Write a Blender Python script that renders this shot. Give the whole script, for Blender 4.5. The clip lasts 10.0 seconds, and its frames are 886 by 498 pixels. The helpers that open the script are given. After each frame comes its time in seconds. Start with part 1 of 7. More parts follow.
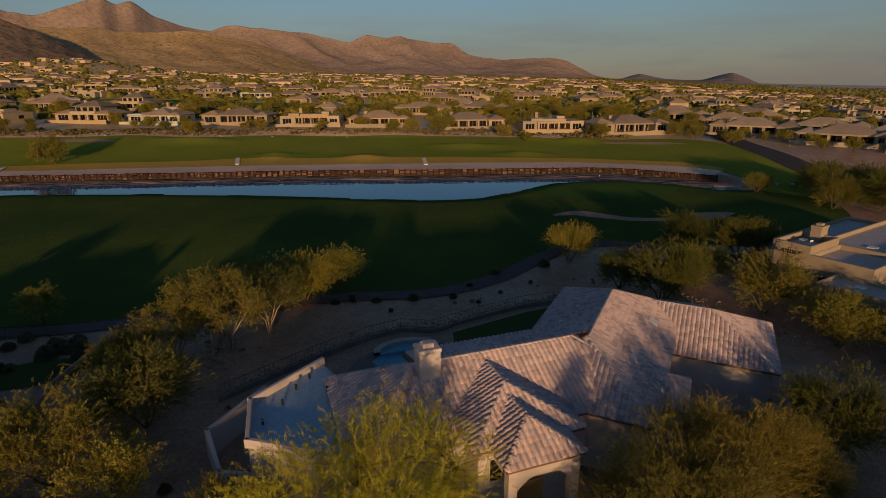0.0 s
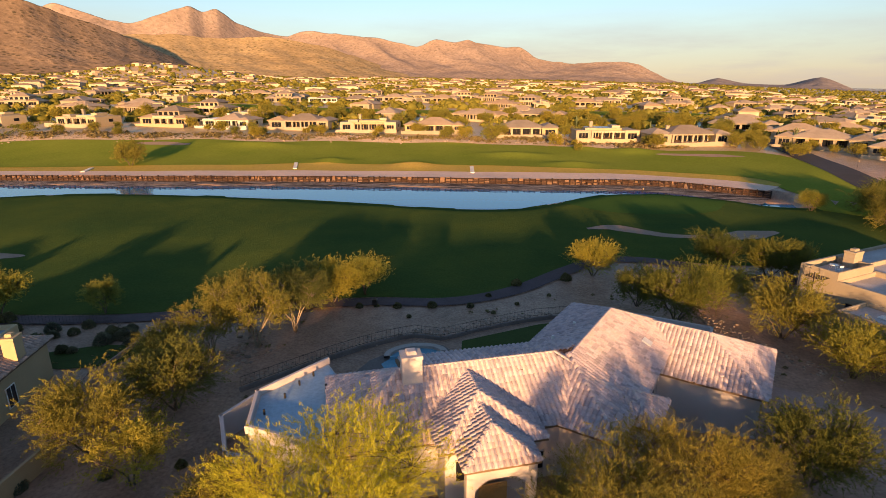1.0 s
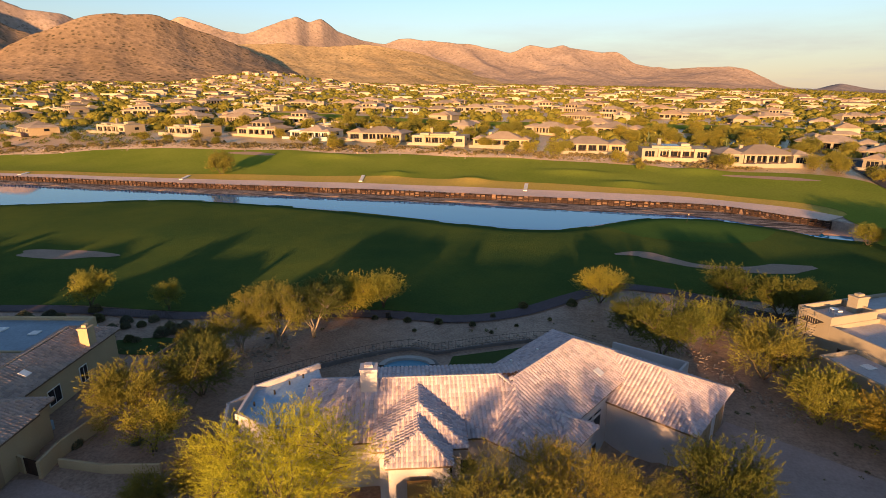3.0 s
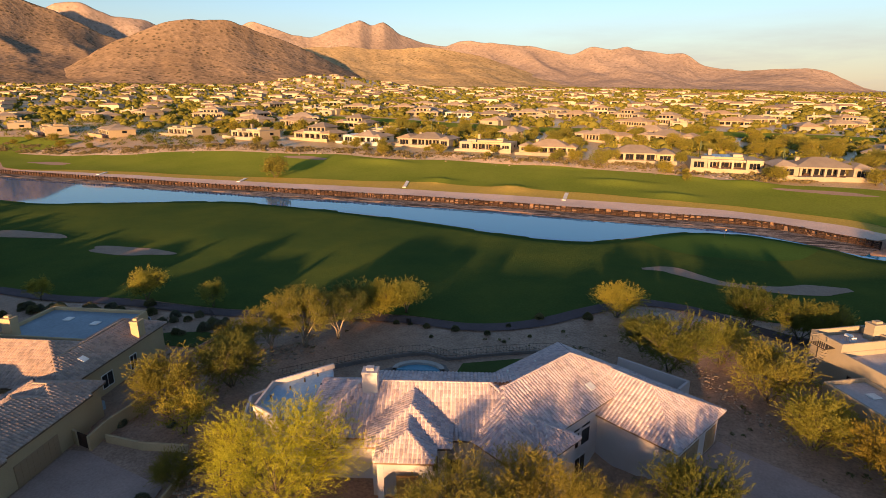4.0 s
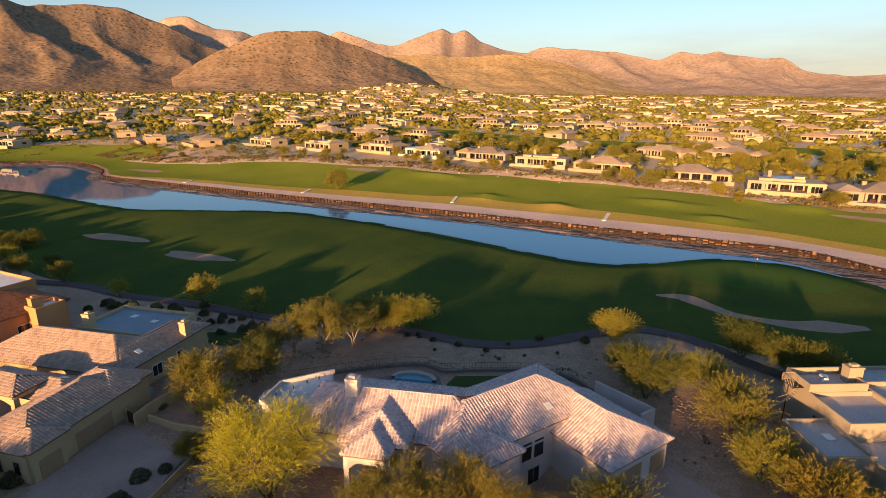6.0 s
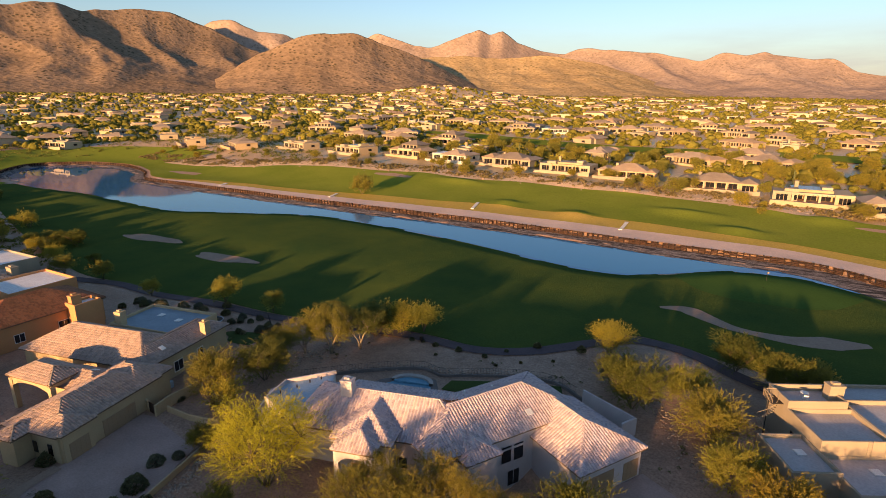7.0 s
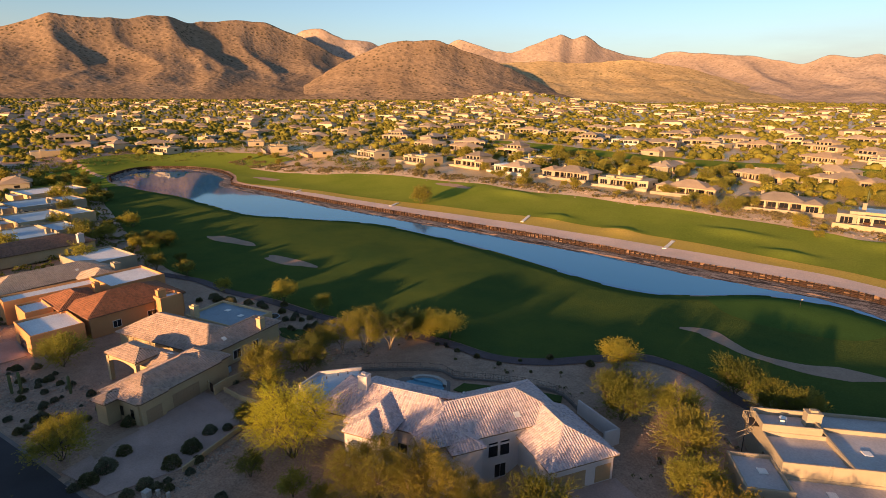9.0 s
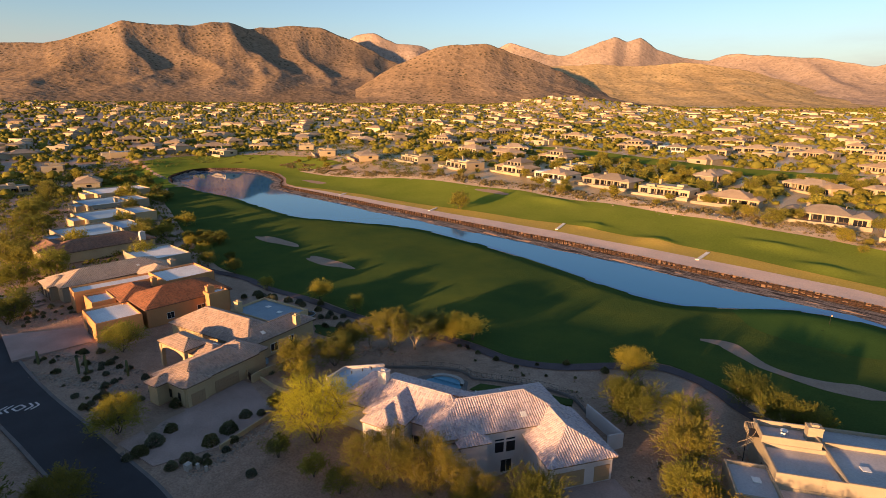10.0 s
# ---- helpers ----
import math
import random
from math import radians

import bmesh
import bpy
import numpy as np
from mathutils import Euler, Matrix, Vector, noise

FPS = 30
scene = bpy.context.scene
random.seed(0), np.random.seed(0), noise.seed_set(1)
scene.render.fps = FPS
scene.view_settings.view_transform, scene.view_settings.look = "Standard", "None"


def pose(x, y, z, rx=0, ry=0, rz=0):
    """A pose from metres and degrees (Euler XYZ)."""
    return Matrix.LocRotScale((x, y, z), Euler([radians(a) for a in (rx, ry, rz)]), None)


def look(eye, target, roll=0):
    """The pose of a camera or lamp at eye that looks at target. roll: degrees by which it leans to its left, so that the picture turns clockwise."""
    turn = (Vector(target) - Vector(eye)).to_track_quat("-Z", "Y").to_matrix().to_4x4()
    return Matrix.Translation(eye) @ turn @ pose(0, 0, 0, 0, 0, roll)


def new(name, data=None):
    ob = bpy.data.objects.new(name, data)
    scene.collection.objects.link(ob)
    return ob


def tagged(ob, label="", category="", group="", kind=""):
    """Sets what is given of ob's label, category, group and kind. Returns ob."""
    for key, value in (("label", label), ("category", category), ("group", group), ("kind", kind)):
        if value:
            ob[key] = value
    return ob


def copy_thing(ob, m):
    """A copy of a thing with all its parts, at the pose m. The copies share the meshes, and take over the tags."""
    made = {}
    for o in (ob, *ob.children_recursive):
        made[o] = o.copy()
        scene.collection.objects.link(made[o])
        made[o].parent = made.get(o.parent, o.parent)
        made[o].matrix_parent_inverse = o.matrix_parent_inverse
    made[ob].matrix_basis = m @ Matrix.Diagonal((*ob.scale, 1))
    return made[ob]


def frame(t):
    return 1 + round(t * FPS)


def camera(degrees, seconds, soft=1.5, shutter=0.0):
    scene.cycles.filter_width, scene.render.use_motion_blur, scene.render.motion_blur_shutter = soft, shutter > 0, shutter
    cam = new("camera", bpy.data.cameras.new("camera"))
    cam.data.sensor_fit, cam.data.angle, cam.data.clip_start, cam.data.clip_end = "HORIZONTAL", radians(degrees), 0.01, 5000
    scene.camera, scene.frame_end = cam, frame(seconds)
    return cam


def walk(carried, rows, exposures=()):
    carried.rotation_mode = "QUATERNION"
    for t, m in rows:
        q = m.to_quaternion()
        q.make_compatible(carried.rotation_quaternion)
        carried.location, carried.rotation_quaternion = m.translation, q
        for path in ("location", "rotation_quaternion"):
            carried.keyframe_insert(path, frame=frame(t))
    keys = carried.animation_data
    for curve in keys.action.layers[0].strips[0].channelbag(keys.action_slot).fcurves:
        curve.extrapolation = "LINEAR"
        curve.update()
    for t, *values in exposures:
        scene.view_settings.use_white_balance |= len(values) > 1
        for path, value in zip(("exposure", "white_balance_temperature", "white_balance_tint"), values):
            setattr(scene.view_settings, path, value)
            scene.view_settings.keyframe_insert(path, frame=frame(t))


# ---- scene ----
cam = camera(78.40, 10.0, soft=0.5)
WARM, TINT = 7550, 23
PATH = [
    (0.0, 0.0, 0.0, 25.465, 72.79, 0.338, 1.629),
    (0.5, 2.807, -1.288, 26.37, 73.014, 0.249, 4.989),
    (1.0, 5.697, -2.504, 27.449, 73.153, 0.164, 8.451),
    (1.5, 8.677, -3.586, 28.511, 73.322, 0.157, 11.241),
    (2.0, 11.691, -4.578, 29.574, 73.497, 0.128, 13.375),
    (3.5, 20.99, -7.316, 33.477, 73.725, 0.072, 20.731),
    (4.0, 24.185, -8.077, 34.757, 73.835, -0.025, 23.905),
    (4.5, 27.488, -8.714, 36.088, 73.994, -0.046, 26.333),
    (5.0, 30.786, -9.179, 37.356, 74.129, -0.089, 28.117),
    (5.5, 34.112, -9.513, 38.556, 74.325, -0.03, 29.992),
    (7.0, 44.322, -10.222, 42.811, 74.484, -0.15, 35.792),
    (7.5, 47.733, -10.568, 44.021, 74.644, -0.105, 37.3),
    (8.0, 51.11, -11.059, 45.328, 74.733, -0.04, 39.479),
    (8.5, 54.603, -11.568, 46.689, 74.83, -0.17, 41.88),
    (9.0, 58.152, -12.018, 48.064, 74.868, -0.211, 43.96),
    (9.5, 61.814, -12.421, 49.37, 74.987, -0.244, 46.371),
    (10.0, 65.54, -12.687, 50.469, 75.133, -0.372, 49.074),
]
walk(cam, [(t, pose(*p)) for t, *p in PATH], exposures=[(0.0, -0.45, WARM - 800, TINT - 5), (0.3, 0.2, WARM - 550, TINT - 4), (0.6, 0.8, WARM - 250, TINT - 2), (0.9, 1.27, WARM, TINT), (10.0, 1.27, WARM, TINT)])

# ---- light ----
SUN_AZ, SUN_EL = 174.0, 6.5
world = bpy.data.worlds.new("world")
scene.world = world
world.use_nodes = True
wn = world.node_tree
sky = wn.nodes.new("ShaderNodeTexSky")
sky.sky_type, sky.sun_disc = "NISHITA", False
sky.sun_elevation, sky.sun_rotation = radians(SUN_EL), radians(SUN_AZ)
sky.air_density, sky.dust_density, sky.ozone_density = 1.0, 0.35, 3.0
# thin high cloud: streaks that pale the blue a little
sky_at = wn.nodes.new("ShaderNodeTexCoord")
stretch = wn.nodes.new("ShaderNodeMapping")
stretch.inputs["Scale"].default_value = (1.6, 2.6, 11.0)
stretch.inputs["Rotation"].default_value = (0.06, 0.12, 0.3)
wn.links.new(sky_at.outputs["Generated"], stretch.inputs["Vector"])
streak = wn.nodes.new("ShaderNodeTexNoise")
streak.inputs["Scale"].default_value, streak.inputs["Detail"].default_value, streak.inputs["Roughness"].default_value = 2.2, 7.0, 0.62
wn.links.new(stretch.outputs[0], streak.inputs["Vector"])
veil = wn.nodes.new("ShaderNodeMapRange")
veil.inputs["From Min"].default_value, veil.inputs["From Max"].default_value, veil.inputs["To Min"].default_value, veil.inputs["To Max"].default_value = 0.40, 0.75, 0.5, 0.88
wn.links.new(streak.outputs["Fac"], veil.inputs["Value"])
cloud = wn.nodes.new("ShaderNodeMix")
cloud.data_type = "RGBA"
cloud.inputs[7].default_value = (1.84, 1.86, 1.96, 1)
height = wn.nodes.new("ShaderNodeSeparateXYZ")
wn.links.new(sky_at.outputs["Generated"], height.inputs[0])
thin = wn.nodes.new("ShaderNodeMapRange")
thin.interpolation_type = "SMOOTHSTEP"
thin.inputs["From Min"].default_value, thin.inputs["From Max"].default_value, thin.inputs["To Min"].default_value, thin.inputs["To Max"].default_value = 0.03, 0.15, 1.0, 0.0
wn.links.new(height.outputs["Z"], thin.inputs["Value"])
amount = wn.nodes.new("ShaderNodeMath")
amount.operation = "MULTIPLY"
wn.links.new(veil.outputs[0], amount.inputs[0])
wn.links.new(thin.outputs[0], amount.inputs[1])
wn.links.new(amount.outputs[0], cloud.inputs[0])
wn.links.new(sky.outputs[0], cloud.inputs[6])
wn.links.new(cloud.outputs[2], wn.nodes["Background"].inputs[0])
wn.nodes["Background"].inputs[1].default_value = 0.118
sun_data = bpy.data.lights.new("sun", "SUN")
sun_data.energy, sun_data.angle, sun_data.color = 5.0, radians(1.4), (1.0, 0.62, 0.29)
sun = new("sun", sun_data)
sun_way = Vector((math.sin(radians(SUN_AZ)) * math.cos(radians(SUN_EL)), math.cos(radians(SUN_AZ)) * math.cos(radians(SUN_EL)), math.sin(radians(SUN_EL))))
sun.matrix_world = look(sun_way * 100, (0, 0, 0))


# ---- materials ----
def shader(name):
    m = bpy.data.materials.new(name)
    m.use_nodes = True
    nt = m.node_tree
    return m, nt, nt.nodes["Principled BSDF"]


def node(nt, kind, **sets):
    n = nt.nodes.new(kind)
    for k, v in sets.items():
        n.inputs[k.replace("_", " ")].default_value = v
    return n


def coords(nt):
    return nt.nodes.new("ShaderNodeTexCoord").outputs["Object"]


def noise_tex(nt, vec, scale, detail=4.0, rough=0.6):
    n = node(nt, "ShaderNodeTexNoise", Scale=scale, Detail=detail, Roughness=rough)
    if vec is not None:
        nt.links.new(vec, n.inputs["Vector"])
    return n.outputs["Fac"]


def ramp(nt, fac, stops):
    r = nt.nodes.new("ShaderNodeValToRGB")
    e = r.color_ramp.elements
    while len(e) < len(stops):
        e.new(0.5)
    for k, (p, c) in zip(e, stops):
        k.position, k.color = p, (*c, 1)
    nt.links.new(fac, r.inputs["Fac"])
    return r.outputs["Color"]


def mix(nt, fac, a, b, mode="MIX"):
    m = nt.nodes.new("ShaderNodeMix")
    m.data_type, m.blend_type = "RGBA", mode
    for sock, val in ((m.inputs[0], fac), (m.inputs[6], a), (m.inputs[7], b)):
        if isinstance(val, (int, float)):
            sock.default_value = val
        elif isinstance(val, tuple):
            sock.default_value = (*val, 1)
        else:
            nt.links.new(val, sock)
    return m.outputs[2]


def bump(nt, p, height, strength, dist):
    b = node(nt, "ShaderNodeBump", Strength=strength, Distance=dist)
    nt.links.new(height, b.inputs["Height"])
    nt.links.new(b.outputs[0], p.inputs["Normal"])


def scaled(c, k):
    return tuple(min(1.0, v * k) for v in c)


def surface(name, color, grain=8.0, patch=0.3, spread=0.25, rough=0.85, relief=0.3, depth=0.02, metal=0.0, each=0.0, isle=0.0, tint=None, gloss=0.25):
    """Colour with patches and grain; each: spread by object; isle: spread by loose piece; tint: second colour of the patches."""
    m, nt, p = shader(name)
    vec = coords(nt)
    big, small = noise_tex(nt, vec, patch), noise_tex(nt, vec, grain)
    col = ramp(nt, big, [(0.3, scaled(color, 1 - spread)), (0.7, tint or scaled(color, 1 + spread))])
    col = mix(nt, 0.35, col, ramp(nt, small, [(0.3, scaled(color, 0.6)), (0.7, scaled(color, 1.35))]))
    if each:
        info = nt.nodes.new("ShaderNodeObjectInfo")
        col = mix(nt, 1.0, col, ramp(nt, info.outputs["Random"], [(0, (1 - each, 1 - each, 1 - each)), (0.5, (1, 0.97, 0.93)), (1, (1, 1 - each * 0.35, 1 - each * 0.8))]), "MULTIPLY")
    if isle:
        geo = nt.nodes.new("ShaderNodeNewGeometry")
        col = mix(nt, 1.0, col, ramp(nt, geo.outputs["Random Per Island"], [(0, scaled((1, 1, 1), 1 - isle)), (0.6, (1, 1, 1)), (1, (1, 1 - isle * 0.25, 1 - isle * 0.5))]), "MULTIPLY")
    nt.links.new(col, p.inputs["Base Color"])
    p.inputs["Roughness"].default_value, p.inputs["Metallic"].default_value = rough, metal
    p.inputs["Specular IOR Level"].default_value = gloss
    if relief:
        bump(nt, p, small, relief, depth)
    return m


def foliage(name, a, b, through_light=0.48):
    m, nt, p = shader(name)
    out = nt.nodes["Material Output"]
    geo = nt.nodes.new("ShaderNodeNewGeometry")
    info = nt.nodes.new("ShaderNodeObjectInfo")
    col = ramp(nt, geo.outputs["Random Per Island"], [(0, a), (1, b)])
    col = mix(nt, 1.0, col, ramp(nt, info.outputs["Random"], [(0, (0.75, 0.8, 0.8)), (1, (1.15, 1.05, 0.85))]), "MULTIPLY")
    col = mix(nt, 1.0, col, ramp(nt, noise_tex(nt, coords(nt), 0.6), [(0.3, (0.7, 0.75, 0.7)), (0.7, (1.15, 1.1, 1.0))]), "MULTIPLY")
    d, t, s = nt.nodes.new("ShaderNodeBsdfDiffuse"), nt.nodes.new("ShaderNodeBsdfTranslucent"), nt.nodes.new("ShaderNodeMixShader")
    nt.links.new(col, d.inputs[0])
    nt.links.new(col, t.inputs[0])
    s.inputs[0].default_value = through_light
    nt.links.new(d.outputs[0], s.inputs[1])
    nt.links.new(t.outputs[0], s.inputs[2])
    nt.links.new(s.outputs[0], out.inputs["Surface"])
    nt.nodes.remove(p)
    return m


STUCCO = surface("cream stucco", (0.53, 0.475, 0.455), 25, 0.25, 0.12, 0.9, 0.25, 0.01)
STUCCO_TAN = surface("tan stucco", (0.46, 0.34, 0.20), 25, 0.25, 0.12, 0.9, 0.25, 0.01)
STUCCO_ORANGE = surface("orange stucco", (0.50, 0.25, 0.11), 25, 0.25, 0.12, 0.9, 0.25, 0.01)
STUCCO_PALE = surface("pale sand stucco", (0.32, 0.268, 0.195), 25, 0.25, 0.12, 0.9, 0.25, 0.01)
STUCCO_TOWN = surface("town stucco", (0.40, 0.352, 0.268), 4, 0.08, 0.18, 0.9, 0.1, 0.02, each=0.45)
STUCCO_WHITE = surface("white stucco", (0.46, 0.47, 0.41), 4, 0.1, 0.1, 0.9, 0.1, 0.02)
TILE_PINK = surface("weathered pink-grey clay tile", (0.54, 0.445, 0.465), 6, 0.35, 0.15, 0.8, 0.2, 0.01, isle=0.34, tint=(0.61, 0.515, 0.53))
TILE_TAN = surface("tan concrete tile", (0.42, 0.315, 0.265), 6, 0.35, 0.2, 0.8, 0.2, 0.01, isle=0.3)
TILE_RED = surface("terracotta clay tile", (0.29, 0.125, 0.07), 6, 0.35, 0.22, 0.8, 0.2, 0.01, isle=0.4)
TILE_TOWN = surface("town roof tile", (0.38, 0.312, 0.245), 3, 0.2, 0.25, 0.85, 0.3, 0.05, each=0.4)
TILE_ROSE = surface("rose-brown clay tile", (0.27, 0.16, 0.115), 6, 0.35, 0.22, 0.8, 0.2, 0.01, isle=0.35)
CAP_TAN = surface("tan ridge cap", (0.38, 0.29, 0.22), 8, 0.6, 0.2, 0.85, 0.2, 0.01, isle=0.2)
CAP = surface("mortared ridge cap", (0.60, 0.51, 0.48), 8, 0.6, 0.2, 0.85, 0.2, 0.01, isle=0.2)
FOAM_ROOF = surface("grey coated flat roof", (0.30, 0.43, 0.52), 3, 0.25, 0.15, 0.45, 0.15, 0.01)
TEAL_ROOF = surface("blue-grey coated flat roof", (0.18, 0.26, 0.31), 3, 0.25, 0.22, 0.5, 0.15, 0.01)
TILE_SAND = surface("sandy concrete tile", (0.47, 0.37, 0.295), 6, 0.35, 0.15, 0.8, 0.2, 0.01, isle=0.2)
GREY_ROOF = surface("warm grey coated flat roof", (0.44, 0.41, 0.40), 3, 0.25, 0.18, 0.6, 0.15, 0.01)
GRAVEL = surface("pale desert gravel", (0.60, 0.44, 0.29), 2.0, 0.15, 0.25, 0.95, 0.6, 0.08, gloss=0.0)
WHITE_ROOF = surface("white coated flat roof", (0.72, 0.72, 0.70), 3, 0.25, 0.12, 0.7, 0.15, 0.01)
FASCIA = surface("brown painted fascia", (0.17, 0.11, 0.07), 20, 1.0, 0.2, 0.8, 0.1, 0.005)
GARAGE = surface("tan garage door", (0.33, 0.22, 0.13), 20, 0.6, 0.1, 0.6, 0.1, 0.004)
WOOD = surface("weathered timber", (0.065, 0.036, 0.026), 12, 0.8, 0.35, 0.9, 0.4, 0.01, each=0.35)
TARRED = surface("dark weathered posts", (0.028, 0.017, 0.013), 12, 0.8, 0.35, 0.9, 0.4, 0.01, each=0.3)
BARK = surface("grey brown bark", (0.12, 0.09, 0.065), 12, 1.5, 0.3, 0.95, 0.6, 0.02)
PALE_BARK = surface("pale grey bark", (0.30, 0.24, 0.17), 12, 1.5, 0.3, 0.95, 0.6, 0.02)
BANK = surface("pale decomposed granite", (0.70, 0.50, 0.39), 3.0, 0.12, 0.12, 0.95, 0.8, 0.08)
DRY = surface("straw-coloured dry grass", (0.60, 0.41, 0.11), 2.0, 0.12, 0.28, 0.95, 1.0, 0.16, tint=(0.42, 0.32, 0.06), gloss=0.0)
# near fairway: darker grass copy, shade of houses and trees in its colour
GRASS = surface("mown fairway grass, shaded tone", (0.046, 0.095, 0.030), 3.0, 0.045, 0.25, 0.95, 1.0, 0.12, tint=(0.105, 0.125, 0.026), gloss=0.0)
# far fairways: same grass, brightened for the low sun on it
GRASS_SUNLIT = surface("mown fairway grass, sunlit tone", (0.18, 0.235, 0.034), 1.6, 0.03, 0.2, 0.95, 0.8, 0.16, tint=(0.235, 0.255, 0.045), gloss=0.0)
GREEN = surface("putting green", (0.055, 0.112, 0.028), 3.0, 0.1, 0.1, 0.9, 0.1, 0.01, gloss=0.0)
LAWN = surface("dark lawn", (0.035, 0.065, 0.010), 4.0, 0.4, 0.2, 0.95, 0.3, 0.03)
BUNKER = surface("pinkish bunker sand", (0.34, 0.225, 0.16), 3.0, 0.3, 0.15, 0.95, 0.3, 0.03)
CART = surface("old asphalt cart path", (0.088, 0.065, 0.069), 3.0, 0.3, 0.2, 0.9, 0.2, 0.01)
ASPHALT = surface("dark street asphalt", (0.045, 0.042, 0.045), 6.0, 0.15, 0.25, 0.85, 0.3, 0.01)
CONCRETE = surface("tinted concrete paving", (0.375, 0.258, 0.215), 4.0, 0.2, 0.25, 0.9, 0.15, 0.01)
KERB = surface("grey concrete kerb", (0.40, 0.36, 0.32), 6.0, 0.5, 0.15, 0.9, 0.15, 0.01)
ROCK = surface("pale landscaping rock", (0.36, 0.28, 0.22), 3.0, 0.7, 0.35, 0.95, 0.6, 0.04, isle=0.4)
WHITE = surface("white painted metal", (0.75, 0.73, 0.68), 10, 1.0, 0.08, 0.5, 0.05, 0.004)
DARKMETAL = surface("dark bronze metal", (0.04, 0.035, 0.03), 10, 1.0, 0.2, 0.5, 0.05, 0.004, metal=0.4)
TILEBLUE = surface("blue pool plaster", (0.10, 0.32, 0.42), 6, 1.0, 0.12, 0.5, 0.05, 0.004)
STEP = surface("pale concrete steps", (0.72, 0.66, 0.56), 6.0, 0.5, 0.12, 0.9, 0.15, 0.01)
KERB_DARK = surface("dark grey kerb", (0.17, 0.145, 0.13), 6.0, 0.5, 0.25, 0.9, 0.15, 0.01)
PAINT = surface("white road paint", (0.62, 0.58, 0.54), 6, 1.0, 0.15, 0.8, 0.05, 0.004)
LEAF_YELLOW = foliage("palo verde leaf", (0.36, 0.39, 0.06), (0.58, 0.565, 0.095), 0.52)
LEAF_GOLD = foliage("golden-green leaf", (0.265, 0.262, 0.06), (0.43, 0.40, 0.10))
DOOR = surface("varnished wooden door", (0.38, 0.22, 0.08), 14, 1.0, 0.25, 0.5, 0.2, 0.005)
LEAF_OLIVE = foliage("mesquite leaf", (0.165, 0.172, 0.055), (0.30, 0.29, 0.085))
LEAF_GREEN = foliage("olive green leaf", (0.108, 0.13, 0.04), (0.235, 0.24, 0.066))
LEAF_BROWN = foliage("bronze mesquite leaf", (0.215, 0.187, 0.05), (0.375, 0.318, 0.085))
LEAF_TOWN = foliage("town tree leaf", (0.20, 0.20, 0.052), (0.44, 0.39, 0.10))
LEAF_DRY = foliage("dry brown shrub leaf", (0.24, 0.185, 0.095), (0.43, 0.33, 0.175))
LEAF_SAGE = foliage("grey sage leaf", (0.16, 0.165, 0.13), (0.26, 0.265, 0.20))
LEAF_DARK = foliage("dark shrub leaf", (0.13, 0.135, 0.085), (0.23, 0.225, 0.13))
CACTUS = surface("cactus skin", (0.10, 0.12, 0.05), 12, 1.0, 0.2, 0.8, 0.2, 0.01)


def glass_dark():
    m, nt, p = shader("dark window glass")
    p.inputs["Base Color"].default_value = (0.015, 0.016, 0.02, 1)
    p.inputs["Roughness"].default_value, p.inputs["IOR"].default_value = 0.06, 1.5
    return m


GLASS = glass_dark()


def lake_water():
    m, nt, p = shader("lake water")
    vec = coords(nt)
    p.inputs["Base Color"].default_value = (0.0, 0.13, 0.28, 1)
    p.inputs["Roughness"].default_value, p.inputs["IOR"].default_value = 0.03, 1.33
    p.inputs["Specular IOR Level"].default_value = 0.5
    bump(nt, p, noise_tex(nt, vec, 0.9, 3.0), 0.05, 0.02)
    return m


def mountain_rock(name, low, high, shrub, cover, size, relief=9.0):
    m, nt, p = shader(name)
    vec = coords(nt)
    base = ramp(nt, noise_tex(nt, vec, 0.004, 6.0), [(0.3, low), (0.7, high)])
    fine = ramp(nt, noise_tex(nt, vec, 0.05, 4.0), [(0.3, (0.75, 0.75, 0.75)), (0.7, (1.15, 1.15, 1.15))])
    col = mix(nt, 1.0, base, fine, "MULTIPLY")
    v = node(nt, "ShaderNodeTexVoronoi", Scale=size)
    nt.links.new(vec, v.inputs["Vector"])
    spots = ramp(nt, v.outputs["Distance"], [(cover * 0.55, (1, 1, 1)), (cover, (0, 0, 0))])
    clear = ramp(nt, noise_tex(nt, vec, 0.011, 3.0), [(0.35, (0.25, 0.25, 0.25)), (0.6, (1, 1, 1))])
    spots = mix(nt, 1.0, spots, clear, "MULTIPLY")
    col = mix(nt, spots, col, shrub)
    nt.links.new(col, p.inputs["Base Color"])
    p.inputs["Roughness"].default_value, p.inputs["Specular IOR Level"].default_value = 0.35, 0.0
    rough = nt.nodes.new("ShaderNodeMath")
    rough.operation = "MULTIPLY_ADD"
    rough.inputs[1].default_value = -0.5
    nt.links.new(v.outputs["Distance"], rough.inputs[0])
    nt.links.new(noise_tex(nt, vec, 0.03, 6.0, 0.65), rough.inputs[2])
    bump(nt, p, rough.outputs[0], 0.55, relief)
    return m


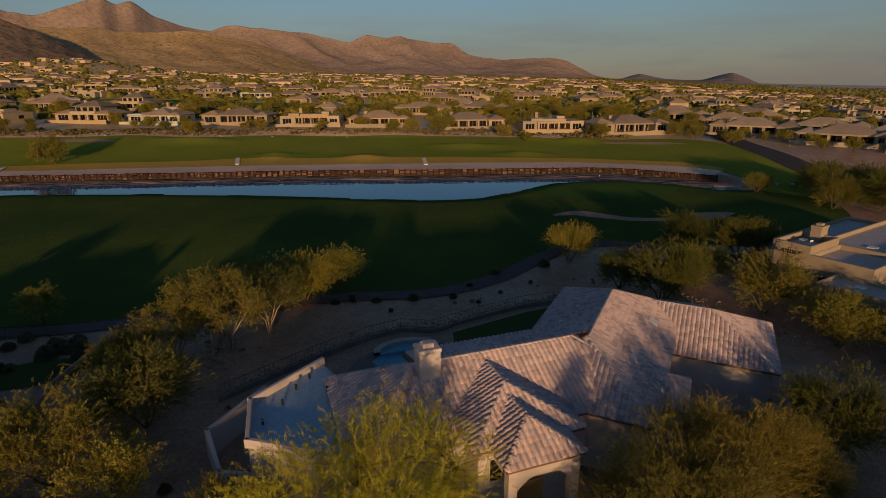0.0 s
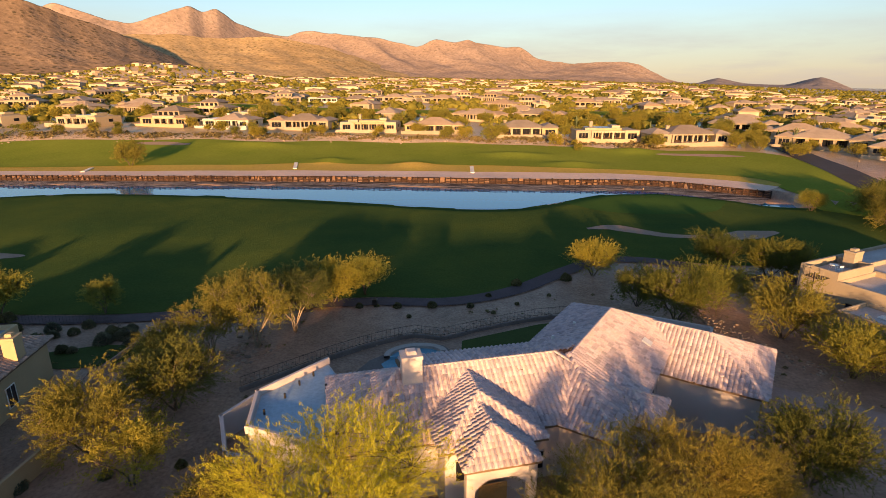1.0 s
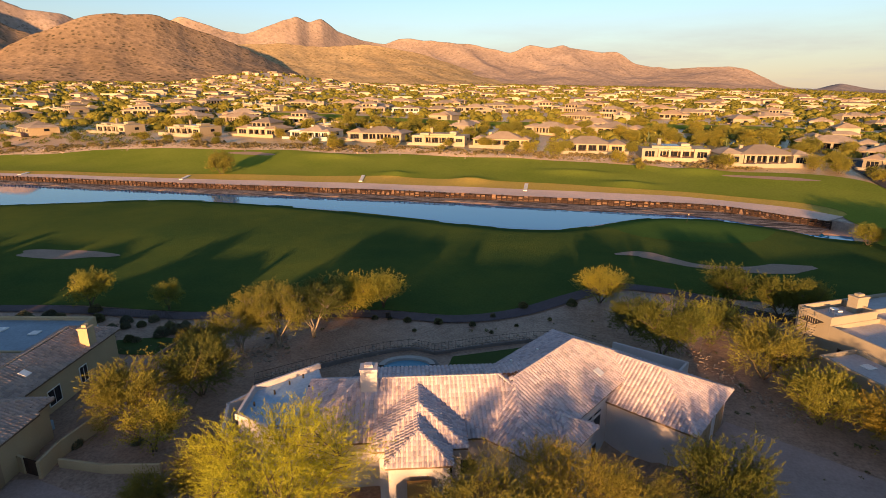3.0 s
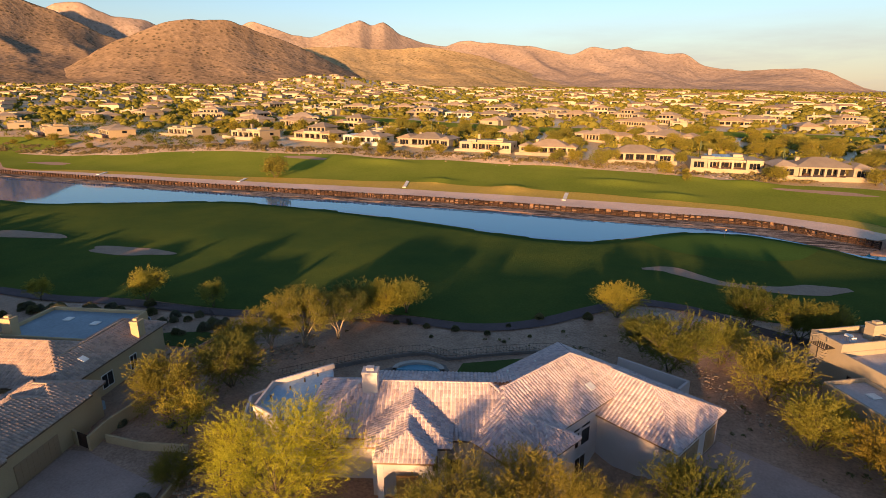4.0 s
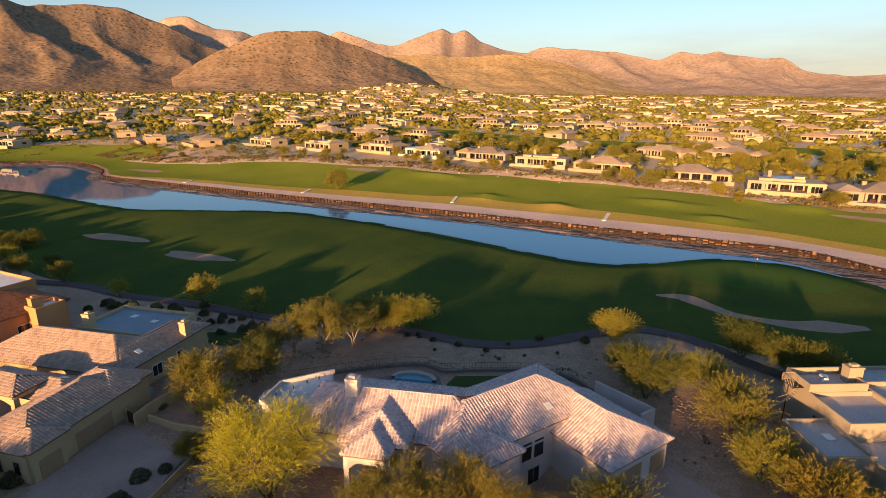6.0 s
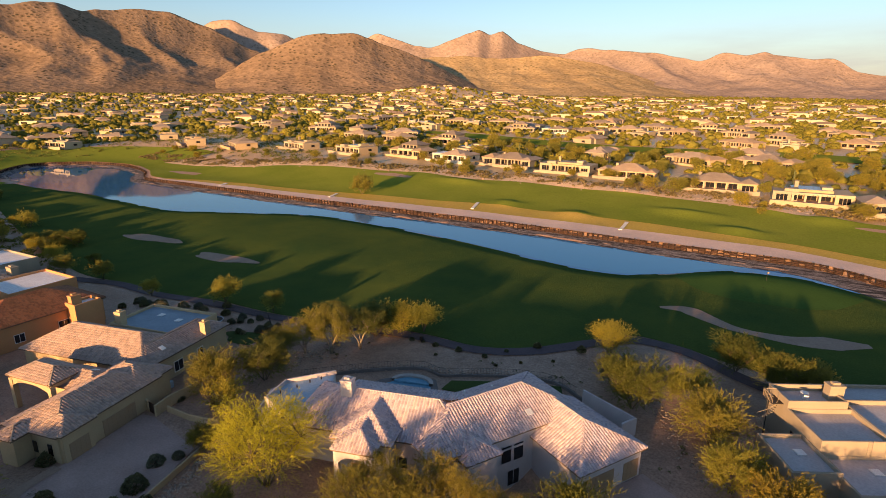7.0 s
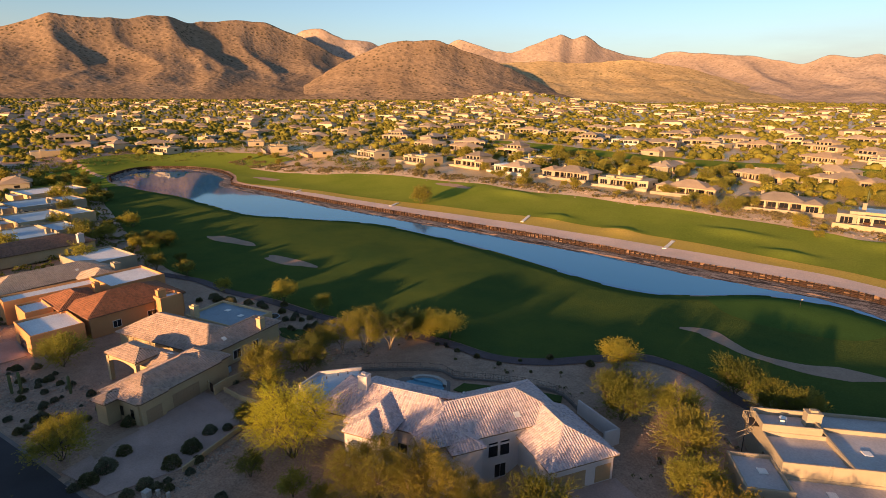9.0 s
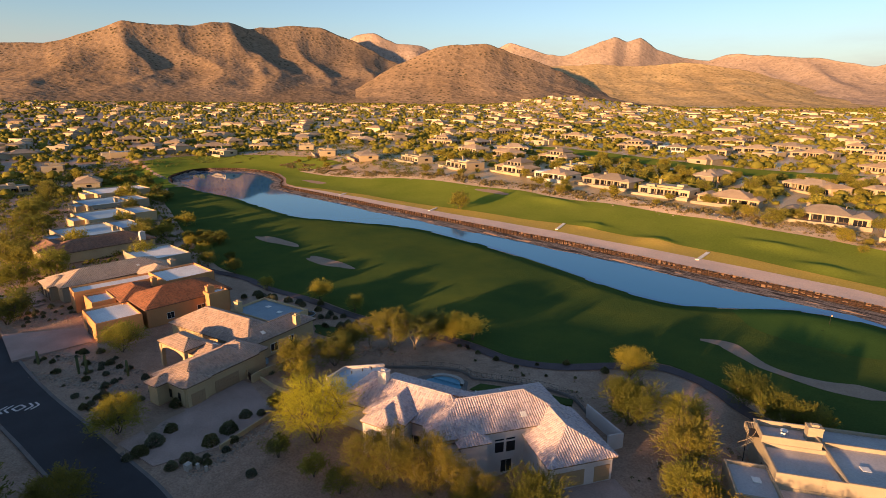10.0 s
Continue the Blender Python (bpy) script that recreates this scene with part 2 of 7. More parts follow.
def mud():
    """Drying lake-edge mud: pale crust in long streaks over wet silt, darkened for the wall's reflection."""
    m, nt, p = shader("streaked drying mud")
    vec = coords(nt)
    mp = nt.nodes.new("ShaderNodeMapping")
    mp.inputs["Scale"].default_value = (0.10, 1.1, 1.0)
    mp.inputs["Rotation"].default_value = (0, 0, radians(-3))
    nt.links.new(vec, mp.inputs["Vector"])
    col = ramp(nt, noise_tex(nt, mp.outputs[0], 1.0, 5.0, 0.7), [(0.42, (0.03, 0.026, 0.025)), (0.48, (0.07, 0.06, 0.055)), (0.53, (0.30, 0.26, 0.24)), (0.56, (0.26, 0.225, 0.21)), (0.59, (0.07, 0.06, 0.056))])
    nt.links.new(col, p.inputs["Base Color"])
    p.inputs["Roughness"].default_value = 0.8
    p.inputs["Specular IOR Level"].default_value = 0.15
    bump(nt, p, noise_tex(nt, vec, 1.5), 0.5, 0.06)
    return m


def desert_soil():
    """Grey-brown gravel about the lake, darkened for shade; soil towards the hills paled for sun."""
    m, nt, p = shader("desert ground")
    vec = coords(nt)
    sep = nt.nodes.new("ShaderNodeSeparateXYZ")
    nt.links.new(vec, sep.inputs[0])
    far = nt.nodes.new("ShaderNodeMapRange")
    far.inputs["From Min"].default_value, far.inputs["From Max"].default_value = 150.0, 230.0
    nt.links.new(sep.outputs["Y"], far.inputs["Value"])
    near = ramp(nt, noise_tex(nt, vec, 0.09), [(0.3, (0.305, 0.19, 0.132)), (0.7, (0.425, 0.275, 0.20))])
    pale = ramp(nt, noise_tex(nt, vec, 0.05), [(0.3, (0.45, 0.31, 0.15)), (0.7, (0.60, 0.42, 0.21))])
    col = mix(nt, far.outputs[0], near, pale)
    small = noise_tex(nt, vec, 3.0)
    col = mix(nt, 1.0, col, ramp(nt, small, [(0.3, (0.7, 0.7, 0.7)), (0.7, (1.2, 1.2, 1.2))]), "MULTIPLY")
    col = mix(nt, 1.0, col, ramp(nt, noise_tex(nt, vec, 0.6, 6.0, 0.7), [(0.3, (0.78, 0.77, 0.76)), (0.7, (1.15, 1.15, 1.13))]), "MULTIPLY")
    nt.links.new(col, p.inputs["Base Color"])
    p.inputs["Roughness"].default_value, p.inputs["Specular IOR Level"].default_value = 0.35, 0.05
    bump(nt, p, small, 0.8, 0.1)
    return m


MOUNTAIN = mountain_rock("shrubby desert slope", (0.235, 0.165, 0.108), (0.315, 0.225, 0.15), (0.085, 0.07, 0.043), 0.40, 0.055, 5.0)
# pale pinkish base colour carries the haze over the far range
MOUNTAIN_FAR = mountain_rock("haze-toned far rock slope", (0.31, 0.235, 0.185), (0.41, 0.315, 0.25), (0.23, 0.18, 0.13), 0.34, 0.05, 4.0)
# greyed copy of the far rock, with the hills' shade in its colour
MOUNTAIN_DIM = mountain_rock("shade-toned distant rock slope", (0.25, 0.215, 0.20), (0.32, 0.28, 0.26), (0.19, 0.16, 0.15), 0.34, 0.05, 4.0)
# lighter rock copy: sun that the gentle slope misses is put in its colour
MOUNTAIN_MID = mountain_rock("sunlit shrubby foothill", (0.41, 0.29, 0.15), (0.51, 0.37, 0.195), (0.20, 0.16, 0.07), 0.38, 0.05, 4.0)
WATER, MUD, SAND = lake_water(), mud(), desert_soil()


# ---- mesh helpers ----
class Form:
    """Vertices and faces gathered for one mesh."""

    def __init__(self):
        self.v, self.f = [], []

    def add(self, verts, faces):
        o = len(self.v)
        self.v.extend(tuple(p) for p in verts)
        self.f.extend(tuple(i + o for i in f) for f in faces)
        return self

    def box(self, lo, hi, m=None, cut=0.0):
        (x0, y0, z0), (x1, y1, z1) = lo, hi
        c = cut
        rings = [(x0 + c, y0 + c, x1 - c, y1 - c, z0), (x0, y0, x1, y1, z0 + c), (x0, y0, x1, y1, z1 - c), (x0 + c, y0 + c, x1 - c, y1 - c, z1)] if c else [(x0, y0, x1, y1, z0), (x0, y0, x1, y1, z1)]
        vs = [Vector(p) for a, b, d, e, z in rings for p in ((a, b, z), (d, b, z), (d, e, z), (a, e, z))]
        n = len(rings)
        fs = [(3, 2, 1, 0), tuple(range(4 * n - 4, 4 * n))]
        fs += [(4 * k + i, 4 * k + (i + 1) % 4, 4 * k + 4 + (i + 1) % 4, 4 * k + 4 + i) for k in range(n - 1) for i in range(4)]
        return self.add([m @ p for p in vs] if m else vs, fs)

    def prism(self, poly, z0, z1):
        n = len(poly)
        return self.add([(x, y, z0) for x, y in poly] + [(x, y, z1) for x, y in poly],
                        [tuple(range(n - 1, -1, -1)), tuple(range(n, 2 * n))] + [(i, (i + 1) % n, n + (i + 1) % n, n + i) for i in range(n)])

    def tube(self, pts, radii, n=6, closed=True):
        pts = [Vector(p) for p in pts]
        vs, fs = [], []
        for k, p in enumerate(pts):
            d = (pts[min(k + 1, len(pts) - 1)] - pts[max(k - 1, 0)]).normalized()
            a = d.orthogonal().normalized()
            b = d.cross(a)
            r = radii[k] if isinstance(radii, (list, tuple)) else radii
            vs += [p + (a * math.cos(6.2832 * i / n) + b * math.sin(6.2832 * i / n)) * r for i in range(n)]
        for k in range(len(pts) - 1):
            fs += [(k * n + i, k * n + (i + 1) % n, (k + 1) * n + (i + 1) % n, (k + 1) * n + i) for i in range(n)]
        if closed:
            fs += [tuple(range(n - 1, -1, -1)), tuple(range((len(pts) - 1) * n, len(pts) * n))]
        return self.add(vs, fs)

    def mesh(self, name, material, smooth=False):
        me = bpy.data.meshes.new(name)
        me.from_pydata(self.v, [], self.f)
        me.materials.append(material)
        if smooth:
            me.polygons.foreach_set("use_smooth", [True] * len(me.polygons))
        me.update()
        return me


def array_mesh(name, verts, quads, material, smooth=False):
    """A mesh from numpy arrays of vertices and of quads (or triangles)."""
    me = bpy.data.meshes.new(name)
    k = quads.shape[1]
    me.vertices.add(len(verts))
    me.vertices.foreach_set("co", np.ascontiguousarray(verts, dtype=np.float32).ravel())
    me.loops.add(quads.size)
    me.loops.foreach_set("vertex_index", np.ascontiguousarray(quads, dtype=np.int32).ravel())
    me.polygons.add(len(quads))
    me.polygons.foreach_set("loop_start", np.arange(0, quads.size, k, dtype=np.int32))
    if smooth:
        me.polygons.foreach_set("use_smooth", np.ones(len(quads), dtype=bool))
    me.materials.append(material)
    me.update(calc_edges=True)
    me.validate()
    return me


def part(name, form, material, parent, label="", smooth=False, kind=""):
    """One mesh object under a thing or a part (or free, with parent None)."""
    me = form.mesh(name, material, smooth) if isinstance(form, Form) else form
    ob = new(name, me)
    ob.parent = parent
    return tagged(ob, label, kind=kind)


def thing(name, m, label, category, group=""):
    ob = new(name)
    ob.matrix_world = m
    return tagged(ob, label, category, group)


def setting(name, form, material, label, smooth=False, category="ground"):
    me = form.mesh(name, material, smooth) if isinstance(form, Form) else form
    return tagged(new(name, me), label, category, kind="structure")


def curve(points, n):
    """n points along a smooth curve through the given ones, evenly by length."""
    p = np.array(points, dtype=float)
    q = np.vstack([2 * p[0] - p[1], p, 2 * p[-1] - p[-2]])
    out = []
    for i in range(1, len(q) - 2):
        for t in np.linspace(0, 1, 16, endpoint=False):
            out.append(0.5 * (2 * q[i] + (q[i + 1] - q[i - 1]) * t + (2 * q[i - 1] - 5 * q[i] + 4 * q[i + 1] - q[i + 2]) * t * t + (3 * q[i] - q[i - 1] - 3 * q[i + 1] + q[i + 2]) * t ** 3))
    out = np.array(out + [p[-1]])
    s = np.concatenate([[0], np.cumsum(np.linalg.norm(np.diff(out, axis=0), axis=1))])
    w = np.linspace(0, s[-1], n)
    return np.stack([np.interp(w, s, out[:, k]) for k in range(out.shape[1])], 1)


def smooth(a, b, x):
    t = np.clip((x - a) / (b - a), 0, 1)
    return t * t * (3 - 2 * t)


def seg_distance(x, y, line):
    """Distance of points to a polyline."""
    best = np.full(np.shape(x), 1e9)
    for (ax, ay), (bx, by) in zip(line[:-1], line[1:]):
        dx, dy = bx - ax, by - ay
        t = np.clip(((x - ax) * dx + (y - ay) * dy) / (dx * dx + dy * dy + 1e-9), 0, 1)
        best = np.minimum(best, np.hypot(x - ax - t * dx, y - ay - t * dy))
    return best


def inside(x, y, poly):
    c = np.zeros(np.shape(x), dtype=bool)
    for (ax, ay), (bx, by) in zip(poly, np.roll(poly, -1, axis=0)):
        hit = ((ay > y) != (by > y)) & (x < (bx - ax) * (y - ay) / (by - ay + 1e-12) + ax)
        c ^= hit
    return c


def waves(x, y, scale, seed=0.0):
    """Cheap smooth noise in about -1 to 1."""
    a, b = np.asarray(x) / scale, np.asarray(y) / scale
    return (np.sin(a * 1.7 + 1.3 * np.sin(b * 1.1 + seed) + seed) + np.sin(b * 1.9 + 1.5 * np.sin(a * 0.9 + 2 * seed) + 2.1 + seed) + np.sin((a + b) * 1.3 + seed * 3)) / 3

# ---- the lie of the land ----
WATER_Z = -0.8
SHORE = curve([(-300, 88), (-278, 89.5), (-241, 96), (-213, 97), (-171, 99), (-143, 113), (-118, 125.5), (-93, 129.5), (-61, 128.5), (-33, 125.5), (-12, 122.7), (2, 123.7), (13, 131.5), (25, 143.5), (35, 147), (45, 146.5), (58, 140), (64, 135), (70, 134)], 150)
BULK = curve([(70, 134), (71.5, 138), (67, 145), (60, 149), (44, 157.5), (18, 157), (-10, 155), (-35, 154), (-55, 152.5), (-81, 149.5), (-112, 146), (-140, 143), (-175, 140), (-218, 136.5), (-254, 134), (-270, 139), (-287, 148), (-327, 156), (-363, 146), (-377, 120), (-350, 95), (-320, 87), (-300, 88)], 200)
BASIN = np.vstack([SHORE, BULK])
NORTH = np.vstack([BULK, [(-900, 88), (-900, 3000), (900, 3000), (900, 134)]])


def ground_z(x, y, ditch=True):
    """The ground's height."""
    if np.ndim(x) == 0:
        return ground_z(np.array([x]), np.array([y]), ditch)[0]
    x, y = np.asarray(x, dtype=float), np.asarray(y, dtype=float)
    az, d = np.degrees(np.arctan2(x, y)), np.hypot(x, y)
    top = np.interp(az, [-180, -120, -95, -30, 0, 14, 27, 40, 90, 180], [0, 20, 46, 46, 29, 17, -8, -26, -26, 0])
    r0 = np.interp(az, [-180, -95, -60, -40, 180], [400, 330, 300, 200, 165])
    t = (d - r0) / (1400 - r0)
    far = top * np.where(t < 1, np.clip(t, 0, 1), 1 + 0.3 * (t - 1))
    z = far - 1.3 * (1 - smooth(62, 100, y)) - 0.5 * (1 - smooth(-12, 6, y)) + 0.10 * waves(x, y, 9.0) * smooth(0, 40, y)
    z += 0.9 * smooth(300, 420, d) * waves(x, y, 60.0, 1.0)
    z += 26 * np.exp(-(((x + 813) / 150) ** 2 + ((y - 1166) / 110) ** 2))
    z -= 0.65 * smooth(13, 23, x) * (1 - smooth(52, 64, y)) * (1 - smooth(75, 95, x))
    z -= 3.3 * np.exp(-((((x - 18.4) / 5.6) ** 2 + ((y - 38.6) / 6.0) ** 2)) ** 2)
    for mx, my, wide in ((-61.6, 181.8, 5), (-31.3, 178.2, 6), (21.9, 184.2, 7), (29.6, 215.2, 6), (-74, 229, 9), (-50, 225.5, 16), (-24, 221.5, 12), (44.6, 209.5, 7), (2, 199, 10), (-100, 205, 12)):
        z += 1.05 * np.exp(-((x - mx) / wide) ** 2 - ((y - my) / np.where(y < my, 5.5, 2.5)) ** 2)
    z += 0.45 * np.exp(-(((x - 36) / 16) ** 2 + ((y - 136) / 7) ** 2))
    dn, db = np.full(z.shape, 99.0), np.full(z.shape, 99.0)
    wet, north = np.zeros(z.shape, dtype=bool), np.array(y > 160)
    by_lake = (x > -480) & (x < 175) & (y > 70) & (y < 262)
    if by_lake.any():
        xs, ys = x[by_lake], y[by_lake]
        dn[by_lake], db[by_lake] = seg_distance(xs, ys, SHORE), seg_distance(xs, ys, BULK)
        wet[by_lake], north[by_lake] = inside(xs, ys, BASIN), inside(xs, ys, NORTH) & (ys > 80)
    z = z - far * (1 - smooth(2, 70, db))
    rise = smooth(-470, -375, x) * (1 - (1 - smooth(130, 175, y)) * smooth(72, 95, x))
    bank = z + np.where(north, (1.05 + 3.3 * smooth(4, 80, db)) * rise, 0)
    shore = z - (z + 0.72) * (1 - smooth(0, 7, dn))
    bed = np.where(db < 5.2, -0.62 - 0.10 * waves(x, y, 2.5), -2.0)
    return np.where(wet, np.minimum(bed, np.where(dn < 3, -0.72 - dn * 0.5, 9)), np.where(north, np.where((db < 1.4) & ditch & (x > -380), -0.6, bank), shore))


def spread(lo, hi, step, limit, grow=1.055):
    mid = list(np.arange(lo, hi + step, step))
    s, out = step, []
    while mid[-1] < limit:
        s *= grow
        mid.append(mid[-1] + s)
    s = step
    while mid[0] > -limit:
        s *= grow
        mid.insert(0, mid[0] - s)
    return np.array(mid)


def grid_mesh(name, P, material, smooth_shade=True):
    r, c = P.shape[:2]
    i = np.arange(r * c).reshape(r, c)
    q = np.stack([i[:-1, :-1], i[:-1, 1:], i[1:, 1:], i[1:, :-1]], -1).reshape(-1, 4)
    return array_mesh(name, P.reshape(-1, 3), q, material, smooth_shade)


gx, gy = np.meshgrid(spread(-300, 90, 1.8, 16000), spread(-25, 236, 1.8, 16000))
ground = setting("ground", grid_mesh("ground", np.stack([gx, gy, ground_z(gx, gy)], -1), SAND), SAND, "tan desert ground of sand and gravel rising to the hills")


def loft(name, a, b, across, material, label, lift=0.07, category="ground"):
    """A sheet between two curves of equal count, laid on the ground."""
    t = np.linspace(0, 1, across)[:, None, None]
    P = a[None] * (1 - t) + b[None] * t
    z = ground_z(P[..., 0], P[..., 1], False) + lift
    return setting(name, grid_mesh(name, np.concatenate([P, z[..., None]], -1), material), material, label, category=category)


def strip(name, centre, n, half, material, label, lift=0.1, across=4, category="path"):
    """A band of given half width (number or one for each control point) along a curve."""
    c = curve(centre, n)
    d = np.gradient(c, axis=0)
    d /= np.linalg.norm(d, axis=1)[:, None]
    nrm = np.stack([-d[:, 1], d[:, 0]], 1)
    w = np.interp(np.linspace(0, 1, n), np.linspace(0, 1, len(half)), half)[:, None] if isinstance(half, (list, tuple)) else half
    return loft(name, c + nrm * w, c - nrm * w, across, material, label, lift, category)


def blob(name, cx, cy, rx, ry, turn, material, label, lift=0.1, n=40, wob=0.12, seed=0.0, category="ground"):
    """A rounded uneven patch laid on the ground."""
    a = np.linspace(0, 2 * math.pi, n)
    k = 1 + wob * np.sin(3 * a + seed) + wob * 0.6 * np.sin(5 * a + 2 * seed)
    ct, st = math.cos(radians(turn)), math.sin(radians(turn))
    ex, ey = rx * k * np.cos(a), ry * k * np.sin(a)
    rim = np.stack([cx + ex * ct - ey * st, cy + ex * st + ey * ct], 1)
    return loft(name, np.tile([[cx, cy]], (n, 1)) + (rim - [[cx, cy]]) * 0.02, rim, 8, material, label, lift, category)


# fairway on the near side of the lake
near_edge = curve([(-305, 82), (-255, 66), (-220, 60), (-180, 53), (-150, 49), (-125, 46), (-109, 45), (-94, 48), (-79, 50), (-64, 54.5), (-44, 58), (-18, 67), (-4, 69), (5, 74), (12, 82), (18, 88.5), (26, 89), (40, 87), (56, 91), (72, 100), (80, 118), (78, 132)], 150)
near_edge[:, 1] -= 1.3
near_shore = curve(list(SHORE[:150:6]) + [SHORE[-1]], 150)
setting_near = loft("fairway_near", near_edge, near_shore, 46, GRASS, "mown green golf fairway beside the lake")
# far bank: pale strip behind the timber wall, dry grass, fairway
bank_back = curve([(73, 152), (62, 161), (39, 168.5), (20, 168.5), (-8, 167.5), (-35, 165.5), (-67, 162.5), (-90, 159.5), (-118, 155), (-150, 150.5), (-192, 146), (-225, 141), (-248, 136.5)], 170)
bulk_front = curve([(67.6, 145.6), (60.4, 149.8), (44, 158.3), (18, 157.8), (-10, 155.8), (-35, 154.8), (-55, 153.3), (-81, 150.3), (-112, 146.8), (-140, 143.8), (-175, 140.8), (-218, 137.3), (-248, 134.8)], 170)
loft("bank_path", bulk_front, bank_back, 10, BANK, "pale tan decomposed granite bank behind the lake wall", 0.1)
dry_back = curve([(77, 156), (67, 167.5), (42, 177), (20, 179), (-8, 179.5), (-35, 179.5), (-67, 177), (-90, 173), (-118, 167.5), (-150, 160.5), (-192, 154), (-225, 147.5), (-250, 141)], 170)
loft("dry_grass", bank_back, dry_back, 8, DRY, "straw-coloured dormant grass along the bank", 0.06)
far_edge = curve([(91, 112), (93, 148), (94.5, 178), (94, 198), (84, 208.5), (70, 210), (57, 209.5), (32, 211.5), (15, 216.5), (-10, 217), (-45, 216.5), (-76, 216), (-99, 210), (-128, 210.5), (-153, 203), (-190, 199), (-217, 191), (-240, 178), (-281, 172.5), (-332, 172), (-380, 165), (-400, 150)], 170)
dry_back_long = curve([(72.6, 128), (73.4, 139), (72.5, 151), (75, 157), (67, 166.5), (42, 175), (20, 176.5), (-8, 178.5), (-35, 176.5), (-67, 175.5), (-90, 170), (-118, 165.5), (-150, 158), (-192, 152.5), (-225, 145.6), (-256, 138), (-289, 151), (-328, 159), (-366, 148), (-382, 122)], 170)
loft("fairway_far", dry_back_long, far_edge, 34, GRASS_SUNLIT, "mown green golf fairway below the houses", 0.13)
strip("cart_path", [(-118, 36), (-105, 41.5), (-94, 45.5), (-79, 47.3), (-66, 51), (-44, 55), (-18, 64), (-4, 66.2), (5, 71.5), (12.5, 79.5), (19, 85.5), (26, 86.3), (31, 85), (37, 82), (46, 80), (60, 84)], 120, 1.35, CART, "grey asphalt cart path edging the fairway", 0.14)
strip("bunker", [(18.6, 104.6), (23.5, 106.2), (29, 103.4), (34, 101.2), (43, 101.4), (50, 105), (54.5, 107.2)], 50, [0.5, 2.2, 1.5, 1.1, 2.0, 3.0, 0.8], BUNKER, "long pinkish sand bunker beside the putting green", 0.13, category="bunker")
blob("bunker", -92, 73.2, 11, 2.8, 12, BUNKER, "sand bunker in the near fairway", 0.13, seed=1, category="bunker")
blob("bunker", -131, 72.6, 13, 2.8, 12, BUNKER, "sand bunker in the near fairway", 0.13, seed=2, category="bunker")
blob("bunker", -138, 199.5, 11.5, 2.8, 5, BUNKER, "pale sand bunker in the far fairway", 0.14, seed=3, category="bunker")
blob("bunker", 67, 201, 14, 2.3, -11, BUNKER, "pale sand bunker in the far fairway", 0.14, seed=4, category="bunker")
blob("bunker", -255, 155, 13, 3.0, 4, BUNKER, "sand bunker on the far bank", 0.14, seed=5, category="bunker")
blob("putting_green", 35, 131, 19, 11.5, 8, GREEN, "smooth round putting green beside the lake", 0.11, wob=0.05)

head = curve([tuple(p) for p in BULK[140:198:3]], 60)
away = head - [(-322, 118)]
away /= np.linalg.norm(away, axis=1)[:, None]
loft("fairway_end", head + away * 1.6, head + away * 52, 16, GRASS_SUNLIT, "rough green grass round the end of the lake", 0.16)
# lake
lx, ly = np.meshgrid(np.linspace(-385, 78, 60), np.linspace(80, 162, 20))
lake_ob = setting("water", grid_mesh("water", np.stack([lx, ly, np.full_like(lx, WATER_Z)], -1), WATER, False), WATER, "calm blue lake water reflecting the sky", category="water")


# ---- mountains ----
def mountain(name, crest, dist, foot, label, spurs=9.0, seed=0.0, depth=0.30, rock=MOUNTAIN, away=1.0):
    az = np.linspace(crest[0][0], crest[-1][0], int((crest[-1][0] - crest[0][0]) / 0.16))
    zc = curve(crest, 600)
    order = np.argsort(zc[:, 0])
    zc = 0.5 * np.interp(az, zc[order, 0], zc[order, 1]) + 0.5 * np.interp(az, [c[0] for c in crest], [c[1] for c in crest])
    zc = 38 + (zc - 38) * away
    dist, foot = dist * away, foot * away
    rng = np.random.RandomState(int(seed * 10) + 3)
    fine = sum(np.interp(az, np.linspace(az[0], az[-1], k), rng.randn(k)) * s for k, s in ((int(len(az) / 9), 1.5), (int(len(az) / 4), 0.9)))
    zc = zc + fine * dist / 1700 * np.clip((zc - 30) / 120, 0, 1)
    D = dist * (1 + 0.05 * np.sin(np.radians(az) * spurs + seed) + 0.03 * np.sin(np.radians(az) * spurs * 2.3 + 2 * seed))
    zc = 38 + (zc - 38) * D / dist
    t = np.concatenate([np.linspace(0, 0.98, 53), [0.994, 1.0], np.linspace(1.006, 1.5, 10)])
    T, A = np.meshgrid(t, az, indexing="ij")
    R = foot + (D[None] - foot) * T
    warp = A + 1.6 * np.sin(T * 5 + seed + A * 0.15)
    ridge = 1 - np.abs(np.sin(np.radians(warp) * spurs * 2.2 + seed)) 
    ridge2 = 1 - np.abs(np.sin(np.radians(warp + 0.9 * np.sin(T * 9)) * spurs * 6.1 + 2 * seed))
    up = np.clip(T, 0, 1)
    shape = up ** 1.35 * (1 - (depth * (1 - ridge) + depth * 0.35 * (1 - ridge2)) * np.clip(4 * up * (1 - up), 0, 1) ** 0.8)
    shape = np.where(T > 1, 1 - (T - 1) * 1.6, shape)
    X, Y = R * np.sin(np.radians(A)), R * np.cos(np.radians(A))
    low = ground_z(X, Y) - 2
    Z = low + (np.maximum(zc[None], low) - low) * np.clip(shape, -0.2, 1)
    Z += np.clip(4 * up * (1 - up), 0, 1) * (waves(X, Y, dist * 0.02, seed) * dist * 0.0018 + waves(X, Y, dist * 0.007, seed) * dist * 0.0005)
    return setting(name, grid_mesh(name, np.stack([X, Y, Z], -1), rock), rock, label, category="mountain")


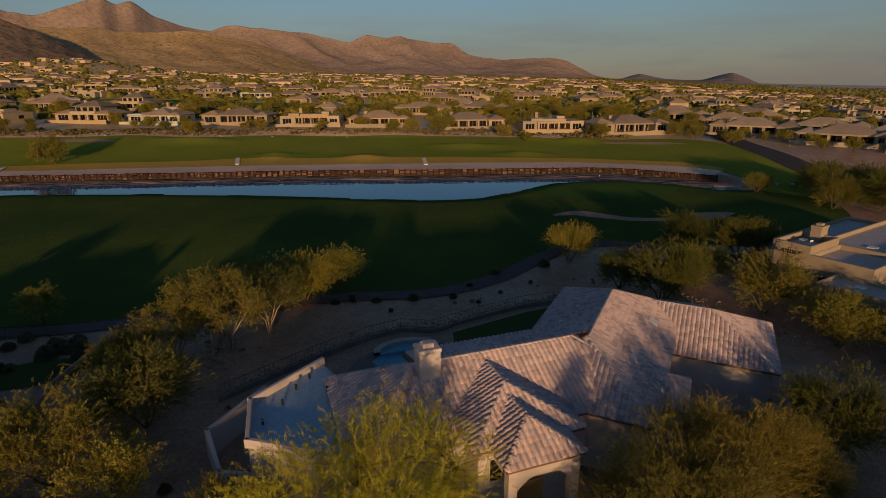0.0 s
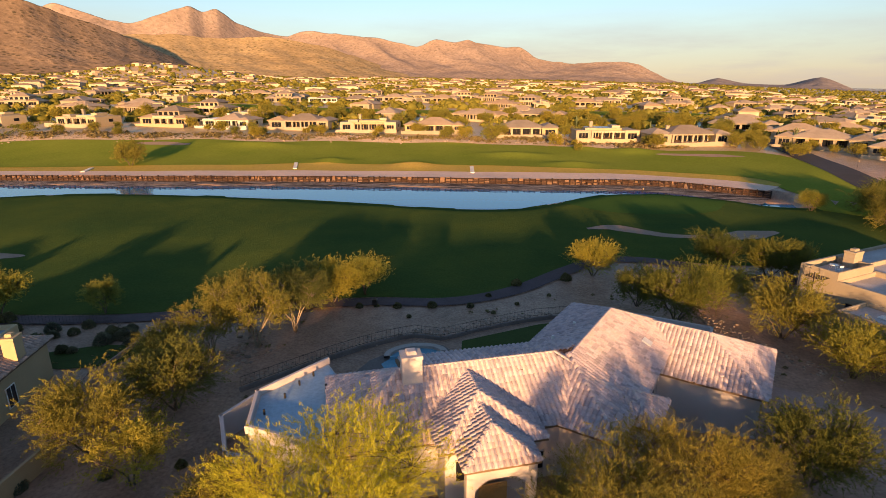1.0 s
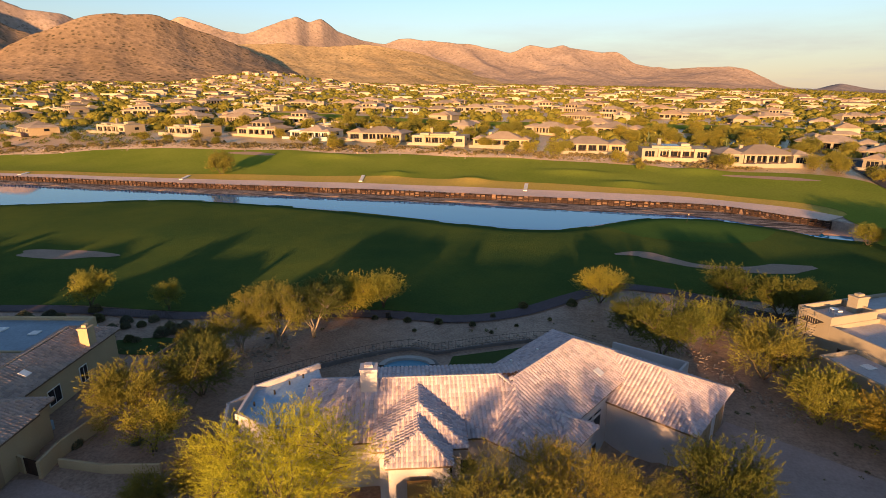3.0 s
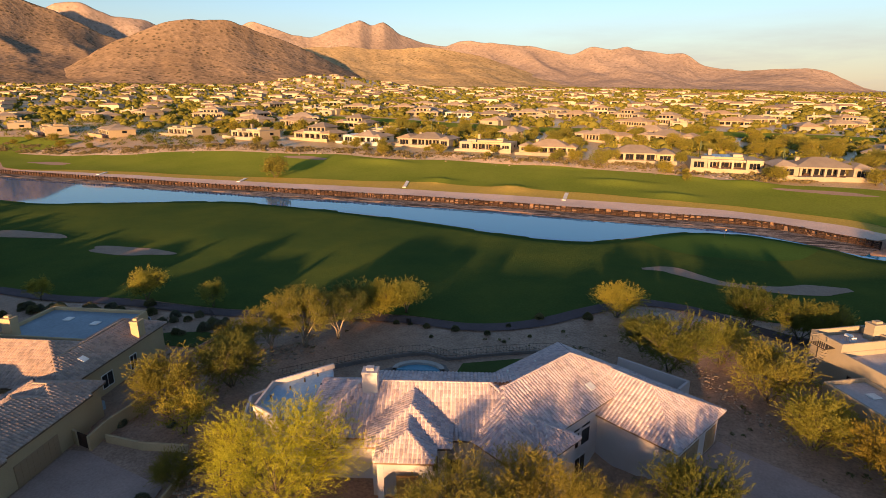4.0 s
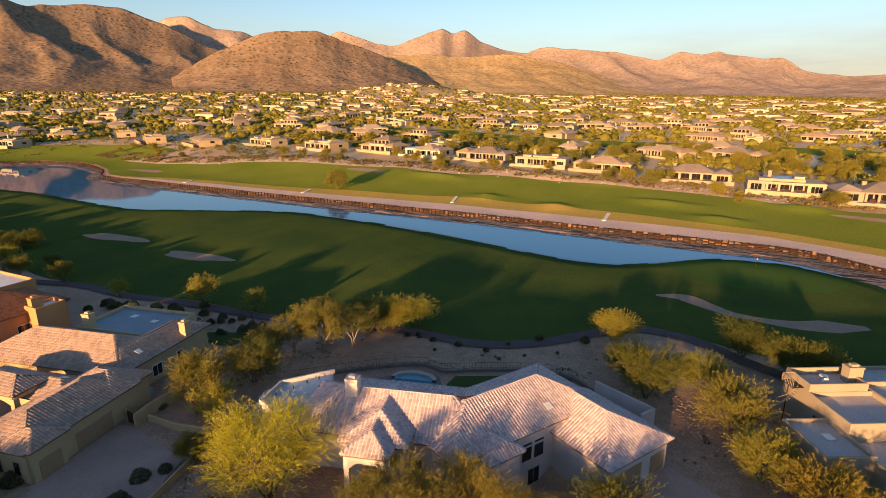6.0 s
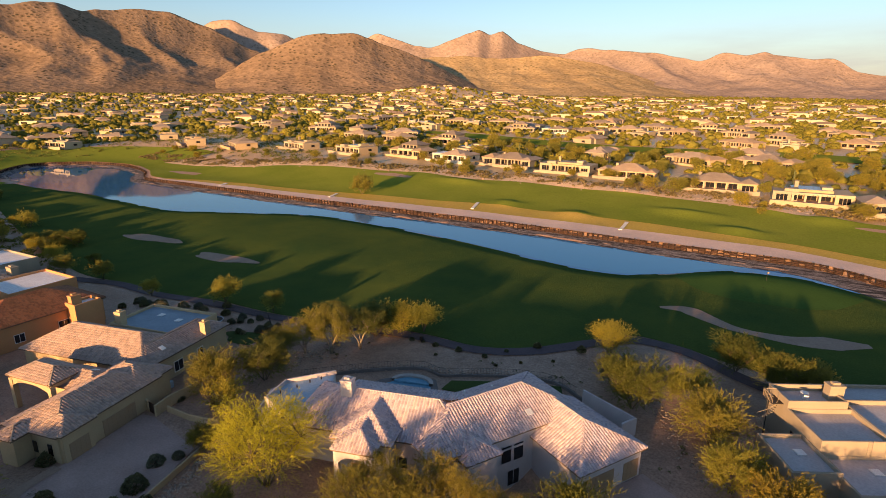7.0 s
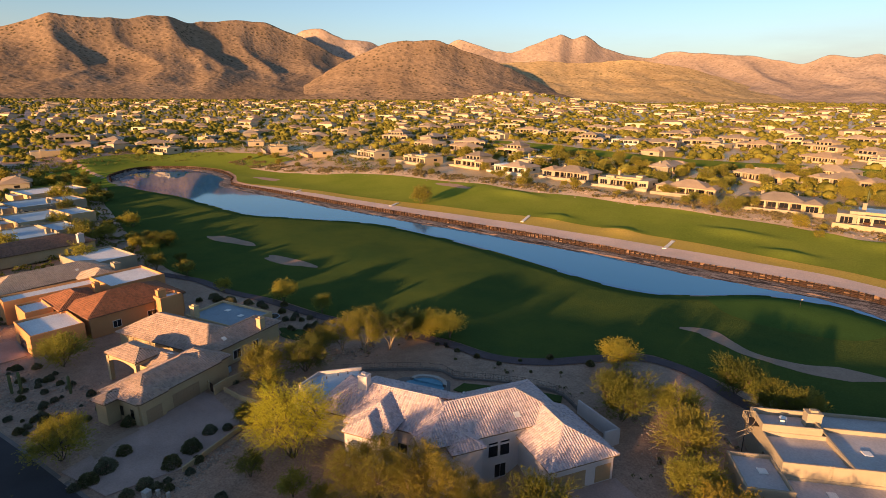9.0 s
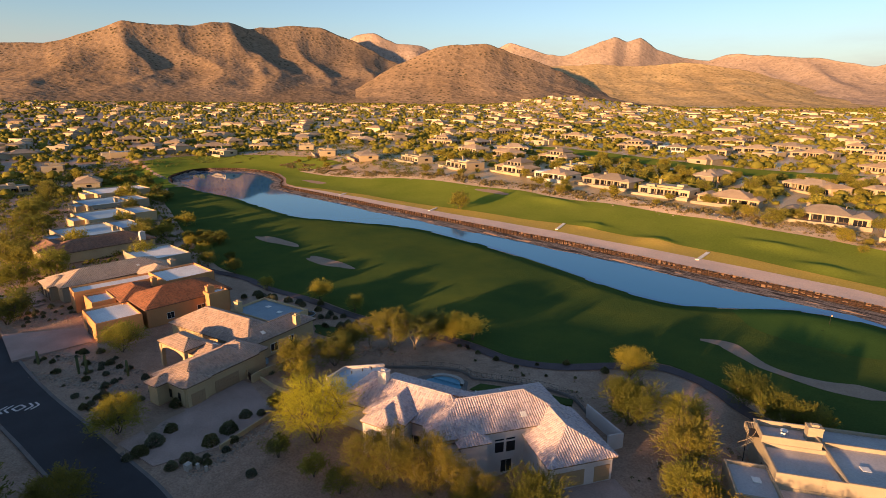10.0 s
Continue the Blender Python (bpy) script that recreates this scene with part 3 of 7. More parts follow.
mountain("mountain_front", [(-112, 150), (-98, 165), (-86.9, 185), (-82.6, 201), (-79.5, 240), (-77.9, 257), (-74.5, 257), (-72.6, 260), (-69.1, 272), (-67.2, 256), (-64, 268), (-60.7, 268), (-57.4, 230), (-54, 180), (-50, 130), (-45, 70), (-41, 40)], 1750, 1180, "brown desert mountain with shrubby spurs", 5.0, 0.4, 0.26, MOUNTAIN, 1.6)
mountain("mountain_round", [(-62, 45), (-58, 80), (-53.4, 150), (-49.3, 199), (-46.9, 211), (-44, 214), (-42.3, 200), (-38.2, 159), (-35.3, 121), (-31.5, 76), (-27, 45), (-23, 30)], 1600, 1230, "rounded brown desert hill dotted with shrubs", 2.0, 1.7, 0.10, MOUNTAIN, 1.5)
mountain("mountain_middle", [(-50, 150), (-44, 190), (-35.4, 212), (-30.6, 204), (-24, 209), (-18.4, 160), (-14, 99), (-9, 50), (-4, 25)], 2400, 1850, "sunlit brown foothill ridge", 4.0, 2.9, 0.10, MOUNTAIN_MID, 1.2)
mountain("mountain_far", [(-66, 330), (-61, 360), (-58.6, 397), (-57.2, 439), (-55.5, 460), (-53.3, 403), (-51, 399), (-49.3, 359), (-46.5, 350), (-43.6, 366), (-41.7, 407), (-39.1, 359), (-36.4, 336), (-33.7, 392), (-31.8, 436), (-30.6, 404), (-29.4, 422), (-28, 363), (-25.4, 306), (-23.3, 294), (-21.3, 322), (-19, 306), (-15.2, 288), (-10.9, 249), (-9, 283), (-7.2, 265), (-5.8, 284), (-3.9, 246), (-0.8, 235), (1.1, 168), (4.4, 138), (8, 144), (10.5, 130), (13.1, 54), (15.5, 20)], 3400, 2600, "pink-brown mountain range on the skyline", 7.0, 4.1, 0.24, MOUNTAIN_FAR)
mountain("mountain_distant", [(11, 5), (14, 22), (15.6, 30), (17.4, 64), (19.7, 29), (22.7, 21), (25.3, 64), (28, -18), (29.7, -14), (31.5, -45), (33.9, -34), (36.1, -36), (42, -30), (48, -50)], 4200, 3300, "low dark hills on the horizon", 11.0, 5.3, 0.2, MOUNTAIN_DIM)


# ---- roofs, walls, windows ----
def plane_tiles(form_v, form_f, poly, wide, course, rng):
    """Rows of barrel tiles on a convex roof plane; the first edge of poly is its eave."""
    P = np.array(poly, dtype=float)
    a = (P[1] - P[0]) / np.linalg.norm(P[1] - P[0])
    n = np.cross(P[1] - P[0], P[2] - P[0])
    n /= np.linalg.norm(n)
    if n[2] < 0:
        n = -n
    b = np.cross(n, a)
    flat = np.stack([(P - P[0]) @ a, (P - P[0]) @ b], 1)
    lo, hi = flat.min(0), flat.max(0)
    ca, cb = np.meshgrid(np.arange(lo[0], hi[0], wide), np.arange(0, hi[1], course))
    ca, cb = ca.ravel(), cb.ravel()
    keep = inside(ca + wide / 2, cb + course / 2, flat)
    ca, cb = ca[keep], cb[keep]
    if not len(ca):
        return
    ka = np.array([-0.02, 0.2, 0.47, 0.74, 1.0]) * wide
    kh = np.array([0.0, 0.075, 0.10, 0.075, 0.0]) * wide / 0.3
    ta = np.concatenate([ka, ka])
    tb = np.concatenate([np.full(5, -0.04), np.full(5, course)])
    th = np.concatenate([kh + 0.095, kh + 0.025])
    jit = rng.normal(0, 0.008, (len(ca), 1))
    A, B = ca[:, None] + ta[None], cb[:, None] + tb[None] + jit * 2
    H = th[None] + jit
    V = P[0] + A[..., None] * a + B[..., None] * b + H[..., None] * n
    base = (np.arange(len(ca)) * 10)[:, None, None]
    Q = np.array([[0, 1, 6, 5], [1, 2, 7, 6], [2, 3, 8, 7], [3, 4, 9, 8]])[None] + base
    o = sum(len(v) for v in form_v)
    form_v.append(V.reshape(-1, 3))
    form_f.append(Q.reshape(-1, 4) + o)
    lip = np.array([[0, 4, 3, 1], [1, 3, 2, 2]])[:1][None] + base
    form_f.append(lip.reshape(-1, 4) + o)


def cap_row(form, p, q, r=0.13, step=0.42):
    """A row of half-round cap tiles from p to q."""
    p, q = Vector(p), Vector(q)
    n = max(2, int((q - p).length / step))
    side = (q - p).cross(Vector((0, 0, 1))).normalized()
    for k in range(n):
        a, b = p.lerp(q, k / n), p.lerp(q, (k + 1.08) / n)
        vs = []
        for pt, rr in ((a, r * 1.12), (b, r * 0.92)):
            for i in range(6):
                g = math.pi * i / 5
                vs.append(pt + side * rr * math.cos(g) + Vector((0, 0, rr * math.sin(g) * 0.8 - 0.01)))
        form.add(vs, [(i, i + 1, i + 7, i + 6) for i in range(5)] + [(0, 1, 2, 3, 4, 5)])


def hip_planes(L, W, ze, zr, hip=(True, True)):
    """The planes and cap edges of a hipped roof in its own axes: length along x."""
    l, w = L / 2, W / 2
    r0, r1 = (-l + w if hip[0] else -l), (l - w if hip[1] else l)
    e = [(-l, -w, ze), (l, -w, ze), (l, w, ze), (-l, w, ze)]
    a, b = (r0, 0, zr), (r1, 0, zr)
    planes = [[e[0], e[1], b, a], [e[2], e[3], a, b]]
    edges = [(a, b)]
    if hip[1]:
        planes.append([e[1], e[2], b])
        edges += [(e[1], b), (e[2], b)]
    if hip[0]:
        planes.append([e[3], e[0], a])
        edges += [(e[3], a), (e[0], a)]
    return planes, edges


def hip_block(house, cx, cy, turn, L, W, ze, zr, zg, tile, wall, wide=0.40, course=0.44, hip=(True, True), over=0.5, walls=True, cap=CAP, seed=1):
    """A hipped roof with tiles, caps and fascia over a walled block; parts of house, whose own axes are the world's."""
    m = pose(cx, cy, 0, 0, 0, turn)
    planes, edges = hip_planes(L, W, ze, zr, hip)
    cap = CAP_TAN if tile in (TILE_TAN, TILE_SAND) else cap
    rng = np.random.RandomState(seed)
    fv, ff = [], []
    deck = Form()
    for pl in planes:
        wp = [tuple(m @ Vector(p)) for p in pl]
        plane_tiles(fv, ff, wp, wide, course, rng)
        n = len(wp)
        deck.add(wp + [(x, y, z - 0.16) for x, y, z in wp], [tuple(range(n)), tuple(range(2 * n - 1, n - 1, -1))] + [(i, (i + 1) % n, n + (i + 1) % n, n + i) for i in range(n)])
    roof = part("roof", array_mesh("roof", np.vstack(fv), np.vstack(ff), tile), tile, house)
    part("fascia", deck, FASCIA, roof)
    caps = Form()
    for p, q in edges:
        cap_row(caps, m @ Vector(p) + Vector((0, 0, 0.07)), m @ Vector(q) + Vector((0, 0, 0.07)))
    part("ridge_cap", caps, cap, roof, kind="stuff")
    if walls:
        part("wall", Form().box((-L / 2 + over, -W / 2 + over, zg), (L / 2 - over, W / 2 - over, ze + 0.05), m, 0.03), wall, house)


def flat_block(house, cx, cy, turn, L, W, z0, ztop, wall, deck, drop=0.5, thick=0.3):
    """A flat-roofed block with a parapet round its roof."""
    m = pose(cx, cy, 0, 0, 0, turn)
    l, w = L / 2, W / 2
    def loop(d, z):
        return [m @ Vector(p) for p in ((-l + d, -w + d, z), (l - d, -w + d, z), (l - d, w - d, z), (-l + d, w - d, z))]
    rings = [(0, z0), (0, ztop - 0.07), (0.07, ztop), (thick - 0.07, ztop), (thick, ztop - 0.07), (thick, z0)]
    f = Form().add([p for d, z in rings for p in loop(d, z)], [(4 * k + i, 4 * k + (i + 1) % 4, 4 * k + 4 + (i + 1) % 4, 4 * k + 4 + i) for k in range(5) for i in range(4)])
    wl = part("wall", f, wall, house)
    part("flat_roof", Form().box((-l + thick - 0.02, -w + thick - 0.02, ztop - drop - 0.2), (l - thick + 0.02, w - thick + 0.02, ztop - drop), m), deck, wl)
    return wl


def window(house, x, y, z, turn, width, height, frame_mat=WHITE, bars=1):
    """A window on a wall that faces the way turn (degrees; 0 faces -y); z is its sill."""
    m = pose(x, y, z, 0, 0, turn)
    w, f = width / 2, 0.07
    fr = Form()
    fr.box((-w - f, -0.07, -f), (w + f, 0.02, 0), m).box((-w - f, -0.07, height), (w + f, 0.02, height + f), m)
    fr.box((-w - f, -0.07, 0), (-w, 0.02, height), m).box((w, -0.07, 0), (w + f, 0.02, height), m)
    for k in range(bars):
        xx = -w + width * (k + 1) / (bars + 1)
        fr.box((xx - 0.025, -0.055, 0), (xx + 0.025, 0.02, height), m)
    ob = part("window", fr, frame_mat, house)
    part("pane", Form().box((-w, -0.03, 0), (w, 0.01, height), m), GLASS, ob)


def garage_door(house, x, y, z, turn, width, height, rows=4, mat=None):
    m = pose(x, y, z, 0, 0, turn)
    w = width / 2
    door = part("garage_door", Form().box((-w, -0.03, 0), (w, 0.03, height), m), mat or GARAGE, house)
    n = max(4, int(width / 0.6))
    cw, rh = width / n, height / rows
    me = Form().box((0.05, -0.05, 0.05), (cw - 0.05, -0.02, rh - 0.05), None, 0.015).mesh("panel", mat or GARAGE)
    for r in range(rows):
        for c in range(n):
            part("panel", me, None, door).matrix_world = m @ pose(-w + c * cw, 0, r * rh)


def chimney(house, x, y, turn, sx, sy, z0, z1, wall):
    m = pose(x, y, 0, 0, 0, turn)
    f = Form().box((-sx / 2, -sy / 2, z0), (sx / 2, sy / 2, z1), m, 0.03)
    f.box((-sx / 2 - 0.06, -sy / 2 - 0.06, z1 - 0.22), (sx / 2 + 0.06, sy / 2 + 0.06, z1 + 0.05), m, 0.03)
    ob = part("chimney", f, wall, house)
    part("chimney_pot", Form().box((-sx / 4, -sy / 4, z1), (sx / 4, sy / 4, z1 + 0.35), m, 0.05), wall, ob)
    return ob


def skylight(house, x, y, z, turn, tilt, s=0.9):
    m = pose(x, y, z, tilt, 0, turn)
    ob = part("skylight", Form().box((-s / 2, -s / 2, 0), (s / 2, s / 2, 0.14), m, 0.03), WHITE, house)
    return ob


# ---- the main house ----
AX, RX = 21.4, 65.5
main = thing("house", Matrix(), "large cream stucco house with weathered pink-grey tile roofs", "house")


def along(p, turn, s, n):
    """The point s along and n to the right of the axis that turn names, from p."""
    c, q = math.cos(radians(turn)), math.sin(radians(turn))
    return p[0] + s * c + n * q, p[1] + s * q - n * c


ridge0 = (-3.4, 33.75)
# main wing: ridge from ridge0 along AX, buried to the right in the right wing
cx, cy = along(ridge0, AX, 6.6, 0)
hip_block(main, cx, cy, AX, 23.8, 10.8, 3.5, 6.45, -5.0, TILE_PINK, STUCCO, seed=1)
# right wing
cx, cy = along((10.2, 38.9), RX, 5.4, 0)
hip_block(main, cx, cy, RX, 22.8, 11.8, 3.4, 6.25, -5.0, TILE_PINK, STUCCO, seed=2)
# garage wing
cx, cy = along((26.65, 40.6), RX, 5.5, 0)
cx, cy = along((cx, cy), RX - 90, -6.6, 0)
hip_block(main, cx, cy, RX - 90, 13.2, 11.0, 2.05, 4.65, -5.0, TILE_PINK, STUCCO, hip=(False, True), seed=3)
# entry hips, one before the other
cx, cy = along((3.14, 32.2), AX - 90, -1.45, 0)
hip_block(main, cx, cy, AX - 90, 10.6, 7.7, 4.25, 6.1, -1.6, TILE_PINK, STUCCO, seed=4)
cx, cy = along((4.26, 29.0), AX - 90, -2.0, 0)
hip_block(main, cx, cy, AX - 90, 9.2, 5.2, 4.3, 5.65, 3.2, TILE_PINK, STUCCO, walls=True, over=0.35, seed=5)
# bay in the corner between the wings
hip_block(main, 14.2, 37.2, -24, 6.4, 5.0, 2.95, 4.35, -5.0, TILE_PINK, STUCCO, over=0.4, seed=6)
hip_block(main, 14.6, 33.4, -70, 4.6, 3.6, 1.6, 2.6, -5.0, TILE_PINK, STUCCO, over=0.35, seed=7)
chimney(main, -2.15, 33.5, AX, 1.5, 1.3, 5.0, 8.1, STUCCO)
# shallow rear slope behind the main ridge
p0, p1 = along(ridge0, AX, 0.4, 0), along(ridge0, AX, 14.5, 0)
q0, q1 = along(ridge0, AX, 0.4, -3.4), along(ridge0, AX, 17.4, -3.4)
rear = [(*q1, 5.62), (*q0, 5.62), (*p0, 6.5), (*p1, 6.5)]
fv, ff = [], []
plane_tiles(fv, ff, rear, 0.40, 0.44, np.random.RandomState(8))
rear_roof = part("roof", array_mesh("roof", np.vstack(fv), np.vstack(ff), TILE_PINK), TILE_PINK, main)
part("fascia", Form().add([(x, y, z) for x, y, z in rear] + [(x, y, z - 0.3) for x, y, z in rear], [(0, 1, 2, 3), (7, 6, 5, 4), (0, 4, 5, 1), (1, 5, 6, 2), (3, 7, 4, 0)]), FASCIA, rear_roof)
# flat roof at the left end
f = Form().prism([(-11.2, 39.6), (-14.9, 33.6), (-13.4, 29.0), (-6.2, 27.6), (-5.0, 33), (-9.6, 37.6)], -1.6, 3.3)
wl = part("wall", f, STUCCO, main)
par = [(-11.2, 39.6), (-14.9, 33.6), (-13.4, 29.0), (-6.2, 27.6)]
for p, q in zip(par[:-1], par[1:]):
    d = Vector((q[0] - p[0], q[1] - p[1], 0))
    part("parapet", Form().box((-0.15, -0.15, 3.2), (d.length + 0.15, 0.15, 3.85), pose(p[0], p[1], 0, 0, 0, math.degrees(math.atan2(d.y, d.x))), 0.04), STUCCO, wl)
part("flat_roof", Form().prism([(-11.0, 39.2), (-14.6, 33.6), (-13.2, 29.2), (-6.2, 27.8), (-5.0, 33), (-9.6, 37.4)], 3.25, 3.32), FOAM_ROOF, wl, "grey coated flat roof")
# windows of the two-storey wall
for s, z, w, h in ((4.75, -0.45, 1.45, 1.75), (6.6, -0.5, 1.45, 1.75), (4.75, 1.55, 1.45, 0.3), (6.6, 1.55, 1.45, 0.3), (5.95, -3.95, 1.75, 2.1)):
    x, y = along((10.2, 38.9), RX, s, 5.42)
    window(main, x, y, z, RX - 90 + 90, w, h, STUCCO, 0 if h < 2 else 1)
for s, w in ((3.55, 4.9), (8.85, 2.5)):
    x, y = along((26.65, 40.6), RX, s, -0.48)
    garage_door(main, x, y, -1.8, RX, w, 2.5)
# entrance porch: pillars and a glazed door under the front hip
for s in (-2.1, 2.1):
    x, y = along((4.26, 29.0), AX - 90, 2.1, s)
    part("pillar", Form().box((-0.28, -0.28, -1.6), (0.28, 0.28, 4.2), pose(x, y, 0, 0, 0, AX), 0.04), STUCCO, main)
arch = Form()
bow = [(-2.1 + 4.2 * k / 12, 3.5 - 1.3 * (abs(k - 6) / 6) ** 2.2) for k in range(13)]
for (s0, z0), (s1, z1) in zip(bow[:-1], bow[1:]):
    ring = [(*along((4.26, 29.0), AX - 90, 2.1 + e, s), z) for e in (-0.25, 0.25) for s, z in ((s0, z0), (s1, z1), (s1, 4.25), (s0, 4.25))]
    arch.add(ring, [(0, 1, 2, 3), (7, 6, 5, 4), (0, 4, 5, 1), (2, 6, 7, 3)])
part("arch", arch, STUCCO, main)
x, y = along((4.26, 29.0), AX - 90, 0.55, 0)
entry = part("door", Form().box((-1.0, -0.06, 0), (1.0, 0.05, 2.7), pose(x, y, -1.3, 0, 0, AX), 0.02), DOOR, main, "varnished wooden double door")
part("handle", Form().box((-0.09, -0.12, 1.0), (-0.04, -0.06, 1.4), pose(x, y, -1.3, 0, 0, AX), 0.01), DARKMETAL, entry)
for k in (-1, 1):
    part("panel", Form().box((-0.35 + 0.5 * k, -0.09, 0.4), (0.35 + 0.5 * k, -0.05, 2.4), pose(x, y, -1.3, 0, 0, AX), 0.02), DOOR, entry)
for s in (-2.2, 2.2):
    x, y = along((3.14, 32.2), AX - 90, 3.38, s)
    window(main, x, y, 1.6, AX, 0.8, 1.6, STUCCO, 0)
for s, w in ((9.2, 2.2), (13.8, 2.0)):
    x, y = along(ridge0, AX, s, 4.92)
    window(main, x, y, -0.4, AX, w, 1.5, STUCCO, 1)
x, y = along((10.2, 38.9), RX, 9.2, 4.0)
skylight(main, x, y, 4.45, RX, 26)
for s, n in ((4, -3.2), (8, -2.6)):
    x, y = along((10.2, 38.9), RX, s, n)
    part("roof_vent", Form().tube([(x, y, 4.6), (x, y, 5.35)], 0.14, 8), WHITE, main)
for x, y in ((-13.2, 31.2), (-12.6, 33.6), (-12.2, 35.6), (-11.6, 37.2), (-9.8, 35.4)):
    part("vent_pipe", Form().tube([(x, y, 3.3), (x, y, 3.75)], 0.09, 8), DARKMETAL, main)


# ---- neighbouring houses ----
def pillar(house, x, y, turn, s, z0, z1, mat):
    part("pillar", Form().box((-s / 2, -s / 2, z0), (s / 2, s / 2, z1), pose(x, y, 0, 0, 0, turn), 0.03), mat, house)


tan = thing("house", Matrix(), "tan stucco house with tan tile roofs and an arched porch", "house")
hip_block(tan, -34.4, 15.3, 107.5, 16.5, 9.5, 2.75, 4.7, -1.3, TILE_TAN, STUCCO_TAN, seed=11)
hip_block(tan, -50.0, 24.9, 19.0, 25.5, 11.5, 2.85, 5.9, -1.3, TILE_TAN, STUCCO_TAN, seed=12)
hip_block(tan, -42.2, 31.8, 106.5, 18.5, 7.4, 2.85, 4.7, -1.3, TILE_TAN, STUCCO_TAN, seed=13)
hip_block(tan, -36.6, 22.0, 19.0, 9.0, 7.4, 2.8, 4.5, -1.3, TILE_TAN, STUCCO_TAN, seed=14)
flat_block(tan, -51.2, 35.0, 17, 15, 10, -1.3, 3.9, STUCCO_TAN, TEAL_ROOF)
for x, y in ((-54, 36), (-49, 36.5)):
    skylight(tan, x, y, 3.4, 17, 0, 1.1)
hip_block(tan, -44.7, 14.2, 15, 9.2, 5.6, 4.1, 5.3, 3.3, TILE_TAN, STUCCO_TAN, over=0.35, seed=15)
for s in (-4.1, 4.1):
    for n in (-2.3, 2.3):
        x, y = along((-44.7, 14.2), 15, s, n)
        pillar(tan, x, y, 15, 0.7, -1.3, 3.6, STUCCO_TAN)
for n in (-2.3, 2.3):
    arch = Form()
    pts = [(-4.1 + 8.2 * k / 12, 3.6 - 1.0 * (abs(k - 6) / 6) ** 2.5) for k in range(13)]
    for (s0, z0), (s1, z1) in zip(pts[:-1], pts[1:]):
        arch.add([(*along((-44.7, 14.2), 15, s0, n - 0.25), z0 - 0.25), (*along((-44.7, 14.2), 15, s1, n - 0.25), z1 - 0.25), (*along((-44.7, 14.2), 15, s1, n + 0.25), z1 - 0.25), (*along((-44.7, 14.2), 15, s0, n + 0.25), z0 - 0.25),
                  (*along((-44.7, 14.2), 15, s0, n - 0.25), 3.8), (*along((-44.7, 14.2), 15, s1, n - 0.25), 3.8), (*along((-44.7, 14.2), 15, s1, n + 0.25), 3.8), (*along((-44.7, 14.2), 15, s0, n + 0.25), 3.8)],
                 [(0, 1, 2, 3), (7, 6, 5, 4), (0, 4, 5, 1), (2, 6, 7, 3)])
    part("arch", arch, STUCCO_TAN, tan)
hip_block(tan, -40.5, 17.5, 19, 9.0, 6.0, 2.8, 4.2, -1.3, TILE_TAN, STUCCO_TAN, seed=16)
chimney(tan, -40.4, 36.6, 17, 1.1, 1.3, 3.2, 5.4, STUCCO_TAN)
chimney(tan, -55.3, 29.4, 17, 1.4, 1.2, 3.2, 6.0, STUCCO_TAN)
x, y = along((-42.2, 31.8), 106.5, -4.2, 1.9)
skylight(tan, x, y, 3.86, 106.5, 26)
skylight(tan, -39.6, 18.6, 4.0, 19, -22)
x, y = along((-34.4, 15.3), 107.5, -5.5, 2.5)
hip_block(tan, x, y, 17.5, 5.6, 5.0, 2.85, 4.0, -1.3, TILE_TAN, STUCCO_TAN, seed=17)
x, y = along((-34.4, 15.3), 107.5, -8.2, -1.6)
hip_block(tan, x, y, 107.5, 4.4, 3.6, 2.7, 3.5, -1.3, TILE_TAN, STUCCO_TAN, seed=18)
for s, w, out in ((-5.5, 2.7, 4.83), (0.9, 5.2, 4.27)):
    x, y = along((-34.4, 15.3), 107.5, s, out)
    garage_door(tan, x, y, -1.3, 107.5, w, 2.4)
for s, z, w, h in ((-6.9, 0.0, 1.2, 0.9), (-3.6, -0.5, 1.8, 1.7), (1.2, -0.6, 1.2, 1.9)):
    x, y = along((-42.2, 31.8), 106.5, s + 1, 3.22)
    window(tan, x, y, z, 106.5, w, h, WHITE, 1)
for s in (-2.6, 0.2, 2.8):
    x, y = along((-34.4, 15.3), 107.5, -7.78, s)
    window(tan, x, y, -0.4, 17.5, 0.9, 1.7, STUCCO_TAN, 0)

orange = thing("house", Matrix(), "orange stucco house with terracotta tile and white flat roofs", "house")
flat_block(orange, -75.0, 7.0, 4, 11.8, 9.5, -1.5, 3.2, STUCCO_ORANGE, WHITE_ROOF)
hip_block(orange, -78.2, 22.6, 97, 21.5, 14.5, 3.5, 6.3, -1.3, TILE_RED, STUCCO_ORANGE, 0.36, 0.45, cap=TILE_RED, seed=21)
flat_block(orange, -96.0, 11.6, 2, 6.0, 19.5, -1.3, 4.2, STUCCO_ORANGE, WHITE_ROOF)
flat_block(orange, -87.0, 6.6, 4, 7.8, 5.2, -1.3, 3.7, STUCCO_ORANGE, WHITE_ROOF)
hip_block(orange, -86.5, 14.2, 5, 13, 10, 3.4, 5.5, -1.3, TILE_RED, STUCCO_ORANGE, 0.36, 0.45, cap=TILE_RED, seed=22)
flat_block(orange, -93.0, 27.6, 7, 12.4, 13.0, -1.3, 4.7, STUCCO_ORANGE, WHITE_ROOF)
flat_block(orange, -71.0, 29.5, 7, 3.4, 5.0, -1.3, 4.6, STUCCO_ORANGE, WHITE_ROOF)
chimney(orange, -71.2, 28.2, 7, 1.3, 1.8, 4, 6.0, STUCCO_ORANGE)
chimney(orange, -86.5, 19.0, 7, 1.5, 1.2, 4, 6.2, STUCCO_ORANGE)
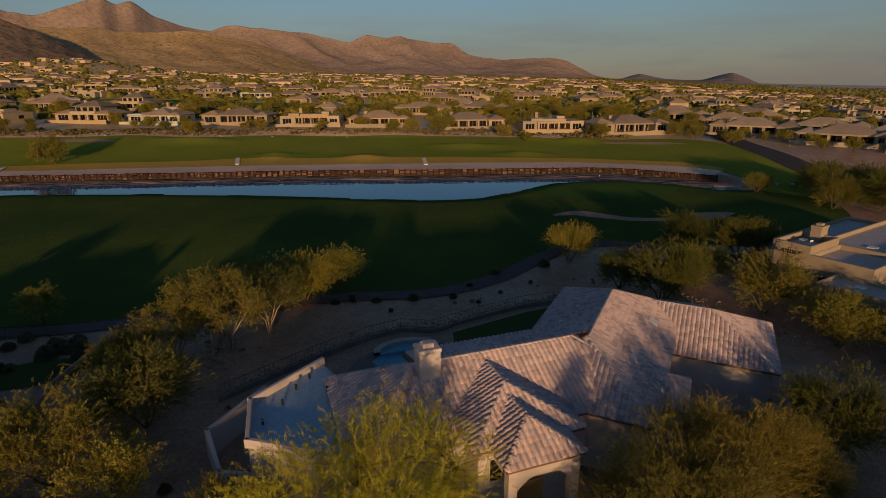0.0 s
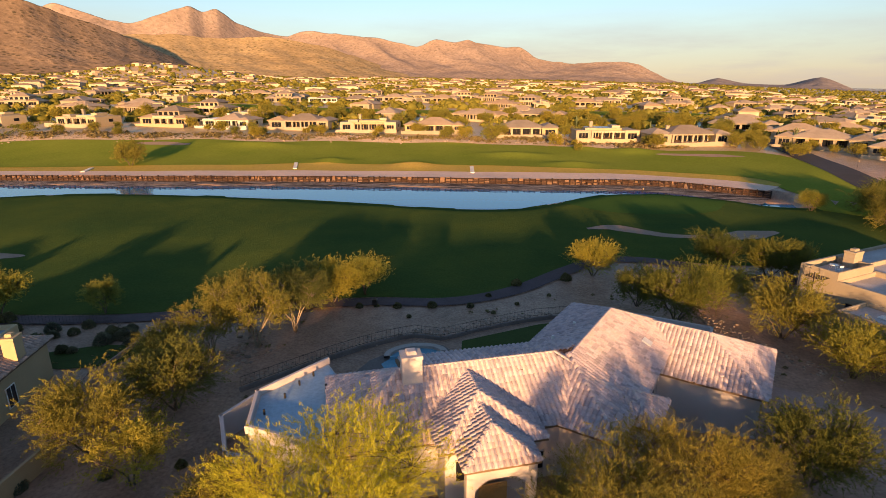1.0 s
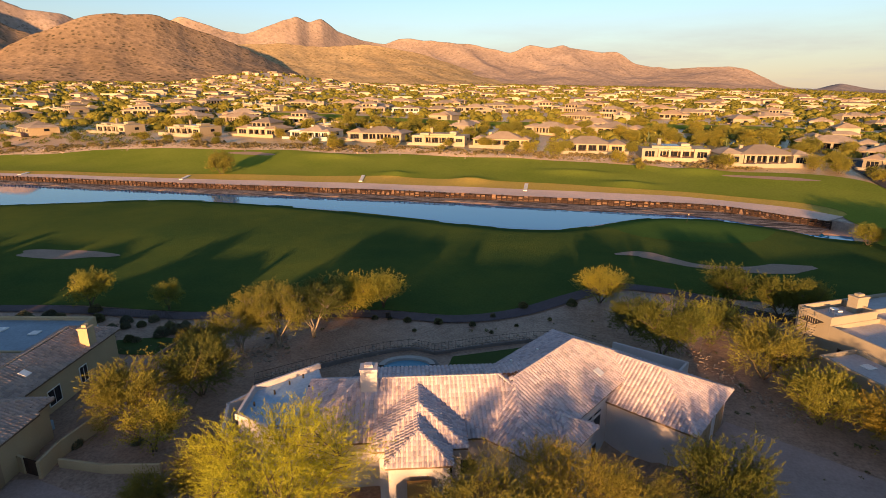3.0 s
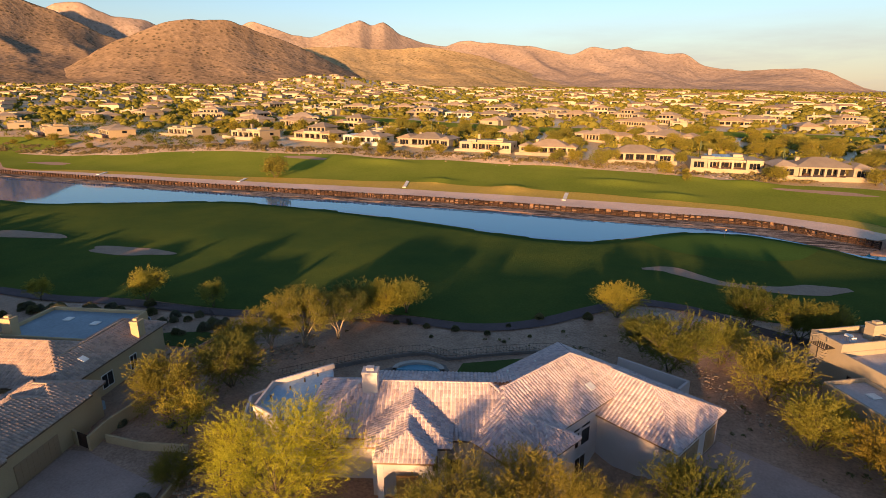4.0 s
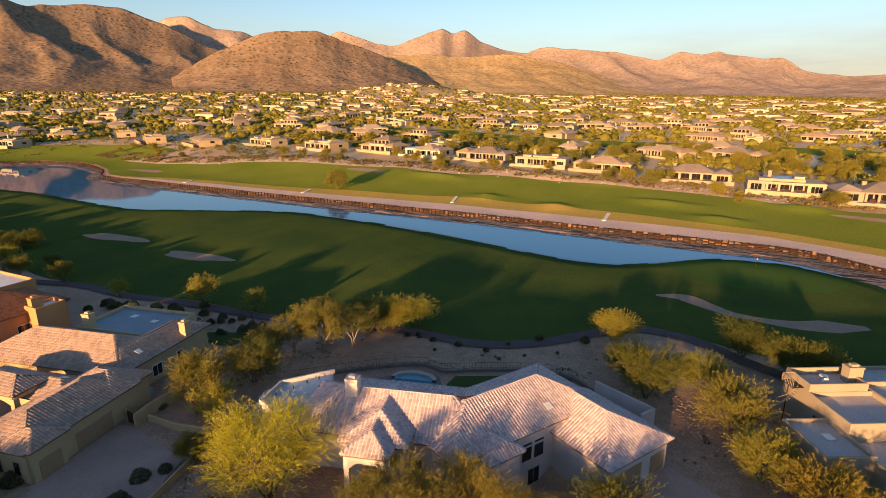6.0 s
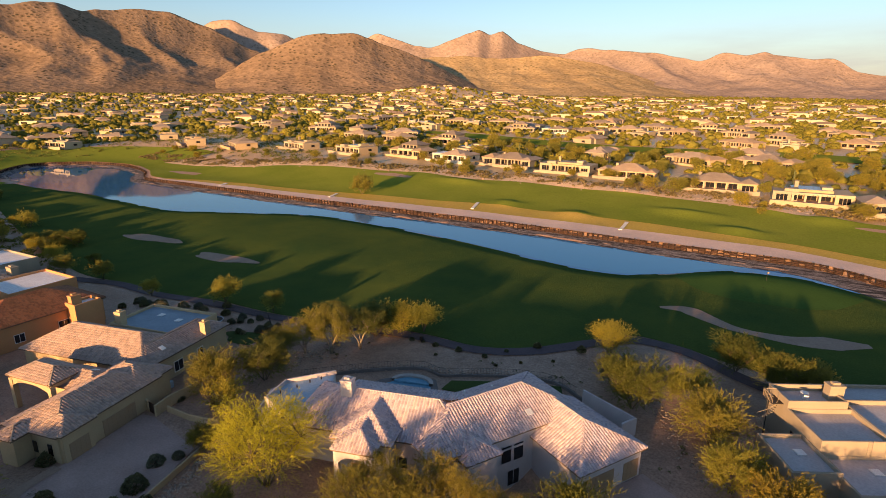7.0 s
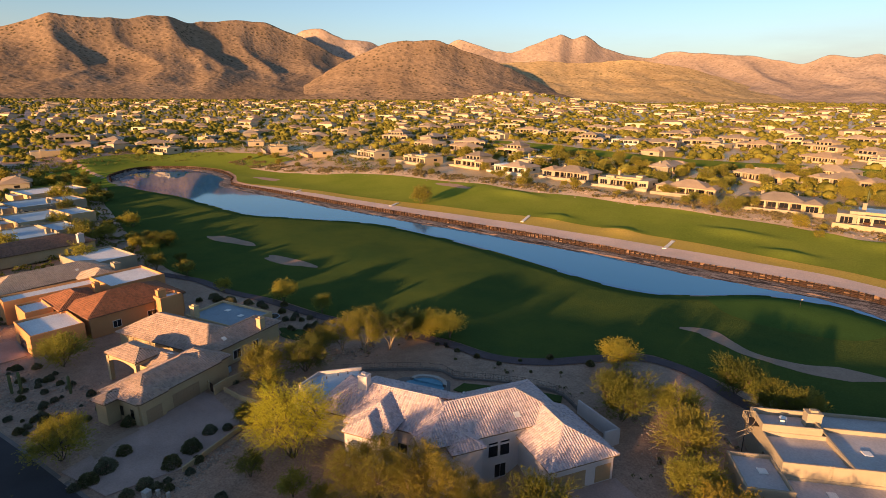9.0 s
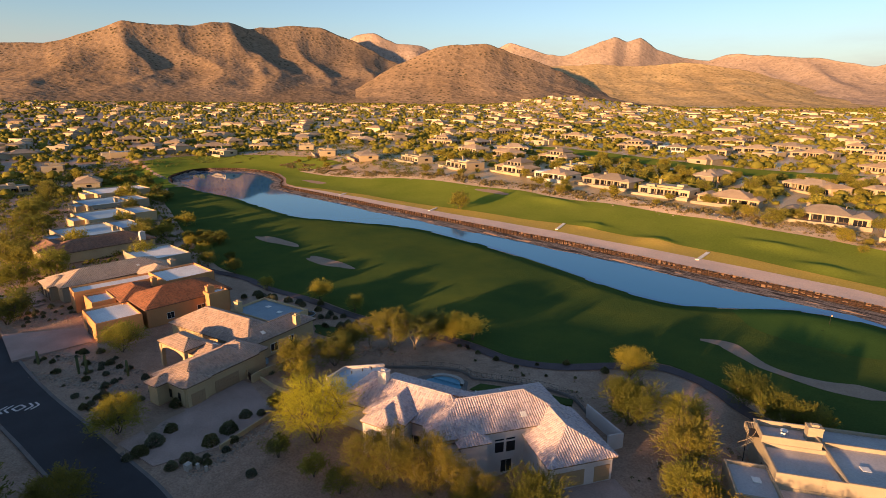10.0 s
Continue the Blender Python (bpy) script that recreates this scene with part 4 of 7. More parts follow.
for s, w in ((-5.0, 1.6), (2.6, 2.0)):
    x, y = along((-78.2, 22.6), 97, s, 6.78)
    window(orange, x, y, -0.1, 97, w, 1.5, WHITE, 1)
window(orange, -75, 2.24, -1.4, 4, 4.4, 2.4, FASCIA, 3)

grey = thing("house", Matrix(), "cream stucco house with sandy tile and white flat roofs", "house")
hip_block(grey, -111.5, 14.0, 98, 30, 14, 3.0, 5.6, -1.2, TILE_SAND, STUCCO_PALE, 0.4, 0.5, seed=31)
hip_block(grey, -104.0, 24.0, 8, 12, 10, 3.0, 5.0, -1.2, TILE_SAND, STUCCO_PALE, 0.4, 0.5, seed=32)
hip_block(grey, -111.0, 1.0, 98, 8, 9, 2.8, 4.4, -1.2, TILE_SAND, STUCCO_PALE, 0.4, 0.5, seed=33)
flat_block(grey, -121.8, 28.4, 8, 17, 14, -1.0, 4.3, STUCCO_PALE, WHITE_ROOF)
chimney(grey, -103.5, 28, 8, 2.2, 1.6, 3.5, 5.8, STUCCO_PALE)
for s in (-3, 0, 3):
    x, y = along((-111, 1), 98, -3.55, s)
    window(grey, x, y, -0.9, 8, 1.6, 2.2, FASCIA, 1)
for k in range(4):
    skylight(grey, -108 - 2.2 * k, 20 - 2 * k, 4.55, 98, 20, 0.8)

red = thing("house", Matrix(), "tan stucco house with rose-brown tile roofs", "house")
hip_block(red, -154, 18.0, 99, 32, 15, 2.6, 5.2, -1.0, TILE_ROSE, STUCCO_TAN, 0.45, 0.55, cap=TILE_ROSE, seed=41)
hip_block(red, -158, 4.0, 9, 20, 10, 2.5, 4.4, -1.0, TILE_ROSE, STUCCO_TAN, 0.45, 0.55, cap=TILE_ROSE, seed=42)
chimney(red, -147.5, 30, 9, 1.6, 1.8, 3, 6.0, STUCCO)

pueblo_left = []
for cx, cy, tone, dk in ((-179, 18, STUCCO_PALE, FOAM_ROOF), (-212, 26, STUCCO_TAN, FOAM_ROOF), (-250, 32, STUCCO_PALE, FOAM_ROOF), (-288, 42, STUCCO_TAN, WHITE_ROOF)):
    ob = thing("house", Matrix(), "low flat-roofed adobe-style house beside the fairway", "house", "flat-roofed houses along the fairway")
    shift = 3.0 * math.sin(cx)
    flat_block(ob, cx, cy + shift, 9, 23, 19, -0.8, 2.9, tone, dk)
    flat_block(ob, cx - 1 + shift, cy + 13.4 + shift, 9, 17, 9, -0.8, 3.5, tone, dk)
    flat_block(ob, cx + 2.5, cy - 10.4 + shift, 9, 8 + shift, 6, -0.8, 2.4, tone, dk)
    flat_block(ob, cx + 12.5, cy + 2, 9, 5, 12, -0.8, 2.3, tone, dk)
    chimney(ob, cx + 5, cy + 8, 9, 1.6, 1.4, 2, 4.2, tone)
    for s in (-7, -2, 4):
        x, y = along((cx + 12.5, cy + 2), 99, s * 0.7, 2.53)
        window(ob, x, y, -0.2, 99, 1.8, 1.7, WHITE, 1)

# flat-roofed house on the other side, with a roof terrace
pueblo = thing("house", Matrix(), "sand-coloured adobe-style house with flat roofs and parapets", "house")
PX = 34.0


def pq(a, b):
    """Place a metres along and b metres down the axes of the flat-roofed house."""
    return along((41.6, 70.2), PX, a, b)


def pueblo_block(a0, a1, b0, b1, z0, z1, deck, drop):
    x, y = pq((a0 + a1) / 2, (b0 + b1) / 2)
    return flat_block(pueblo, x, y, PX, a1 - a0, b1 - b0, z0, z1, STUCCO_PALE, deck, drop, 0.32)


pueblo_block(0, 7.6, 0, 4.6, -1.6, 5.3, GREY_ROOF, 0.95)
pueblo_block(0.01, 8.4, 4.4, 11.6, -1.6, 4.25, GREY_ROOF, 0.6)
pueblo_block(8.2, 30, 2.2, 11.58, -1.6, 4.3, GREY_ROOF, 0.6)
pueblo_block(7.5, 30, -3.4, 2.4, -1.6, 3.5, GREY_ROOF, 0.5)
pueblo_block(-5.4, 0.2, 8.0, 15.5, -1.8, 2.85, GREY_ROOF, 0.5)
pueblo_block(0.1, 14, 11.4, 18.5, -1.8, 2.3, GREY_ROOF, 0.4)
pueblo_block(13.8, 30, 11.4, 21, -1.8, 2.7, GREY_ROOF, 0.4)
x, y = pq(7.2, 2.2)
chimney(pueblo, x, y, PX, 1.9, 1.3, 4.0, 6.5, STUCCO_PALE)
for a, b, z in ((-2.0, 11.2, 2.35), (5.0, 14.0, 1.9), (7.6, 14.6, 1.9), (12, 7, 3.7)):
    x, y = pq(a, b)
    skylight(pueblo, x, y, z, PX, 0, 1.1)
x, y = pq(-0.02, 7.4)
window(pueblo, x, y, 0.9, PX - 90, 2.6, 1.0, FASCIA, 0)
x, y = pq(5.6, 11.64)
lad = Form()
for s in (-0.25, 0.25):
    lad.tube([(*pq(5.6 + s, 11.72), 1.9), (*pq(5.6 + s, 11.72), 4.5)], 0.022, 5)
for k in range(7):
    lad.tube([(*pq(5.35, 11.72), 2.2 + 0.33 * k), (*pq(5.85, 11.72), 2.2 + 0.33 * k)], 0.02, 5)
part("ladder", lad, STUCCO_PALE, pueblo)

# spiral stair to the terrace
sx, sy = pq(-1.3, 2.6)
stair = thing("spiral_stair", pose(sx, sy, -1.6), "dark spiral staircase with pale railings against the house wall", "staircase")
part("pole", Form().tube([(0, 0, 0), (0, 0, 6.6)], 0.07, 8), DARKMETAL, stair)
for k in range(22):
    a = radians(16 * k + 40)
    st = Form().add([(0.05 * math.cos(a + b), 0.05 * math.sin(a + b), z) for z in (0, 0.05) for b in (0, 0.28)] + [(1.05 * math.cos(a + b), 1.05 * math.sin(a + b), z) for z in (0, 0.05) for b in (0, 0.28)], [(0, 1, 5, 4), (2, 6, 7, 3), (0, 4, 6, 2), (1, 3, 7, 5), (4, 5, 7, 6)])
    ob = part("step", st, STUCCO_PALE, stair)
    ob.location.z = 0.27 * (k + 1)
rail = Form().tube([(1.05 * math.cos(radians(16 * k + 48)), 1.05 * math.sin(radians(16 * k + 48)), 0.27 * (k + 1) + 0.95) for k in range(22)], 0.035, 5)
part("railing", rail, STUCCO_PALE, stair)
landing = Form().box((-0.2, -1.1, 5.9), (1.5, 1.1, 6.0), pose(0, 0, 0, 0, 0, PX))
part("landing", landing, DARKMETAL, stair)
for k in range(16):
    t = k / 15
    px, py = (-0.2 + 1.7 * min(1, t * 2), 1.1) if t < 0.5 else (-0.2, 1.1 - 2.2 * (t - 0.5) * 2)
    part("baluster", Form().tube([(0, 0, 6.0), (0, 0, 6.95)], 0.025, 4), STUCCO_PALE, stair).matrix_local = pose(0, 0, 0, 0, 0, PX) @ pose(px, py, 0)
part("handrail", Form().box((-0.24, -1.1, 6.93), (-0.16, 1.1, 7.0), pose(0, 0, 0, 0, 0, PX)).box((-0.2, 1.06, 6.931), (1.5, 1.14, 7.001), pose(0, 0, 0, 0, 0, PX)), STUCCO_PALE, stair)

# white patio table and chair on the terrace
x, y = pq(3.6, 2.0)
table = thing("patio_table", pose(x, y, 4.36), "round white patio table on the roof terrace", "table")
part("tabletop", Form().tube([(0, 0, 0.70), (0, 0, 0.76)], 0.5, 18), WHITE, table)
for a in range(4):
    part("leg", Form().tube([(0.45 * math.cos(a * 1.571), 0.45 * math.sin(a * 1.571), 0.7), (0.5 * math.cos(a * 1.571), 0.5 * math.sin(a * 1.571), 0)], 0.03, 6), WHITE, table)
x, y = pq(3.1, 3.0)
chair = thing("patio_chair", pose(x, y, 4.36, 0, 0, 200), "white patio chair on the roof terrace", "chair")
part("seat", Form().box((-0.28, -0.28, 0.42), (0.28, 0.28, 0.47), None, 0.02), WHITE, chair)
part("backrest", Form().box((-0.28, 0.24, 0.5), (0.28, 0.29, 1.0), None, 0.02), WHITE, chair)
for a in (-0.24, 0.24):
    for b in (-0.24, 0.24):
        part("leg", Form().tube([(a, b, 0), (a, b, 0.42)], 0.025, 6), WHITE, chair)


# ---- yards, walls and paving ----
def wall_run(name, pts, z0, z1, thick, mat, label, category="wall"):
    """A garden wall along a line of points, with its own thickness."""
    ob = None
    for p, q in zip(pts[:-1], pts[1:]):
        d = Vector((q[0] - p[0], q[1] - p[1], 0))
        f = Form().box((-thick / 2, -thick / 2, z0), (d.length + thick / 2, thick / 2, z1), pose(p[0], p[1], 0, 0, 0, math.degrees(math.atan2(d.y, d.x))), 0.03)
        me = f.mesh(name, mat)
        if ob is None:
            ob = tagged(new(name), label, category)
        part("wall_section", me, mat, ob)
    return ob


def iron_fence(pts, zbase, h, label, gap=0.35):
    ob = tagged(new("fence"), label, "fence")
    bars = Form()
    for p, q in zip(pts[:-1], pts[1:]):
        n = max(1, int(math.hypot(q[0] - p[0], q[1] - p[1]) / gap))
        for z in (0.12, h - 0.08):
            part("rail", Form().tube([(p[0], p[1], zbase + z), (q[0], q[1], zbase + z)], 0.02, 4), DARKMETAL, ob)
        for k in range(n):
            x, y = p[0] + (q[0] - p[0]) * k / n, p[1] + (q[1] - p[1]) * k / n
            bars.tube([(x, y, zbase - 0.1), (x, y, zbase + h)], 0.011, 4)
    tagged(part("picket", bars, DARKMETAL, ob), kind="stuff")
    return ob


wall_run("courtyard_wall", [(-13.4, 29.0), (-15.6, 29.2), (-18.4, 33.6), (-16.2, 39.5)], -1.8, 1.2, 0.3, STUCCO, "cream stucco courtyard wall beside the flat roof")
wall_run("courtyard_wall", [(19.2, 60.8), (27.6, 57.9), (26.6, 55.6)], -1.8, 1.0, 0.3, STUCCO, "cream stucco courtyard wall behind the garage")
garden = curve([(-20.8, 41), (-17, 45.5), (-13.5, 49.5), (-9.5, 53.2), (-6.2, 55.2), (-3.0, 54.8), (0.5, 57.3), (4.5, 60), (9, 62.5), (14, 63.6), (19.2, 61.2)], 30)
wall_run("garden_wall", [tuple(p) for p in garden], -1.8, -0.85, 0.3, KERB_DARK, "low curving brown garden wall round the back yard")
iron_fence([tuple(p) for p in garden[::2]], -0.75, 1.1, "thin dark iron fence on the garden wall", 0.45)
setting("patio", Form().prism([(-12, 42), (-10, 48.5), (-6.5, 53), (-2.6, 53.2), (-0.6, 51), (4, 46), (4, 40), (-6, 38)], -1.5, -1.12), KERB_DARK, "brown paved patio round the pool", category="patio")
pool = thing("pool", pose(-5.3, 50.4, -1.12, 0, 0, 20) @ Matrix.Scale(0.78, 4), "blue swimming pool with a raised half-round spa", "pool")
a = np.linspace(0, math.pi, 17)
part("pool_water", Form().prism([(3.6 * math.cos(t), -0.3 + 2.2 * math.sin(t)) for t in a] + [(-5.0, -1.6), (-4.6, -3.4), (4.2, -3.0), (4.4, -1.2)], 0.02, 0.06), TILEBLUE, pool, "clear blue pool water")
rim = Form()
for t0, t1 in zip(a[:-1], a[1:]):
    rim.add([(r * math.cos(t), -0.3 + (r - 1.4) * math.sin(t), z) for t in (t0, t1) for r in (3.6, 4.5) for z in (0.0, 0.5)], [(1, 3, 7, 5), (0, 1, 5, 4), (2, 6, 7, 3)])
part("spa_rim", rim, KERB, pool, "pale curved spa rim")
part("spa_wall", Form().box((-3.7, -0.75, 0.05), (3.7, -0.45, 0.5), None, 0.04), TILEBLUE, pool)
setting("lawn", Form().prism([(-0.4, 51.6), (-0.6, 54.6), (8.2, 60.4), (14.6, 63.2), (15.5, 61.5), (9.5, 57), (5.5, 53)], -1.4, -1.1), LAWN, "small dark green back lawn", category="lawn")
blob("lawn", -40.8, 45.4, 5.6, 2.6, 18, LAWN, "kidney-shaped dark lawn behind the tan house", 0.09, category="lawn")
wall_run("yard_wall", [(-30.7, 29.4), (-32, 30.4), (-35.4, 37.0), (-37.4, 43), (-37.7, 48.5)], -1.7, -0.75, 0.25, CONCRETE, "low brown wall below the yard fence")
iron_fence([(-32, 30.4), (-35.4, 37.0), (-37.4, 43), (-37.7, 48.5), (-46, 53.5), (-58, 51)], -1.2, 1.3, "iron fence round the neighbouring back yard", 0.4)

wall_run("driveway_wall", [(-12.2, 9.6), (-14.4, 15.5), (-16.9, 22.4)], -1.6, -0.5, 0.25, STUCCO_TAN, "low tan wall along the driveway")
wall_run("driveway_wall", [(-28.9, 23.2), (-24.3, 23.8), (-19.6, 25.4)], -1.6, -0.35, 0.25, STUCCO_TAN, "low tan wall across the head of the driveway")
wall_run("gate_wall", [(-29.2, 21.6), (-30.2, 24.2), (-30.7, 29.4)], -1.6, 0.45, 0.3, STUCCO_TAN, "tan wall beside the side-yard gate")
wall_run("gate_wall", [(-31.2, 21.6), (-32.4, 21.75)], -1.6, 0.45, 0.3, STUCCO_TAN, "tan wall beside the side-yard gate")
gate = thing("gate", pose(-29.4, 21.6, -1.3, 0, 0, 180), "dark wooden side-yard gate between tan walls", "gate")
for k in range(7):
    part("board", Form().box((0.02 + 0.235 * k, -0.03, 0.05), (0.24 + 0.235 * k, 0.03, 1.7), None, 0.01), WOOD, gate)
for z in (0.3, 1.4):
    part("crossbar", Form().box((0, -0.06, z), (1.66, -0.03, z + 0.12)), WOOD, gate)
setting("driveway", Form().prism([(-27.9, 9.6), (-31.2, 20.6), (-29.2, 21.2), (-17.6, 20.6), (-12.8, 10.2), (-14.4, 0.6), (-24, -2.2)], -1.7, -1.22), CONCRETE, "pinkish concrete driveway of the tan house", category="driveway")
loft("driveway_main", curve([(26.3, 41.0), (33, 37.5), (42, 31.5), (50, 22), (56, 8)], 40), curve([(30.9, 50.8), (38, 47.6), (48, 41.6), (58, 31), (66, 12)], 40), 8, CONCRETE, "pale concrete driveway of the main house", 0.09, "driveway")
setting("driveway", Form().prism([(-70.5, 1.8), (-80.5, 2.0), (-88, -13.4), (-70, -12.6)], -1.8, -1.24), CONCRETE, "concrete driveway of the orange house", category="driveway")
setting("driveway", Form().prism([(-106, -3.5), (-116, -3), (-122, -17), (-104, -17)], -1.8, -1.3), CONCRETE, "concrete driveway of the cream house", category="driveway")

strip("front_path", [(-21.4, -3.8), (-24.2, 1.4), (-26.6, 4.6), (-27.6, 8.6)], 30, 0.75, BUNKER, "sandy path beside the driveway", 0.15, 4, "path")

# street
road_c = [(-190, -30), (-130, -22.5), (-95, -18.3), (-68, -15.6), (-50, -12.8), (-34, -9.4), (-20, -6.6), (-5, -3.8), (14, -3.0), (40, -6), (80, -16)]
strip("road", road_c, 90, 4.2, ASPHALT, "dark asphalt residential street", 0.16, 6, "road")
for sgn, nm in ((1, "kerb"), (-1, "kerb")):
    c = curve(road_c, 120)
    d = np.gradient(c, axis=0)
    d /= np.linalg.norm(d, axis=1)[:, None]
    nrm = np.stack([-d[:, 1], d[:, 0]], 1) * sgn
    kb = Form()
    zz = ground_z(c[:, 0], c[:, 1])
    for k in range(len(c) - 1):
        p = [(*(c[i] + nrm[i] * w), zz[i] + h) for i in (k, k + 1) for w, h in ((4.2, 0.0), (4.2, 0.27), (4.75, 0.29), (4.75, 0.0))]
        kb.add(p, [(0, 1, 5, 4), (1, 2, 6, 5), (2, 3, 7, 6)])
    setting(nm, kb, KERB_DARK, "grey rolled concrete kerb along the street", category="kerb")
# chevron and diamond marking on the street
marks = tagged(new("road_marking"), "white chevron and diamond speed-hump marking", "road marking")
mz = float(ground_z(-48, -12.6)) + 0.19


def stroke(p, q, w=0.16):
    d = Vector((q[0] - p[0], q[1] - p[1]))
    part("stroke", Form().box((0, -w, 0), (d.length, w, 0.006), pose(p[0], p[1], mz, 0, 0, math.degrees(math.atan2(d.y, d.x)))), PAINT, marks)


mc, md = Vector((-47.6, -13.0)), math.radians(70)
u1, u2 = Vector((math.cos(md), math.sin(md))), Vector((-math.sin(md), math.cos(md)))
for k, sg in ((-3.0, -1), (-2.1, -1), (2.1, 1), (3.0, 1)):
    tip = mc + u1 * k
    for s in (-1, 1):
        stroke(tip, tip - u1 * sg * 0.9 + u2 * s * 1.3)
for s in (-1, 1):
    stroke(mc + u1 * 1.0, mc + u2 * s * 1.1)
    stroke(mc - u1 * 1.0, mc + u2 * s * 1.1)
for x, y, zt, sz in ((-10.4, 4.3, 0.9, 0.85), (-9.6, 5.4, 0.8, 0.4), (-8.3, 6.2, 0.7, 0.35), (-48.8, -16.9, 1.2, 0.7)):
    gz = float(ground_z(x, y))
    ob = thing("utility_box", pose(x, y, gz, 0, 0, 20), "small pale utility box standing on gravel", "utility box", "utility boxes")
    part("body", Form().box((-sz / 2, -sz / 2, -0.05), (sz / 2, sz / 2, zt), None, 0.03), KERB, ob)
    part("cap", Form().box((-sz / 2 - 0.04, -sz / 2 - 0.04, zt), (sz / 2 + 0.04, sz / 2 + 0.04, zt + 0.1), None, 0.03), KERB, ob)

# golf flags
for x, y in ((35, 136.3), (104, 176)):
    gz = float(ground_z(x, y)) + 0.08
    flag = thing("golf_flag", pose(x, y, gz, 0, 0, 30), "golf flagstick with a small tan flag", "flag", "golf flags")
    part("pole", Form().tube([(0, 0, 0), (0, 0, 2.3)], 0.04, 6), DARKMETAL, flag)
    part("banner", Form().box((0.03, -0.015, 1.95), (0.4, 0.015, 2.25), None, 0.006), STUCCO_TAN, flag)
# concrete steps through the dry grass
for x, y, turn, count in ((-204, 147.5, 116, 4), (-135, 156.5, 112, 5), (-70.2, 171, 110.5, 7), (-10.8, 171.5, 97, 7)):
    ob = thing("concrete_steps", pose(x, y, 0, 0, 0, turn - 90), "narrow flight of pale concrete steps on the bank", "steps", "concrete steps on the bank")
    for k in range(count):
        ends = []
        for yy in (-6.4 + 1.6 * k, -4.81 + 1.6 * k):
            q = pose(x, y, 0, 0, 0, turn - 90) @ Vector((0, yy, 0))
            ends.append((yy, float(ground_z(q.x, q.y, False))))
        (y0, z0), (y1, z1) = ends
        part("step", Form().add([(sx, yy, zz + h) for h in (-0.1, 0.30) for sx, yy, zz in ((-0.6, y0, z0), (0.6, y0, z0), (0.6, y1, z1), (-0.6, y1, z1))], [(3, 2, 1, 0), (4, 5, 6, 7), (0, 1, 5, 4), (1, 2, 6, 5), (2, 3, 7, 6), (3, 0, 4, 7)]), STEP, ob)

# cooling unit beside the tan house
cooler = thing("air_conditioner", pose(-35.6, 26.7, float(ground_z(-35.6, 26.7)), 0, 0, 17), "grey-green air conditioning unit beside the tan house", "air conditioner")
part("body", Form().box((-0.6, -0.6, -0.05), (0.6, 0.6, 1.1), None, 0.06), FOAM_ROOF, cooler)
part("fan_grille", Form().tube([(0, 0, 1.1), (0, 0, 1.16)], 0.45, 16), DARKMETAL, cooler)
for k in range(6):
    part("louvre", Form().box((-0.5, -0.64, 0.15 + 0.15 * k), (0.5, -0.6, 0.23 + 0.15 * k), None, 0.01), DARKMETAL, cooler)


grill = thing("barbecue", pose(-38.6, 25.6, float(ground_z(-38.6, 25.6)), 0, 0, 17), "dark covered barbecue beside the tan house", "barbecue")
part("cabinet", Form().box((-0.8, -0.4, 0), (0.8, 0.4, 0.85), None, 0.06), DARKMETAL, grill)
part("lid", Form().tube([(-0.6, 0, 0.9), (-0.55, 0, 0.92), (0.55, 0, 0.92), (0.6, 0, 0.9)], [0.2, 0.38, 0.38, 0.2], 10), DARKMETAL, grill)
part("handle", Form().tube([(-0.35, -0.42, 0.98), (0.35, -0.42, 0.98)], 0.03, 6), WHITE, grill)
hop = thing("trampoline", pose(-53.3, 45.7, float(ground_z(-53.3, 45.7))), "round dark trampoline on the back-yard gravel", "trampoline")
part("mat", Form().tube([(0, 0, 0.62), (0, 0, 0.65)], 1.75, 24), DARKMETAL, hop)
part("rim", Form().tube([(1.85 * math.cos(0.2618 * k), 1.85 * math.sin(0.2618 * k), 0.64) for k in range(25)], 0.08, 6), FOAM_ROOF, hop)
for k in range(6):
    a = 1.0472 * k
    part("leg", Form().tube([(1.8 * math.cos(a), 1.8 * math.sin(a), 0.6), (1.75 * math.cos(a), 1.75 * math.sin(a), -0.05)], 0.04, 6), DARKMETAL, hop)
# dark marker post beside the cart path
post = thing("marker_post", pose(-13.4, 63.2, float(ground_z(-13.4, 63.2))), "small dark green marker box beside the cart path", "marker")
part("stand", Form().tube([(0, 0, -0.1), (0, 0, 0.5)], 0.06, 6), DARKMETAL, post)
part("box", Form().box((-0.3, -0.25, 0.4), (0.3, 0.25, 1.2), None, 0.05), DARKMETAL, post)


